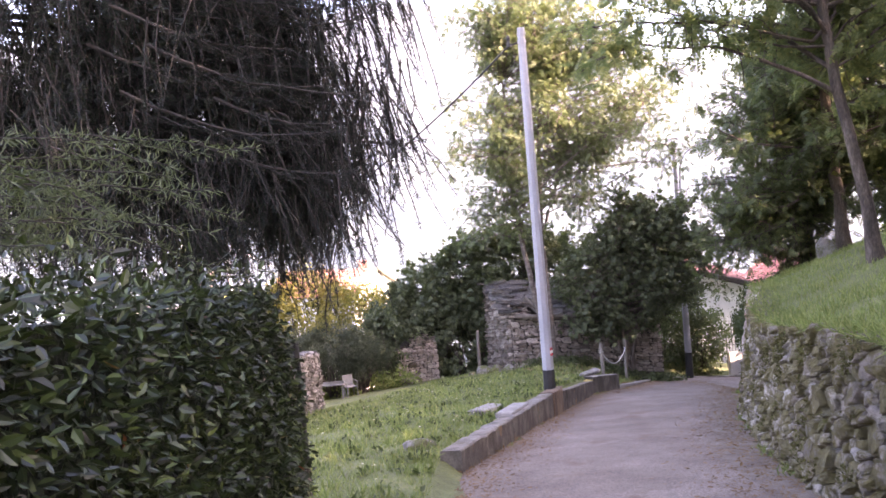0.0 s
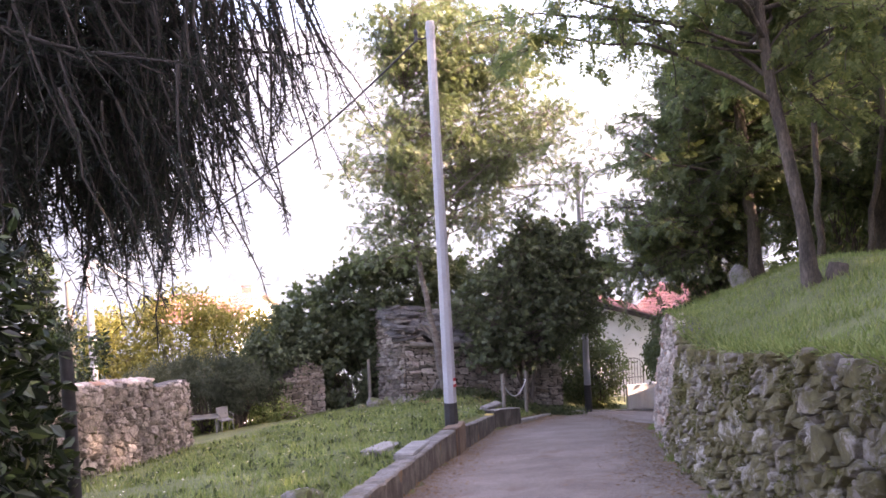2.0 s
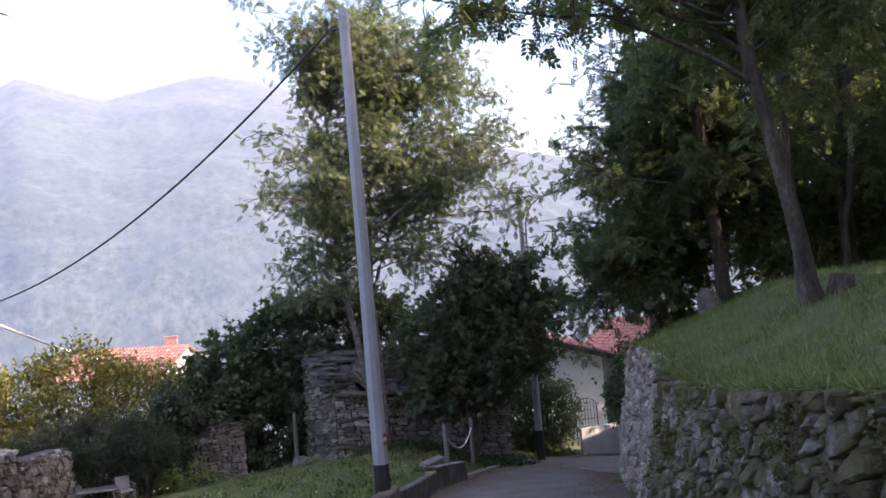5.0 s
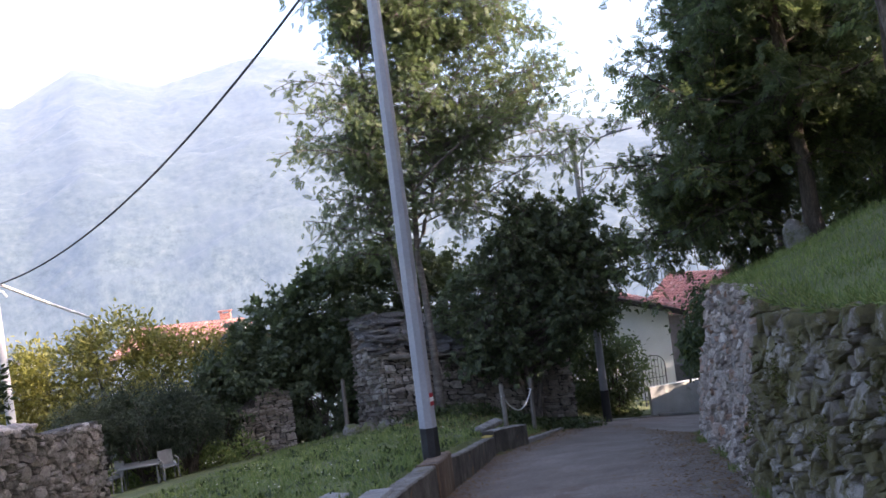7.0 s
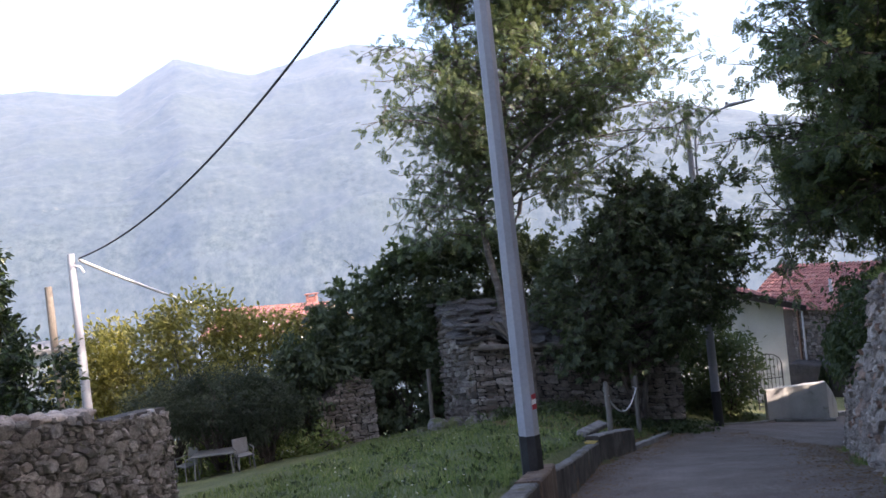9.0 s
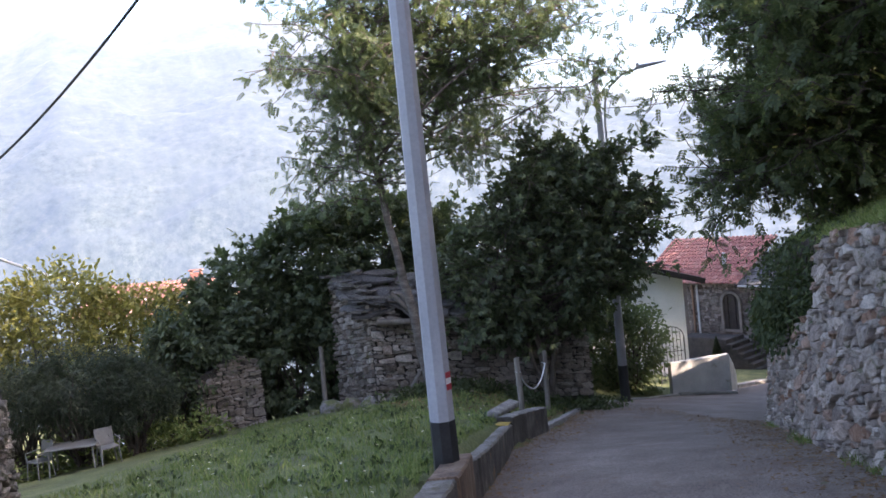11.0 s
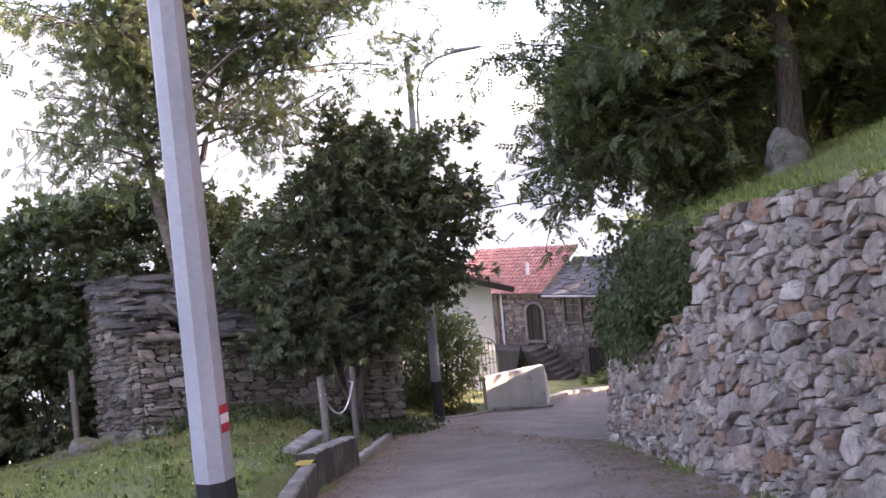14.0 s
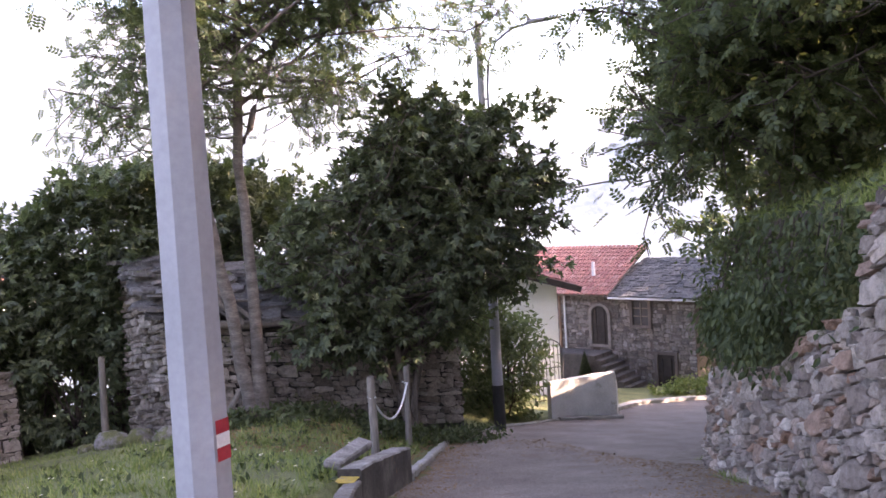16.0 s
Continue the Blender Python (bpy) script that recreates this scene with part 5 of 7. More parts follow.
# ---- hedge and larch on the left at the start ----
def build_hedge():
    r = np.random.default_rng(31)
    x1, x0, y0, y1 = -0.79, -2.0, -3.0, 3.95
    top = thing("hedge", (-1.4, 0.5, gz(-1.4, 0.5)), "clipped dark evergreen hedge with a few red leaves", "hedge")
    o = np.array(top.location)
    pts, nrm = [], []
    hedge_h = lambda y, zb: 1.2 + 0.1 * (y1 - y) - zb

    def add(n, p, d):
        pts.append(p)
        nrm.append(np.tile(d, (n, 1)))
    n = 46000
    y = y1 - (y1 - y0) * r.random(n) ** 1.3
    zb = road_z(np.full(n, -0.8), y)
    u = r.random(n)
    add(n, np.stack([x1 + 0.07 * (u ** 8) * -1.5 + r.normal(0, 0.035, n), y, zb + hedge_h(y, zb) * u], -1), (1.0, 0, 0.1))
    n = 6000
    u, xx = r.random(n), x0 + (x1 - x0) * r.random(n)
    add(n, np.stack([xx, y1 + r.normal(0, 0.04, n) - 0.2 * u ** 6, float(road_z(-0.8, y1)) + 1.95 * u], -1), (0, 1.0, 0.1))
    n = 5200
    y, xx = y0 + (y1 - y0) * r.random(n), x0 + (x1 - x0) * r.random(n)
    add(n, np.stack([xx, y, 1.2 + 0.1 * (y1 - y) + r.normal(0, 0.05, n)], -1), (0.2, 0, 1.0))
    p, d = np.concatenate(pts), np.concatenate(nrm)
    p = p + d * 0.05 * np.array([noise.noise(Vector(q) * 2.5) for q in p])[:, None]
    dirs = d * 0.6 + r.normal(0, 0.6, p.shape) + [0, 0, -0.15]
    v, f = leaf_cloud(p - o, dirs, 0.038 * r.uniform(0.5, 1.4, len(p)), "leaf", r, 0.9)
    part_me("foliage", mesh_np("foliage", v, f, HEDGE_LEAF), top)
    # inner twigs
    w = []
    for _ in range(420):
        yy, xx, h = r.uniform(y0, y1 - 0.1), r.uniform(x0 + 0.2, x1 - 0.1), r.uniform(0.5, 1.3)
        z = float(road_z(xx, yy))
        w.append(tube(curve_to(np.array((xx, yy, z)) - o, np.array((xx + r.normal(0, 0.15), yy + r.normal(0, 0.15), z + h)) - o, r, 0.1, 4), np.linspace(0.014, 0.004, 4), 4))
    v, f = joined(w)
    part_me("stemwork", mesh_np("stemwork", v, f, BARK, True), top)
    # Near-black box added inside, in place of the shade between the leaves.
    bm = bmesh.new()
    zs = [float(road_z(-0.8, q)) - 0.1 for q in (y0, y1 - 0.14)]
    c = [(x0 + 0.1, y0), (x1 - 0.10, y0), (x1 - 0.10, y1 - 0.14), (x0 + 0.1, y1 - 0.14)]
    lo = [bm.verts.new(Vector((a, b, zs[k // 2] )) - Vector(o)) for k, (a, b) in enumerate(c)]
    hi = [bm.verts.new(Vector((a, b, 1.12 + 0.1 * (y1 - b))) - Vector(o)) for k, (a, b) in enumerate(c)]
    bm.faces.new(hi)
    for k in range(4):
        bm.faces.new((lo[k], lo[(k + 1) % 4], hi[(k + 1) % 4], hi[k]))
    part("shade_core", bm, HEDGE_SHADE, top)
    pz = gz(-0.77, 4.06)
    pt = thing("fence_post", (-0.77, 4.06, pz - 0.1), "thin dark metal fence post at the hedge end", "post")
    tube_ob("post", [(0, 0, 0), (0, 0, 1.0), (0, 0, 1.75)], 0.017, CABLE, pt, 8)


HEDGE_SHADE = surface("hedge_shade", [(0.3, (0.012, 0.016, 0.008)), (0.7, (0.03, 0.04, 0.015))], 20, 60, 0.95, 0.5, 1.0, 0.05)
build_hedge()


def build_larch():
    r = np.random.default_rng(41)
    base = np.array((-4.9, 7.6, gz(-4.9, 7.6) - 0.1))
    top = thing("larch_tree", base, "old larch with long drooping needle branches", "tree")
    tube_ob("trunk", [(0, 0, 0), (0.05, 0, 3), (0, 0.1, 7), (0, 0, 12)], [0.34, 0.27, 0.2, 0.05], BARK, top, 12)
    WOODY = LARCH_WOOD
    wood, pts, dirs, sz = [], [], [], []

    def spray(p, dens, size):
        """Needle tufts along a twig."""
        d = np.gradient(p, axis=0)
        ln = np.linalg.norm(np.diff(p, axis=0), axis=1).sum()
        m = max(4, int(ln * dens))
        t = r.uniform(0.03, 1.0, m) * (len(p) - 1)
        i = np.minimum(t.astype(int), len(p) - 2)
        q = p[i] + (p[i + 1] - p[i]) * (t - i)[:, None]
        pts.append(q)
        dd = d[i] / (np.linalg.norm(d[i], axis=1, keepdims=True) + 1e-9)
        dirs.append(dd * 0.5 + r.normal(0, 0.9, (m, 3)))
        sz.append(np.full(m, size))
    for _ in range(46):
        z = r.uniform(4.6, 9.0)
        tip = np.array((r.uniform(-3.3, -0.6), r.uniform(4.7, 6.2), 0)) - base
        tip[2] = z - 0.5 - 0.16 * np.hypot(tip[0], tip[1]) + r.uniform(-0.5, 0.3)
        p = curve_to((0, 0, z), tip, r, 0.06, 8, -0.0)
        p[:, 2] += 0.35 * np.sin(np.linspace(0, np.pi, 8))
        wood.append(tube(p, np.linspace(0.035, 0.006, 8), 5))
        for _ in range(9):
            u = r.uniform(0.35, 1.0) * 7
            i = min(int(u), 6)
            a = p[i] + (p[i + 1] - p[i]) * (u - i)
            ln = r.uniform(0.35, 1.15)
            hd = r.normal(0, 0.3, 2) + 0.25 * (tip[:2] / (np.linalg.norm(tip[:2]) + 1e-6))
            low = max(1.25 - base[2] + r.uniform(-0.15, 0.5), a[2] - ln)
            e = np.array((a[0] + hd[0] * ln, a[1] + hd[1] * ln, min(low, a[2] - 0.1)))
            q = curve_to(a, e, r, 0.14, 5, 0.0)
            wood.append(tube(q, np.linspace(0.007, 0.002, 5), 4))
            spray(q, 50, 0.052)
    # long reaching outer branches
    for k in range(800):
        zt = 1.9 + 3.6 * r.random() ** 1.1
        x = -3.9 + 3.6 * r.random() ** 0.85 if k < 400 else r.uniform(-4.8, -1.5) if k < 560 else r.uniform(-2.4, -0.9)
        c = np.array((x, r.uniform(4.7, 6.0 if x > -1.0 else 7.4) + 0.06 * x, zt))
        hang = min(r.uniform(0.6, 1.5), zt - 1.15)
        out = r.uniform(-0.12, 0.3)
        fine = x > -1.1
        for _ in range(9):
            k = r.random() * 0.6
            a = c + np.array((out * k * hang, 0, -k * hang)) + r.normal(0, 0.11, 3)
            ln = hang * r.uniform(0.4, 0.75)
            e = a + np.array((r.normal(out, 0.16) * ln, r.normal(0, 0.16) * ln, -ln * r.uniform(0.75, 1.0)))
            q = curve_to(a - base, e - base, r, 0.07, 5)
            wood.append(tube(q, np.linspace(0.006, 0.002, 5), 4))
            spray(q, 100 if fine else 46, 0.036 if fine else 0.064)
    for k in range(40):
        a = np.array((r.uniform(-2.4, -1.2), r.uniform(4.6, 5.5), r.uniform(1.75, 3.6))) - base
        ln = r.uniform(0.7, 1.35)
        t = np.linspace(0, 1, 8)[:, None]
        p = a + t * [ln, r.uniform(-0.15, 0.15), 0] + np.array([0, 0, 1.0]) * ln * (-0.62 * t + 0.34 * t ** 2) + r.normal(0, 0.012, (8, 3)) * t
        wood.append(tube(p, np.linspace(0.011, 0.003, 8), 5))
        spray(p, 130, 0.034)
        for i in (1, 2, 2, 3, 3, 4, 4, 5, 6):
            sl = (1 - i / 9) * r.uniform(0.25, 0.6) * ln
            e = p[i] + np.array((0.8 * sl, r.normal(0, 0.35) * sl, -r.uniform(0.25, 0.75) * sl))
            q = curve_to(p[i], e, r, 0.06, 5, -0.12)
            wood.append(tube(q, np.linspace(0.004, 0.0015, 5), 4))
            spray(q, 130, 0.03)
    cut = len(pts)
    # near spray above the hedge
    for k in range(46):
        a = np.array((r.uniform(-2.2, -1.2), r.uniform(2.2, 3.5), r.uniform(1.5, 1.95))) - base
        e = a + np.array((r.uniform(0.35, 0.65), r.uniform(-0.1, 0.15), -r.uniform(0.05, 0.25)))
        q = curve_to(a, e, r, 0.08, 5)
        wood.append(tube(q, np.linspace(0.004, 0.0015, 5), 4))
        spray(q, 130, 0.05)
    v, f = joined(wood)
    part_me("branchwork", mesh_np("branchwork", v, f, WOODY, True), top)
    for nm, lo, hi, mat in (("needle_foliage", 0, cut, LARCH_BACKLIT), ("pale_spray", cut, 99999, LARCH_PALE)):
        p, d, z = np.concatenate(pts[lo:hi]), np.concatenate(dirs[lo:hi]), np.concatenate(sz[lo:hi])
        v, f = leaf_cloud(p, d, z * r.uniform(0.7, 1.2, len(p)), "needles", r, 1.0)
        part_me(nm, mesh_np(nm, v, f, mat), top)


build_larch()


# ---- creeper over the wall at the bend ----
def build_creeper():
    r = np.random.default_rng(51)
    top = thing("creeper", (7.6, 20.0, -1.6), "mass of hanging green creeper over the stone wall", "climber")
    o = np.array(top.location)
    pts, dirs = [], []
    for k in range(330):
        u = r.random()
        x, y = np.interp(u, [0, 0.25, 1], [6.75, 7.1, 8.9]), np.interp(u, [0, 0.25, 1], [18.25, 19.1, 22.6])
        c = np.array((x + r.uniform(-0.2, 1.4), y + r.uniform(-0.2, 0.3), r.uniform(-1.9, -0.9) - 0.6 * u))
        m = 40
        pts.append(c + r.normal(0, 0.17, (m, 3)))
        dirs.append(r.normal(0, 0.6, (m, 3)) + [-0.5, -0.2, -0.5])
    for k in range(90):
        u = r.random()
        x, y = np.interp(u, [0, 1], [6.85, 8.0]), np.interp(u, [0, 1], [19.2, 21.6])
        ln = r.uniform(0.25, 0.75)
        m = 40
        t = r.random((m, 1))
        pts.append(np.array((x - 0.12, y, -1.7 - 0.35 * u)) + t * [0, 0, -ln] + r.normal(0, 0.07, (m, 3)))
        dirs.append(r.normal(0, 0.4, (m, 3)) + [-0.4, -0.2, -0.9])
    for nm, lo, hi in (("upper_foliage", 0, 330), ("hanging_foliage", 330, 999)):
        p, d = np.concatenate(pts[lo:hi]) - o, np.concatenate(dirs[lo:hi])
        v, f = leaf_cloud(p, d, 0.075 * r.uniform(0.5, 1.4, len(p)), "leaf", r, 0.7)
        part_me(nm, mesh_np(nm, v, f, IVY_LEAF), top)
    w = []
    for k in range(40):
        u = r.random()
        a = np.array((np.interp(u, [0, 1], [7.1, 8.6]), np.interp(u, [0, 1], [18.7, 22.0]), -0.9 - 0.5 * u)) - o
        w.append(tube(curve_to(a, a + [-0.3, -0.1, -r.uniform(0.5, 1.2)], r, 0.2, 6), np.linspace(0.012, 0.004, 6), 5))
    v, f = joined(w)
    part_me("vine_stem", mesh_np("vine_stem", v, f, BARK, True), top)


build_creeper()


# ---- street lamp ----
def street_lamp():
    x, y = 8.42, 29.35
    z0 = gz(x, y) - 0.2
    top = thing("street_lamp", (x, y, z0), "tall grey pole with a curved arm street lamp", "street lamp")
    H = 3.0 - z0
    tube_ob("pole", [(0, 0, 0), (0, 0, H * 0.5), (0, 0, H)], [0.13, 0.10, 0.07], GALVANISED, top, 8)
    tube_ob("black_foot", [(0, 0, 0), (0, 0, 0.6), (0, 0, 1.15)], [0.137, 0.132, 0.128], BLACK_PAINT, top, 8, "black painted foot band")
    zz = 1.6 - z0
    arm = [(0.13, -0.02, zz - 0.9), (0.13, -0.03, zz), (0.17, -0.05, zz + 0.55), (0.32, -0.15, zz + 0.95), (0.6, -0.3, zz + 1.18), (0.95, -0.45, zz + 1.27)]
    tube_ob("arm", arm, 0.03, GALVANISED, top, 8)
    tube_ob("bracket", [(0.0, 0, zz - 0.8), (0.16, -0.03, zz - 0.8)], 0.03, GALVANISED, top, 6)
    tube_ob("bracket", [(0.0, 0, zz - 0.2), (0.16, -0.03, zz - 0.2)], 0.03, GALVANISED, top, 6)
    head = part("lamp_head", lamp_head_mesh(), LAMP_GREY, top, "flat grey lamp head")
    head.location = (0.95, -0.45, zz + 1.27)
    head.rotation_euler = (0, radians(-6), radians(-25))


def lamp_head_mesh():
    bm = bmesh.new()
    prof = [(-0.06, 0.04, 0.05), (0.05, 0.06, 0.075), (0.2, 0.11, 0.07), (0.4, 0.12, 0.055), (0.6, 0.09, 0.04), (0.7, 0.03, 0.02)]
    rings = []
    for x, w, h in prof:
        rings.append([bm.verts.new((x, w * math.cos(a), h * math.sin(a) * (1.0 if math.sin(a) > 0 else 0.35))) for a in np.linspace(0, 2 * math.pi, 10, endpoint=False)])
    for a, b in zip(rings, rings[1:]):
        for k in range(10):
            bm.faces.new((a[k], a[(k + 1) % 10], b[(k + 1) % 10], b[k]))
    bm.faces.new(rings[0])
    bm.faces.new(rings[-1])
    bmesh.ops.create_icosphere(bm, subdivisions=1, radius=0.05, matrix=Matrix.Translation((0.0, 0, 0.09)))
    return bm


LAMP_GREY = surface("lamp_grey", [(0.3, (0.16, 0.16, 0.17)), (0.7, (0.24, 0.24, 0.25))], 6, 40, 0.5, 0.15, 0.1, 0.002)
street_lamp()


# ---- left poles and cables ----
P2 = Vector((-7.42, 28.0, 0.86))
top = thing("utility_pole", (P2.x, P2.y, -5.2), "slim grey steel pole carrying a cable", "pole")
tube_ob("shaft", [(0, 0, 0), (0, 0, 3), (0, 0, 6.08)], [0.12, 0.11, 0.085], GALVANISED, top, 10)
tube_ob("bracket", [(0, 0, 5.8), (0.22, -0.05, 5.75), (0.3, -0.05, 5.6)], 0.03, CABLE_PALE, top, 6)
top = thing("wooden_pole", (-7.95, 27.8, -5.2), "plain weathered wooden pole", "pole")
tube_ob("shaft", [(0, 0, 0), (0, 0, 3), (0, 0, 5.35)], [0.10, 0.095, 0.085], OLD_WOOD, top, 10)


def cable(a, b, sag, rad, mat, label):
    a, b = np.array(a, float), np.array(b, float)
    t = np.linspace(0, 1, 40)[:, None]
    p = a + (b - a) * t
    p[:, 2] -= 4 * sag * (t * (1 - t))[:, 0]
    tagged(tube_ob("cable", p, rad, mat, None, 6), label, "cable")


cable((1.72, 17.22, 4.68), (P2.x + 0.2, P2.y, P2.z - 0.1), 0.75, 0.02, CABLE, "thick black overhead cable between poles")
cable((P2.x + 0.2, P2.y, P2.z - 0.15), (-6.2, 62.0, -4.2), 0.6, 0.04, CABLE_PALE, "pale overhead cable running to the village")
cable((8.5, 29.3, 2.0), (30, 46, 6.5), 0.8, 0.012, CABLE, "thin overhead wire leaving the lamp pole")


# ---- houses ----
def tiled_roof(parent, p0, p1, r0, r1, nx, ny, mat, name="roof", thick=0.06):
    """Rows of barrel tiles between an eave p0-p1 and a ridge r0-r1, over a board."""
    p0, p1, r0, r1 = (np.array(q, float) for q in (p0, p1, r0, r1))
    up = np.cross(p1 - p0, r0 - p0)
    up /= np.linalg.norm(up)
    if up[2] < 0:
        up = -up
    o = np.array(parent.location)
    q = [p0, p1, r1, r0]
    v = [x - o - up * 0.02 for x in q] + [x - o - up * (0.02 + thick) for x in q]
    board = part_me(name, mesh_py(name, v, [(0, 1, 2, 3), (7, 6, 5, 4), (0, 4, 5, 1), (1, 5, 6, 2), (2, 6, 7, 3), (3, 7, 4, 0)], OLD_WOOD), parent)
    pieces = []
    for j in range(ny):
        for i in range(nx):
            def at(a, b):
                return (p0 + (p1 - p0) * a) * (1 - b) + (r0 + (r1 - r0) * a) * b
            a0, a1 = (i + 0.02) / nx, (i + 0.98) / nx
            b0, b1 = (j - 0.12) / ny, (j + 1) / ny
            w = np.linalg.norm(at(a1, 0.5) - at(a0, 0.5))
            ring = []
            for b, lift in ((b0, 0.03), (b1, 0.0)):
                for k in range(4):
                    s = k / 3
                    ring.append(at(a0 + (a1 - a0) * s, b) - o + up * (lift + 0.30 * w * math.sin(math.pi * s) + 0.01))
            ring += [x - up * 0.05 for x in ring[:4]]
            pieces.append((np.array(ring), [(0, 1, 5, 4), (1, 2, 6, 5), (2, 3, 7, 6), (8, 9, 1, 0), (9, 10, 2, 1), (10, 11, 3, 2)]))
    v, f = joined(pieces)
    part_me("roof_tiles", mesh_np("roof_tiles", v, f, mat), parent, "weathered red clay roof tiles", "stuff")
    return board


def chimney(parent, at, w, h, mat, cap=TILE):
    o = parent.location
    c = part("chimney", box(w, w, h, 0.02, Vector(at) - o), mat, parent)
    part("chimney_cap", box(w + 0.16, w + 0.16, 0.08, 0.01, Vector(at) - o + Vector((0, 0, h + 0.12))), cap, c)
    for sx in (-1, 1):
        for sy in (-1, 1):
            part("chimney_leg", box(0.09, 0.09, 0.13, 0.0, Vector(at) - o + Vector((sx * (w / 2 - 0.06), sy * (w / 2 - 0.06), h))), mat, c)


def prism_house(name, corners, base, eave, label, mat, category="house"):
    """Walls of a house over a plan of four corners, with depth."""
    top = thing(name, (*corners[0], base), label, category)
    o = Vector(top.location)
    n = len(corners)
    for k in range(n):
        a, b = np.array(corners[k], float), np.array(corners[(k + 1) % n], float)
        d = (b - a) / np.linalg.norm(b - a)
        w = np.array((-d[1], d[0])) * 0.3
        q = [a, b, b + w - d * 0.305, a + w + d * 0.305]
        v = [Vector((*p, base)) - o for p in q] + [Vector((*p, eave)) - o for p in q]
        part_me("wall", mesh_py("wall", v, [(0, 1, 5, 4), (1, 2, 6, 5), (2, 3, 7, 6), (3, 0, 4, 7), (4, 5, 6, 7), (3, 2, 1, 0)], mat), top)
    return top


def white_house():
    c = [(14.1, 37.6), (14.9, 44.0), (6.6, 45.0), (5.8, 38.6)]
    top = prism_house("white_house", c, -8.5, -3.45, "white plastered house with dark wooden eaves and tile roof", PLASTER)
    tiled_roof(top, (14.55, 37.0, -3.45), (15.4, 44.6, -3.45), (10.0, 37.5, -2.05), (10.8, 45.2, -2.05), 26, 14, TILE)
    tiled_roof(top, (6.2, 45.6, -3.45), (5.3, 38.0, -3.45), (10.8, 45.2, -2.05), (10.0, 37.5, -2.05), 26, 14, TILE)
    o = Vector(top.location)
    v = [Vector(p) - o for p in ((5.9, 38.55, -3.46), (14.05, 37.63, -3.46), (10.0, 38.0, -2.2), (5.95, 38.85, -3.46), (14.1, 37.93, -3.46), (10.05, 38.3, -2.2))]
    part_me("gable", mesh_py("gable", v, [(0, 1, 2), (5, 4, 3), (0, 2, 5, 3), (2, 1, 4, 5), (1, 0, 3, 4)], PLASTER), top)
    part("barge_board", box(4.9, 0.06, 0.2, 0.01, (0, 0, 0), rot=(0, 17.2, -6)), DARK_WOOD, top).location = Vector((12.3, 37.2, -3.0)) - o
    chimney(top, (12.3, 40.5, -2.9), 0.55, 1.5, CONCRETE)
    chimney(top, (11.0, 42.0, -2.3), 0.5, 1.2, TILE)


DARK_WOOD = surface("dark_wood", [(0.3, (0.02, 0.015, 0.012)), (0.7, (0.045, 0.034, 0.028))], 4, 40, 0.8, 0.4, 0.5, 0.006, (0.2, 1, 1))
GLASS_DARK = surface("dark_glass", [(0.3, (0.015, 0.015, 0.018)), (0.7, (0.03, 0.03, 0.035))], 2, 20, 0.35, 0.1, 0.0, 0.001)


def opening(parent, at, d, w, h, arched, mat_frame, kind="window"):
    """A recessed window or door in a facade whose direction is d (unit, plan); at is the sill's middle in world."""
    o = Vector(parent.location)
    ang = math.degrees(math.atan2(d[1], d[0]))
    holder = new(kind)
    holder.parent = parent
    holder.location = Vector(at) - o
    holder.rotation_euler = (0, 0, radians(ang))
    n = 8
    prof = [(-w / 2, 0), (w / 2, 0)]
    if arched:
        prof += [(w / 2 * math.cos(a), h - w / 2 + w / 2 * math.sin(a)) for a in np.linspace(0, math.pi, n)]
    else:
        prof += [(w / 2, h), (-w / 2, h)]
    bm = bmesh.new()
    bm.faces.new([bm.verts.new((x, -0.05, z)) for x, z in prof])
    part("pane", bm, GLASS_DARK if kind == "window" else DARK_WOOD, holder)
    outer = [(x * (1 + 0.24 / w), (z - h / 2) * (1 + 0.22 / h) + h / 2) for x, z in prof]
    bm = bmesh.new()
    a = [bm.verts.new((x, -0.14, z)) for x, z in prof]
    b = [bm.verts.new((x, -0.14, z)) for x, z in outer]
    c = [bm.verts.new((x, 0.05, z)) for x, z in prof]
    e = [bm.verts.new((x, 0.05, z)) for x, z in outer]
    m = len(prof)
    for k in range(m):
        l = (k + 1) % m
        bm.faces.new((a[k], a[l], b[l], b[k]))
        bm.faces.new((a[k], c[k], c[l], a[l]))
        bm.faces.new((b[k], b[l], e[l], e[k]))
    part("surround", bm, mat_frame, holder)
    bars = OLD_WOOD if kind == "window" else DARK_WOOD
    for x in (0.0,) if kind == "window" else (-w / 4, w / 4):
        part("mullion", box(0.05, 0.04, h * 0.9, 0, (x, -0.075, 0.02)), bars, holder)
    for z in (h * 0.35, h * 0.68) if kind == "window" else (h * 0.5,):
        part("glazing_bar", box(w * 0.94, 0.03, 0.04, 0, (0, -0.08, z)), bars, holder)
    return holder


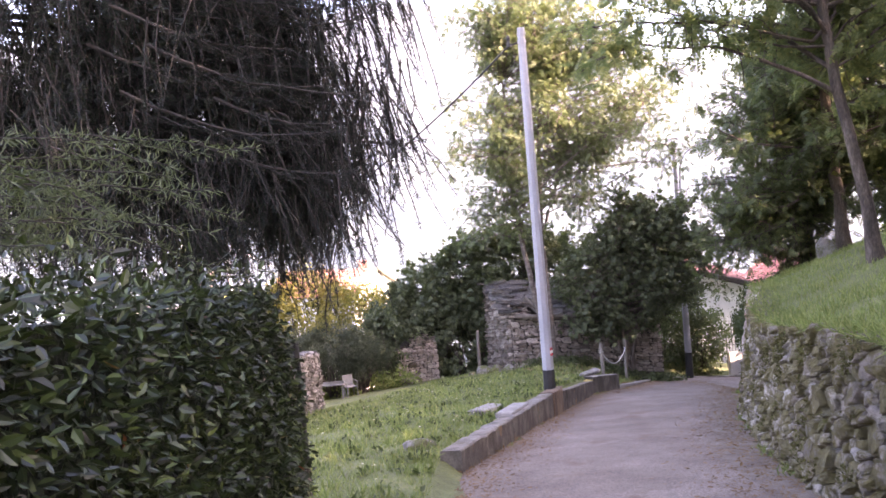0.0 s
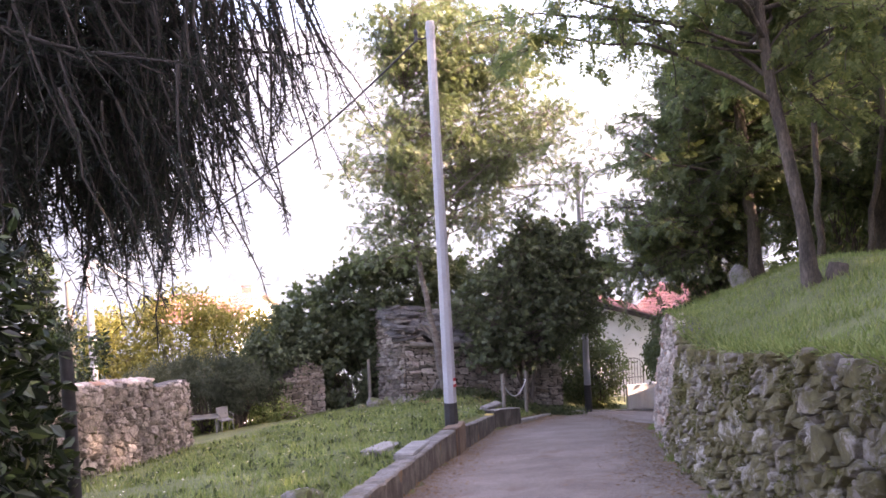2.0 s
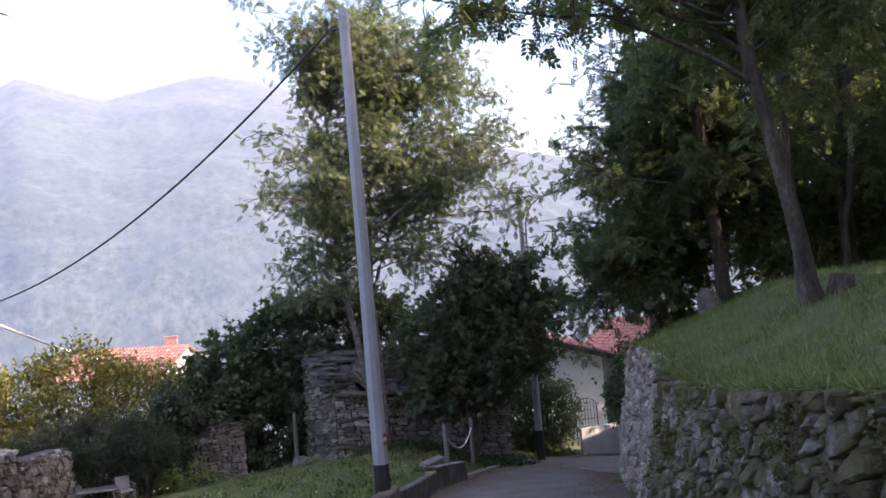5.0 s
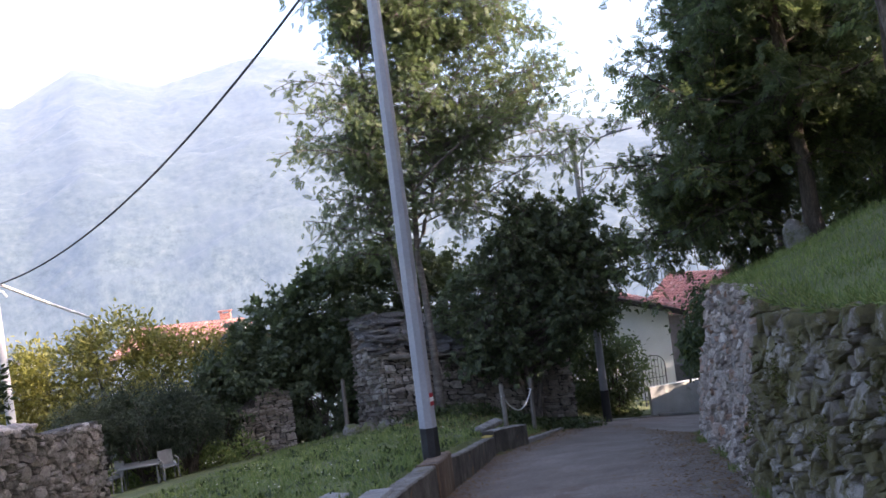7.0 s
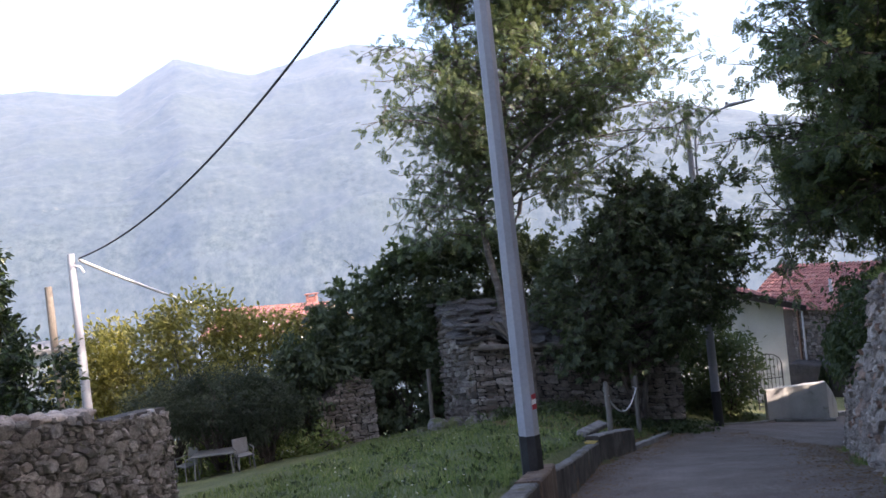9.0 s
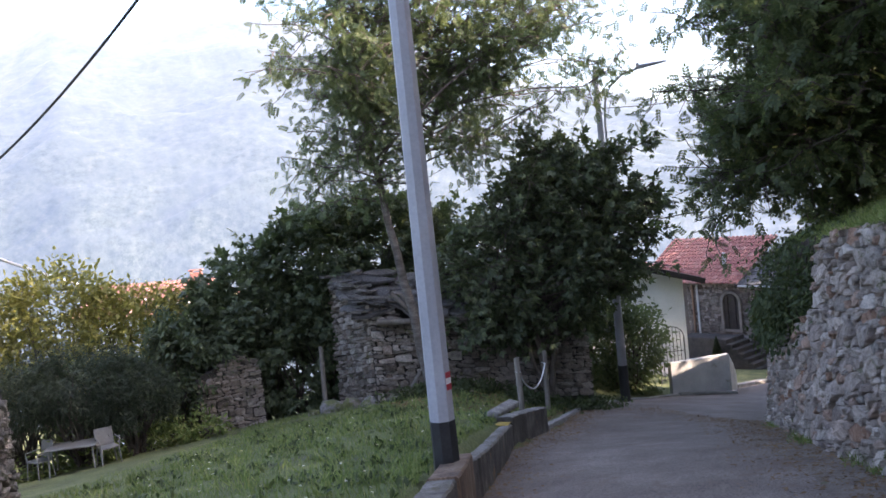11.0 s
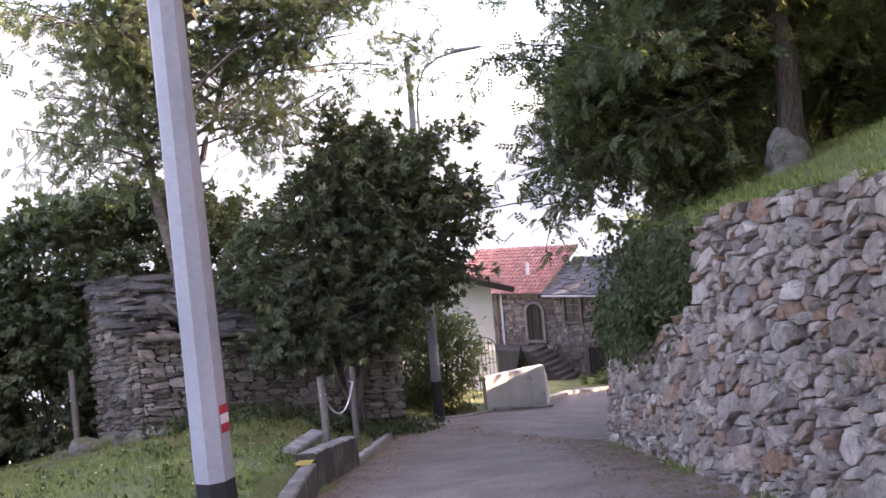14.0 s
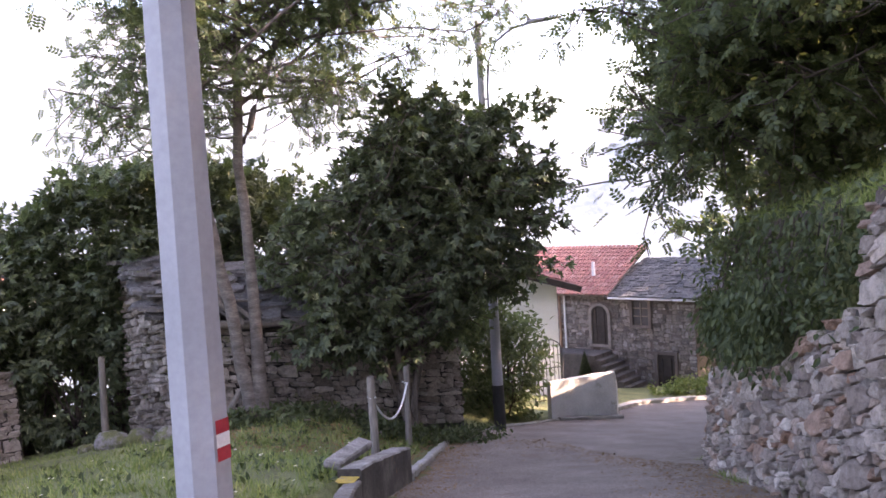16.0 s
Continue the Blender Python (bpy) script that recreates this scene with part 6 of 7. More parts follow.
def stone_house():
    P1, P2_ = np.array((18.3, 46.2)), np.array((21.6, 40.6))
    d = (P2_ - P1) / np.linalg.norm(P2_ - P1)
    nb = np.array((-d[1], d[0]))        # away from the lane
    L = float(np.linalg.norm(P2_ - P1))
    base, eave = -9.4, -4.75
    top = thing("stone_house", (*P1, base), "old rubble stone house with red tile and stone slab roof", "house")
    o = Vector(top.location)
    # the facade faces the lane: run the line the other way so that out points to it
    at, ln = line_place([tuple(P2_), tuple(P1)], lambda u: base, 0.0)
    test = np.array(at(1, 0, 1))[:2] - np.array(at(1, 0, 0))[:2]
    sgn = 1.0 if test @ nb < 0 else -1.0
    place = lambda u, v, w: at(u, v, sgn * w)
    core_v, f = [], []
    far_end = P1 - d * 2.2
    for (q, w) in ((far_end, 0), (P2_, 0), (P2_, 5), (far_end, 5)):
        p = q + nb * w
        core_v += [Vector((*p, base - 1)) - o, Vector((*p, eave)) - o]
    part_me("wall", mesh_py("wall", core_v, [(0, 2, 3, 1), (2, 4, 5, 3), (4, 6, 7, 5), (6, 0, 1, 7), (1, 3, 5, 7)], PINK_MORTAR), top)
    r = np.random.default_rng(77)
    pieces, fs, n = [], [], 0
    holes = ((4.19, 2.5, 0.78, 1.65), (2.29, 3.4, 0.7, 1.0), (1.26, 0.5, 0.75, 1.75))
    for poly in courses(ln, eave - base, 0.22, 0.125, 78):
        c = poly.mean(0)
        if any(abs(c[0] - hu) < hw / 2 + 0.1 and hv - 0.05 < c[1] < hv + hh + 0.1 for hu, hv, hw, hh in holes) or r.random() < 0.08:
            continue
        v, ff = stone_piece(poly, r, 0.012, 0.05, place)
        pieces.append(v - np.array(o))
        fs += [tuple(i + n for i in q) for q in ff]
        n += len(v)
    part_me("stonework", mesh_py("stonework", np.concatenate(pieces), fs, STONE_PINK), top, kind="stuff")
    dirx = d if np.cross(np.append(d, 0), np.append(nb, 0))[2] > 0 else -d
    for (hu, hv, hw, hh), arched, kind in zip(holes, (True, False, False), ("door", "window", "door")):
        q = at(hu, hv, 0)
        opening(top, (q[0], q[1], max(q[2], base + 0.2)), dirx, hw, hh, arched, PALE_RENDER if arched else PINK_MORTAR, kind)
    # roofs: red tiles on the far half, stone slabs on the near half
    e1, e2 = far_end - nb * 0.45 - d * 0.3, P2_ - nb * 0.45 + d * 0.3
    m = P1 - nb * 0.45 + d * 2.95
    k1, k2, km = e1 + nb * 3.4, e2 + nb * 3.4, m + nb * 3.4
    tiled_roof(top, (*e1, eave), (*m, eave), (*k1, eave + 1.83), (*(km + d * 0.25), eave + 1.83), 26, 13, TILE)
    slabs = []
    run = float(np.linalg.norm(e2 - m))
    for j in range(15):
        b = (j - 0.2) / 15
        s = 0.22 * b - r.uniform(0, 0.2)
        while s < run:
            w, h = r.uniform(0.22, 0.55), r.uniform(0.28, 0.42)
            p = m + d * s + nb * (3.1 * b + r.uniform(-0.05, 0.05))
            z = eave - 0.06 + 1.3 * b
            skew = r.uniform(-0.06, 0.06, 4)
            q = [p + nb * skew[0], p + d * w + nb * skew[1], p + d * (w + skew[2]) + nb * h, p + d * skew[3] + nb * h]
            tip = r.uniform(-0.015, 0.03)
            zz = [z + 0.05, z + 0.05 + tip, z + 0.05 + 0.12 + tip, z + 0.05 + 0.12]
            v = [np.array((*qq, z1 + r.uniform(-0.01, 0.025))) - np.array(o) for qq, z1 in zip(q, zz)]
            v += [x - [0, 0, 0.05] for x in v]
            slabs.append((np.array(v), [(0, 1, 2, 3), (7, 6, 5, 4), (0, 4, 5, 1), (1, 5, 6, 2), (2, 6, 7, 3), (3, 7, 4, 0)]))
            s += w * r.uniform(0.85, 1.0)
    v, f = joined(slabs)
    part_me("slab_roof", mesh_np("slab_roof", v, f, ROOF_SLAB), top, "grey stone slab roof", "stuff")
    tube_ob("gutter", [Vector(m.tolist() + [eave - 0.12]) - o, Vector((*e2, eave - 0.14)) - o], 0.05, CABLE_PALE, top, 6)
    pp = P1 - nb * 0.08 + d * 0.35
    tube_ob("downpipe", [Vector((*pp, base)) - o, Vector((*pp, eave - 0.1)) - o], 0.06, COPPER, top, 8)
    tube_ob("downpipe", [Vector((*(pp + d * 0.25), base)) - o, Vector((*(pp + d * 0.25), eave - 0.1)) - o], 0.05, CABLE_PALE, top, 8)
    v2 = m + nb * 1.2 - d * 1.3
    tube_ob("vent_pipe", [Vector((*v2, eave + 0.7)) - o, Vector((*v2, eave + 1.3)) - o], [0.09, 0.07], CABLE_PALE, top, 8)
    # steps that climb along the facade
    st = thing("stone_steps", (*(P1 - nb * 1.1 + d * 5.1), -9.3), "flight of worn stone steps along the house", "steps")
    ang = math.degrees(math.atan2(d[1], d[0]))
    for k in range(10):
        s = part("step", box(0.30, 1.5, 0.55 + 0.19 * k, 0.02, (0, 0, 0), jitter=0.015), STEP_STONE, st)
        s.location = tuple(Vector((*(-d * 0.25 * k), 0)))
        s.rotation_euler = (0, 0, radians(ang))
    q = P1 - nb * 0.6 + d * 1.45
    tagged(part("wall_terrace", box(2.6, 1.1, 2.45, 0.04, (0, 0, 0)), STEP_STONE), "small stone terrace beside the steps", "wall", kind="structure").matrix_world = pose(q[0], q[1], -9.6, 0, 0, ang)


STEP_STONE = surface("worn_steps", [(0.3, (0.045, 0.04, 0.036)), (0.6, (0.085, 0.075, 0.067)), (0.8, (0.14, 0.125, 0.112))], 3.0, 30, 0.92, 0.5, 0.8, 0.02)
COPPER = surface("brown_pipe", [(0.3, (0.16, 0.09, 0.06)), (0.7, (0.25, 0.15, 0.10))], 3, 40, 0.5, 0.2, 0.1, 0.002)
PINK_MORTAR = surface("pinkish_plaster", [(0.3, (0.085, 0.066, 0.055)), (0.6, (0.145, 0.118, 0.1)), (0.8, (0.21, 0.178, 0.155))], 1.2, 30, 0.95, 0.3, 0.5, 0.015)
STONE_PINK = stone("pinkish_rubble", [(0.07, 0.058, 0.05), (0.25, 0.215, 0.19), (0.13, 0.112, 0.1), (0.34, 0.305, 0.28), (0.17, 0.135, 0.115), (0.22, 0.195, 0.175)], 0.0, island=True)
PALE_RENDER = surface("pale_lime_render", [(0.3, (0.15, 0.128, 0.112)), (0.7, (0.25, 0.22, 0.195))], 3, 30, 0.92, 0.3, 0.4, 0.01)
white_house()
stone_house()
strip_wall("wall_parapet", [(10.45, 31.0), (12.2, 31.0)], [0.92, 1.15], 0.2, PARAPET, "plain pale concrete parapet beside the lane", 0.4)
strip_wall("wall_parapet_wing", [(12.22, 31.02), (12.9, 32.1), (13.5, 33.1)], [1.13, 0.85, 0.5], 0.2, PARAPET, "sloping end of the pale concrete parapet", 0.4)
strip_wall("wall_plinth", [(10.6, 30.84), (12.3, 30.84)], [0.08, 0.09], 0.155, CONCRETE, "low concrete plinth along the foot of the parapet", 0.3)
strip_wall("kerb_far", [(13.6, 33.25), (16.0, 35.8), (19.5, 37.2), (24, 38.5)], [0.13, 0.12, 0.12, 0.12], 0.3, CONCRETE_PALE, "pale concrete kerb on the far side of the lane", 0.3)
leafy_mass("weed_clump", (19.6, 38.6, gz(19.6, 38.6) - 0.05), [(0, 0, 0.25, 0.9, 0.5, 0.4), (1.2, 0.1, 0.2, 0.8, 0.5, 0.35), (-1.0, -0.2, 0.2, 0.7, 0.4, 0.3)], "leaf", 0.13, 2600, (BARK, GRASS_LEAF), "green weeds along the foot of the stone house", 29, category="weeds", core=0.4)
gate = thing("iron_gate", (11.55, 33.3, gz(11.55, 33.3)), "small dark wrought iron gate with an arched top", "gate")
for sx in (-0.42, 0.42):
    tube_ob("gate_post", [(sx, 0, 0), (sx, 0, 0.8), (sx, 0, 1.5)], 0.022, CABLE, gate, 6)
for k in range(6):
    sx = -0.3 + 0.12 * k
    tube_ob("bar", [(sx, 0, 0.15), (sx, 0, 0.8), (sx, 0, 1.5 + 0.3 * math.cos(sx * 3.4))], 0.011, CABLE, gate, 5)
for z in (0.2, 1.05):
    tube_ob("rail", [(-0.42, 0, z), (0, 0, z), (0.42, 0, z)], 0.014, CABLE, gate, 5)
tube_ob("arched_rail", [(0.42 * math.sin(a), 0, 1.48 + 0.34 * math.cos(a)) for a in np.linspace(-1.57, 1.57, 11)], 0.016, CABLE, gate, 6)
shed = prism_house("garden_house", [(-9.0, 31.4), (-8.9, 34.5), (-12.5, 34.6), (-12.6, 31.5)], -6.5, -1.75, "white plastered garden house half hidden by shrubs", PLASTER)
part("flat_roof", box(4.2, 3.8, 0.14, 0.02, Vector((-10.75, 33.0, -1.74)) - shed.location), CONCRETE, shed)


def far_house():
    top = thing("village_house", (-8, 65, -12), "white village house with a sunlit red tile roof", "house")
    o = Vector(top.location)
    # gable faces the lane side; the ridge runs away to the left
    A, Bq = np.array((-6.9, 59.5)), np.array((-4.4, 63.5))
    u = (Bq - A) / np.linalg.norm(Bq - A)
    w = np.array((-u[1], u[0]))
    wid = float(np.linalg.norm(Bq - A)) + 1.0
    dep_ = 9.0
    base, ev, rg = -13.0, -4.5, -2.95
    q = [A, A + u * wid, A + u * wid + w * dep_, A + w * dep_]
    v = [Vector((*p, base)) - o for p in q] + [Vector((*p, ev)) - o for p in q]
    m0, m1 = A + u * wid / 2, A + u * wid / 2 + w * dep_
    v += [Vector((*m0, rg)) - o, Vector((*m1, rg)) - o]
    part_me("wall", mesh_py("wall", v, [(0, 1, 5, 8, 4), (1, 2, 6, 5), (2, 3, 7, 9, 6), (3, 0, 4, 7)], PLASTER), top)
    tiled_roof(top, (*(A - u * 0.3 - w * 0.4 + w * dep_), ev - 0.1), (*(A - u * 0.3 - w * 0.4), ev - 0.1), (*(m1 + w * 0.2), rg + 0.08), (*(m0 - w * 0.4), rg + 0.08), 30, 10, TILE)
    tiled_roof(top, (*(A + u * (wid + 0.3) - w * 0.4), ev - 0.1), (*(A + u * (wid + 0.3) + w * dep_), ev - 0.1), (*(m0 - w * 0.4), rg + 0.08), (*(m1 + w * 0.2), rg + 0.08), 30, 10, TILE)
    ch = m0 + w * 1.5 + u * 0.6
    chimney(top, (ch[0], ch[1], rg - 0.5), 0.7, 1.0, TILE)


far_house()


# White plastic greyed down, with the shade under the conifer in its colour.
GREY_PLASTIC = surface("shaded_white_plastic", [(0.3, (0.13, 0.13, 0.125)), (0.7, (0.2, 0.2, 0.19))], 5, 40, 0.6, 0.15, 0.1, 0.002)


# ---- small things by the houses and in the garden ----
def garden_chair(at, turn):
    top = thing("garden_chair", at, "white plastic garden chair, greyed for the shade under the conifer", "chair", "garden chairs")
    part("seat", box(0.44, 0.42, 0.04, 0.012, (0, 0, 0.42)), GREY_PLASTIC, top)
    part("backrest", box(0.44, 0.035, 0.42, 0.012, (0, 0.2, 0.46), rot=(-8, 0, 0)), GREY_PLASTIC, top)
    for sx in (-1, 1):
        for sy in (-1, 1):
            tube_ob("leg", [(sx * 0.2, sy * 0.19, 0.43), (sx * 0.23, sy * 0.22, 0)], [0.02, 0.016], GREY_PLASTIC, top, 6)
        tube_ob("armrest", [(sx * 0.22, -0.18, 0.43), (sx * 0.24, -0.2, 0.64), (sx * 0.24, 0.18, 0.66)], 0.018, GREY_PLASTIC, top, 6)
    top.rotation_euler = (0, 0, radians(turn))
    top.scale = (0.8, 0.8, 0.8)


for x, y, a in ((-3.4, 26.2, 30), (-4.7, 26.3, -40)):
    garden_chair((x, y, gz(x, y)), a)
tb = thing("garden_table", (-4.05, 26.3, gz(-4.05, 26.3)), "low white garden table", "table")
part("tabletop", box(0.95, 0.6, 0.04, 0.015, (0, 0, 0.5)), GREY_PLASTIC, tb)
for sx in (-1, 1):
    for sy in (-1, 1):
        tube_ob("leg", [(sx * 0.4, sy * 0.24, 0.5), (sx * 0.42, sy * 0.26, 0)], 0.02, GREY_PLASTIC, tb, 6)
pot = thing("potted_cypress", (17.9, 42.9, gz(17.9, 42.9) - 0.02), "small dark pointed cypress in a pot by the steps", "plant")
pot.scale = [max(0.6, (-6.85 - gz(17.9, 42.9)) / 1.65)] * 3
r_ = np.random.default_rng(91)
h_ = r_.random(1500)
a_ = r_.random(1500) * 2 * np.pi
p_ = np.stack([0.3 * (1 - h_) * np.cos(a_), 0.3 * (1 - h_) * np.sin(a_), 0.35 + 1.25 * h_], -1)
v_, f_ = leaf_cloud(p_, p_ * [1, 1, 0] + [0, 0, 0.4], np.full(1500, 0.12), "leaf", r_)
part_me("foliage", mesh_np("foliage", v_, f_, PINE_LEAF), pot)
tube_ob("flower_pot", [(0, 0, 0), (0, 0, 0.2), (0, 0, 0.38)], [0.16, 0.2, 0.22], TILE, pot, 10)
stump = thing("tree_stump", (7.35, 13.2, gz(7.35, 13.2) - 0.05), "small dark rotten tree stump on the bank", "stump")
tube_ob("stump_wood", [(0, 0, 0), (0, 0, 0.12), (0.02, 0, 0.24), (0.02, 0, 0.25)], [0.2, 0.16, 0.14, 0.02], BARK, stump, 10)
boulder("boulder", (4.9, 7.6, gz(4.9, 7.6) - 0.03), (0.24, 0.2, 0.2), 73, ROCK, "small pale rock on the grassy bank")


# ---- mountains ----
def mountains():
    m, t, n, b = material("mountain_haze_glow", 1.0)
    pos = n.new("ShaderNodeNewGeometry").outputs["Position"]
    sep = n.new("ShaderNodeSeparateXYZ")
    t.links.new(pos, sep.inputs[0])
    turn = n.new("ShaderNodeMath")
    turn.operation = "ARCTAN2"
    t.links.new(sep.outputs[0], turn.inputs[0])
    t.links.new(sep.outputs[1], turn.inputs[1])
    across = n.new("ShaderNodeMath")
    across.operation = "MULTIPLY"
    across.inputs[1].default_value = 1500
    t.links.new(turn.outputs[0], across.inputs[0])
    slope = n.new("ShaderNodeCombineXYZ")
    t.links.new(across.outputs[0], slope.inputs[0])
    t.links.new(sep.outputs[2], slope.inputs[1])

    def cover(scale, detail, rough, stretch, distortion=0.0):
        """Noise over the face of the slope, along it and up it."""
        k = n.new("ShaderNodeTexNoise")
        k.inputs["Scale"].default_value, k.inputs["Detail"].default_value = scale, detail
        k.inputs["Roughness"].default_value, k.inputs["Distortion"].default_value = rough, distortion
        mp = n.new("ShaderNodeMapping")
        mp.inputs["Scale"].default_value = stretch
        t.links.new(slope.outputs[0], mp.inputs[0])
        t.links.new(mp.outputs[0], k.inputs[0])
        return k.outputs["Fac"]
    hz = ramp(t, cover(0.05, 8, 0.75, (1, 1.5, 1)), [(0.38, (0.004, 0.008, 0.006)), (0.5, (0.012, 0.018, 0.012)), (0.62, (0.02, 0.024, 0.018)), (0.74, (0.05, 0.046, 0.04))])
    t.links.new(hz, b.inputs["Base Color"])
    # Valley haze painted as bluish emission, paler and stronger with height.
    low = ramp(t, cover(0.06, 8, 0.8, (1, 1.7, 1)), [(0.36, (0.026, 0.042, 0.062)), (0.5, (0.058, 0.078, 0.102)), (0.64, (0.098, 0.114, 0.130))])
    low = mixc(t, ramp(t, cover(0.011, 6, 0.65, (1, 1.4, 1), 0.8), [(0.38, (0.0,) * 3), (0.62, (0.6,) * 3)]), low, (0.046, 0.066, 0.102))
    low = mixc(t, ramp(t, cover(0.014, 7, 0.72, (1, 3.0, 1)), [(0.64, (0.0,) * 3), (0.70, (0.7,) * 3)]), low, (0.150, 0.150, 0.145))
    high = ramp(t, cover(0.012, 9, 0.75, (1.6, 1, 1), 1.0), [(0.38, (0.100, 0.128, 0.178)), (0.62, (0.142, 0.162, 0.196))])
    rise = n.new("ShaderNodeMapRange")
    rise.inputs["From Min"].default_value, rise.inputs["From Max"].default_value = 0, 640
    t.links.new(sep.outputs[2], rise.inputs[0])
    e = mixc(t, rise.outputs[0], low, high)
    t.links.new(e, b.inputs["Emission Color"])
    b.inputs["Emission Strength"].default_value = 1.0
    az = np.radians(np.linspace(-75, 80, 420))
    rows = 110
    sky_az = [-75, -50, -30, -25.2, -23.3, -18.4, -14.6, -9.7, -3, 0, 5, 12, 20.5, 25.2, 29, 35, 50, 80]
    sky_el = [11, 11.5, 11.6, 11.75, 12.1, 11.45, 13.8, 12.6, 13.8, 13.4, 12.2, 9.6, 6.9, 5.6, 5.0, 6.5, 9, 11]
    peak = np.interp(np.degrees(az), sky_az, sky_el)
    v = []
    for i in range(rows):
        k = i / (rows - 1)
        dist = 380 + 2220 * k
        for j, a in enumerate(az):
            h = math.tan(radians(peak[j])) * 2600 * (k ** 1.25)
            p = Vector((math.sin(a) * dist, math.cos(a) * dist, 0))
            rg = noise.ridged_multi_fractal(p * 0.0021 + Vector((3, 1, 0.3)), 0.95, 2.1, 5, 1.0, 2.0) - 1.0
            v.append((p.x, p.y, -125 + h + 125 * k + rg * 70 * k * (1.12 - k) * 2.2))
    w = len(az)
    i, j = np.meshgrid(np.arange(rows - 1), np.arange(w - 1), indexing="ij")
    f = np.stack([i * w + j, i * w + j + 1, (i + 1) * w + j + 1, (i + 1) * w + j], -1).reshape(-1, 4)
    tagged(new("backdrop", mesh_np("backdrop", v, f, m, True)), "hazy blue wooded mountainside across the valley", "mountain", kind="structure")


mountains()


# ---- grass and litter ----
MOSS_LEAF = leaf_mat("moss_tuft", [(0, (0.06, 0.055, 0.02)), (0.6, (0.105, 0.10, 0.032)), (1, (0.17, 0.155, 0.055))], 0.85, 0.15)
PETAL = leaf_mat("petal", [(0, (0.6, 0.6, 0.5)), (0.6, (0.65, 0.62, 0.5)), (1, (0.6, 0.5, 0.1))], 0.7, 0.2)


def build_grass():
    r = np.random.default_rng(61)

    def blades(name, x, y, size, mat, label):
        z = ground_z(x, y)
        p = np.stack([x, y, z - 0.01], -1)
        d = r.normal(0, 0.4, p.shape) + [0, 0, 1.0]
        v, f = leaf_cloud(p, d, size, "blade", r, 0.9)
        tagged(new(name, mesh_np(name, v, f, mat)), label, "grass", kind="stuff")
    n = 75000
    y = 5.0 + 24 * r.random(n) ** 1.2
    x = np.interp(y, LEFT_Y, LEFT_X) - 0.05 - 7.5 * r.random(n) ** 1.5
    keep = (side(LEFT, x, y) > 0.28)
    x, y = x[keep], y[keep]
    tall = np.array([0.5 + 0.5 * noise.noise((a * 0.8, b * 0.8, 4)) for a, b in zip(x, y)])
    blades("grass_field", x, y, 0.045 + 0.11 * tall * r.random(len(x)), GRASS_LEAF, "short meadow grass beside the lane")
    n = 50000
    y = 2.0 + 21 * r.random(n)
    x = np.interp(y, RIGHT_Y, RIGHT_X) + 0.42 + 7.0 * r.random(n) ** 1.5
    tall = np.array([0.5 + 0.6 * noise.noise((a * 1.1, b * 1.1, 7)) for a, b in zip(x, y)])
    blades("grass_bank", x, y, 0.045 + 0.17 * tall * r.random(n), GRASS_LEAF, "grass on the bank above the stone wall")
    n = 7500
    y = 3.0 + 15 * r.random(n) ** 1.5
    hh = wall_top(y) - road_z(np.interp(y, RIGHT_Y, RIGHT_X), y)
    x = np.interp(y, RIGHT_Y, RIGHT_X) + 0.13 * hh - 0.02 + 0.45 * r.random(n) ** 1.3
    p = np.stack([x, y, wall_top(y) - 0.04 + 0.02 * r.random(n)], -1)
    v, f = leaf_cloud(p, r.normal(0, 0.5, p.shape) + [-0.5, -0.1, 0.6], 0.05 + 0.12 * r.random(n), "blade", r, 0.9)
    tagged(new("grass_fringe", mesh_np("grass_fringe", v, f, GRASS_LEAF)), "grass hanging over the crest of the stone wall", "grass", kind="stuff")
    # taller tufts, broad weeds and small flowers in the field
    c = 1100
    cy = 6.0 + 21 * r.random(c)
    cx = np.interp(cy, LEFT_Y, LEFT_X) - 0.3 - 6.5 * r.random(c) ** 1.4
    k = np.repeat(np.arange(c), 16)
    x, y = cx[k] + r.normal(0, 0.07, len(k)), cy[k] + r.normal(0, 0.07, len(k))
    ok = side(LEFT, x, y) > 0.3
    blades("grass_tufts", x[ok], y[ok], 0.07 + 0.12 * r.random(int(ok.sum())), GRASS_LEAF, "taller tufts of meadow grass")
    k = np.repeat(np.arange(0, c, 2), 9)
    x, y = cx[k] + r.normal(0.1, 0.09, len(k)), cy[k] + r.normal(0, 0.09, len(k))
    ok = side(LEFT, x, y) > 0.3
    x, y = x[ok], y[ok]
    p = np.stack([x, y, ground_z(x, y) + 0.03], -1)
    v, f = leaf_cloud(p, r.normal(0, 0.8, p.shape) + [0, 0, 0.25], 0.05 + 0.07 * r.random(len(x)), "leaf", r, 0.4)
    tagged(new("meadow_weeds", mesh_np("meadow_weeds", v, f, IVY_LEAF)), "broad-leaved weeds scattered through the grass", "weeds", kind="stuff")
    n = 170
    y = 8 + 17 * r.random(n)
    x = np.interp(y, LEFT_Y, LEFT_X) - 0.4 - 5.0 * r.random(n)
    p = np.stack([x, y, ground_z(x, y) + 0.1 + 0.08 * r.random(n)], -1)
    v, f = leaf_cloud(p, r.normal(0, 1, p.shape) * [1, 1, 0.2], np.full(n, 0.03), "palm", r, 0.2)
    tagged(new("meadow_flowers", mesh_np("meadow_flowers", v, f, PETAL)), "tiny pale flowers in the meadow grass", "flowers", kind="stuff")
    # moss and small weeds rooted in the joints of the old wall
    n = 26000
    y = 4.5 + 9.2 * r.random(n)
    bx = np.interp(y, RIGHT_Y, RIGHT_X)
    hh = wall_top(y) - road_z(bx, y)
    fr = r.random(n) ** 0.8
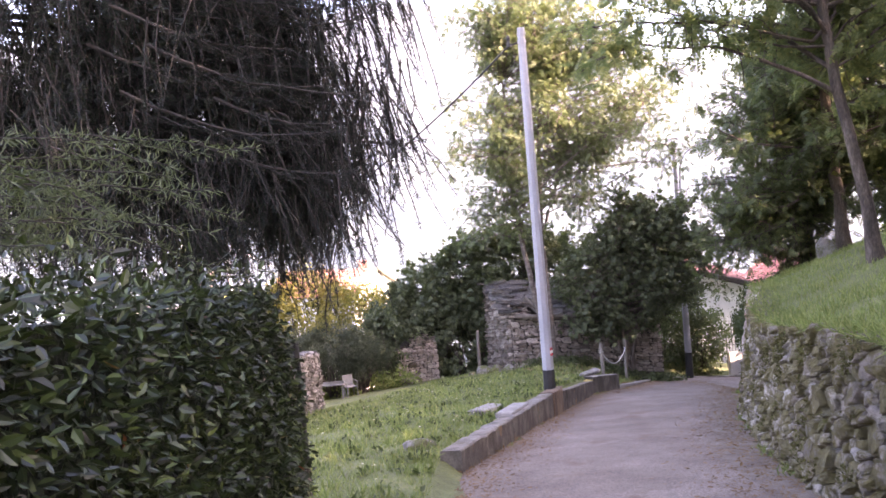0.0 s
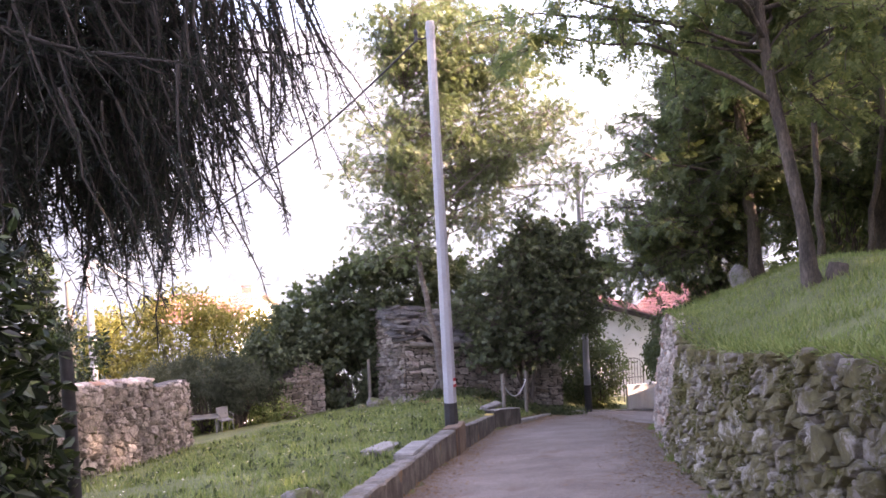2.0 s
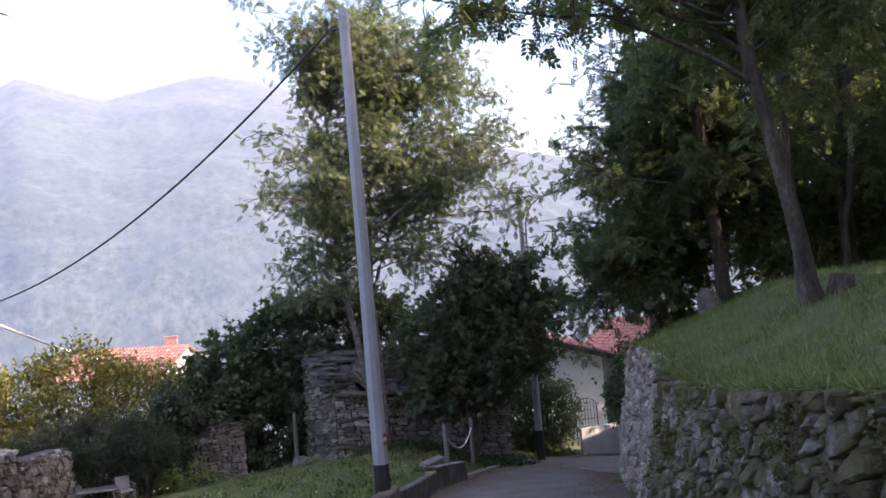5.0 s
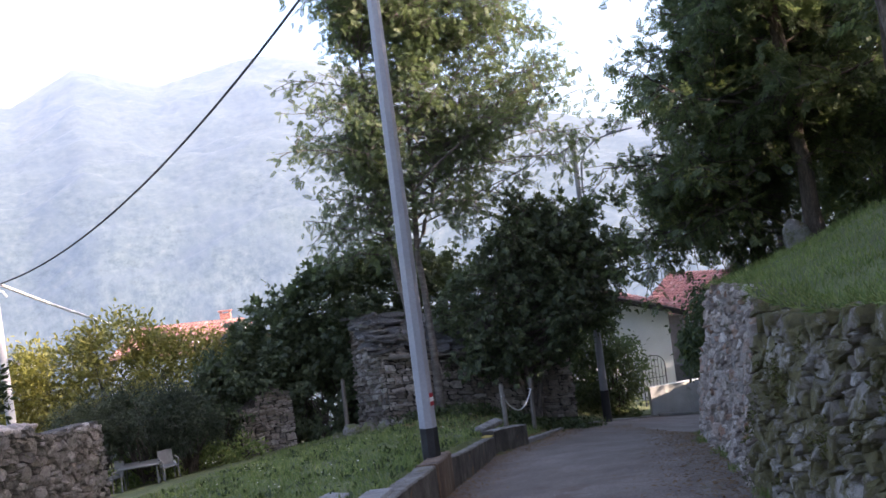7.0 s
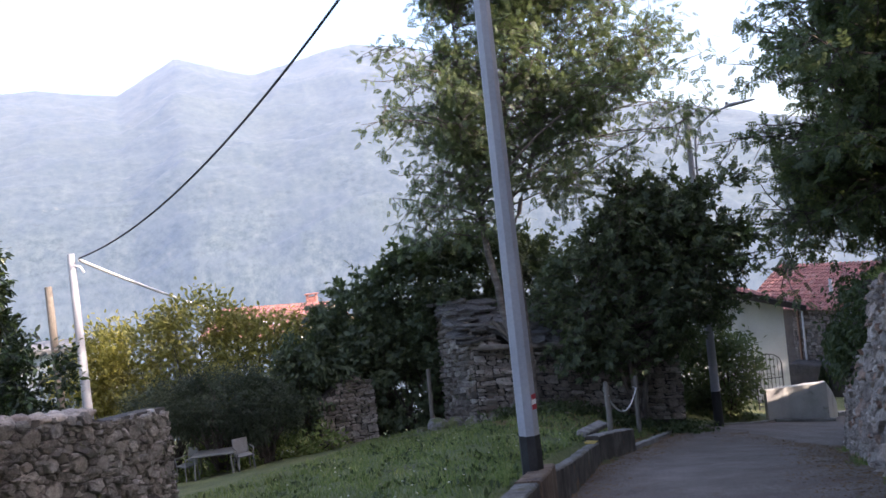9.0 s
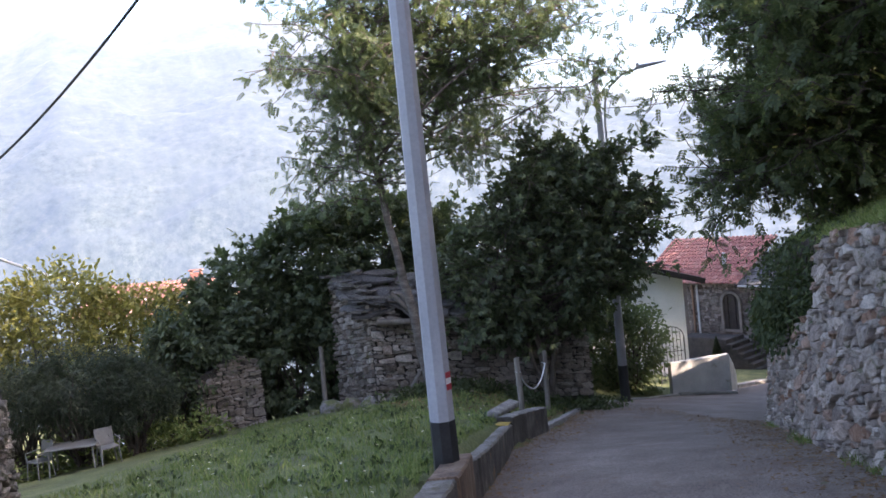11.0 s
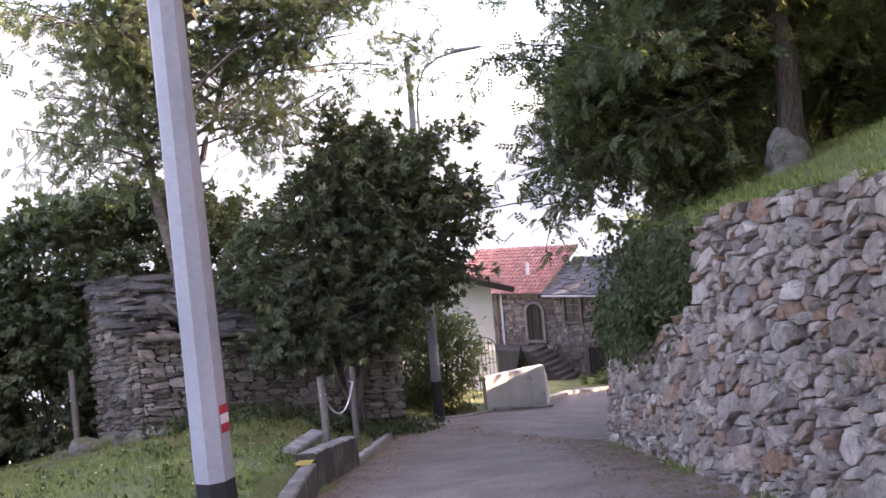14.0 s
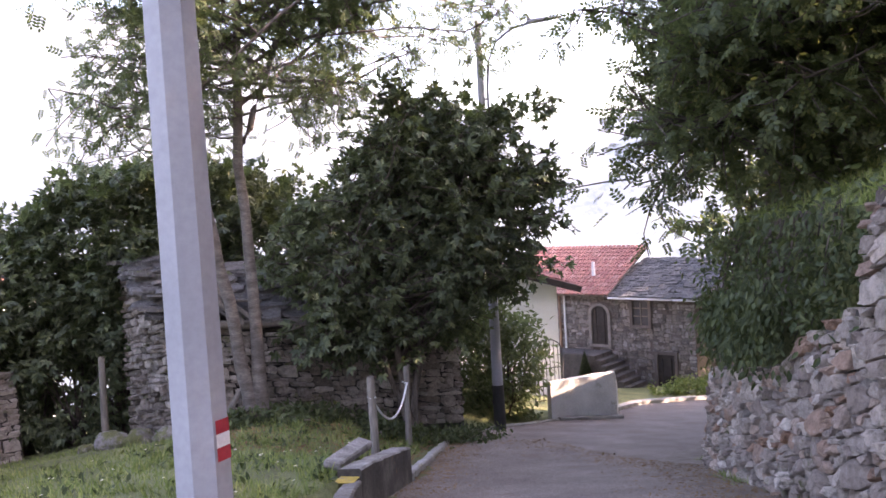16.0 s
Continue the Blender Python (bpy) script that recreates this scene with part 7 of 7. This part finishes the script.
    k = np.array([noise.noise((a * 1.5, b * 2.2, 3)) + 0.5 * noise.noise((a * 6, b * 7, 8)) for a, b in zip(y, fr * hh)]) > 0.3
    y, bx, hh, fr = y[k], bx[k], hh[k], fr[k]
    p = np.stack([bx + 0.13 * hh * fr - 0.06 - 0.05 * r.random(len(y)), y, road_z(bx, y) + hh * fr], -1)
    v, f = leaf_cloud(p, r.normal(0, 0.7, p.shape) + [-0.6, -0.2, 0.1], 0.015 + 0.035 * r.random(len(p)), "leaf", r, 0.6)
    tagged(new("wall_moss", mesh_np("wall_moss", v, f, MOSS_LEAF)), "olive moss and tiny weeds in the wall joints", "moss", kind="stuff")
    n = 3500
    y = 5 + 17 * r.random(n)
    x = np.interp(y, RIGHT_Y, RIGHT_X) - 0.02 - np.abs(r.normal(0, 0.07, n))
    k = np.array([noise.noise((0, b * 0.9, 9)) for b in y]) > 0.05
    p = np.stack([x[k], y[k], road_z(x[k], y[k])], -1)
    v, f = leaf_cloud(p, r.normal(0, 0.5, p.shape) + [0, 0, 1.0], 0.06 + 0.08 * r.random(len(p)), "blade", r, 0.9)
    tagged(new("grass_verge", mesh_np("grass_verge", v, f, GRASS_LEAF)), "tufts of grass along the foot of the wall", "grass", kind="stuff")
    n = 9000
    u = r.random(n)
    x, y = 2.3 + 5.3 * u + r.normal(0, 0.2, n), 26.9 + 1.2 * u + r.normal(0, 0.35, n) - 0.7 * np.sin(u * 3.1)
    k = np.array([noise.noise((a * 1.2, b * 1.2, 2)) for a, b in zip(x, y)]) > -0.15
    x, y = x[k], y[k]
    p = np.stack([x, y, ground_z(x, y) + 0.25 * r.random(len(x)) ** 2], -1)
    v, f = leaf_cloud(p, r.normal(0, 0.7, p.shape) + [0, 0, 0.3], 0.05 + 0.08 * r.random(len(x)), "leaf", r, 0.5)
    tagged(new("weeds", mesh_np("weeds", v, f, IVY_LEAF)), "low weeds and ivy at the foot of the ruin", "weeds", kind="stuff")
    n = 5000
    x, y = 2.2 + 5.5 * r.random(n), 24.0 + 3.8 * r.random(n)
    k = side(LEFT, x, y) > 0.2
    x, y = x[k], y[k]
    p = np.stack([x, y, ground_z(x, y) + 0.02], -1)
    v, f = leaf_cloud(p, r.normal(0, 1, p.shape) * [1, 1, 0.15], 0.03 + 0.05 * r.random(len(x)), "leaf", r, 0.2)
    tagged(new("fallen_leaves", mesh_np("fallen_leaves", v, f, DEAD_LEAF)), "fallen brown leaves on the grass before the ruin", "leaves", kind="stuff")
    # litter along the edges of the lane
    n = 16000
    y = 4 + 23 * r.random(n)
    right = r.random(n) < 0.6
    xr = np.interp(y, RIGHT_Y, RIGHT_X) - np.abs(r.normal(0, 0.5, n))
    xl = np.interp(y, LEFT_Y, LEFT_X) + np.abs(r.normal(0, 0.4, n))
    x = np.where(right, xr, xl)
    p = np.stack([x, y, road_z(x, y) + 0.03], -1)
    v, f = leaf_cloud(p, r.normal(0, 1, p.shape) * [1, 1, 0.1], 0.014 + 0.055 * r.random(n) ** 2.5, "leaf", r, 0.15)
    tagged(new("leaf_litter", mesh_np("leaf_litter", v, f, DEAD_LEAF)), "dry brown leaves along the lane edges", "leaves", kind="stuff")


build_grass()
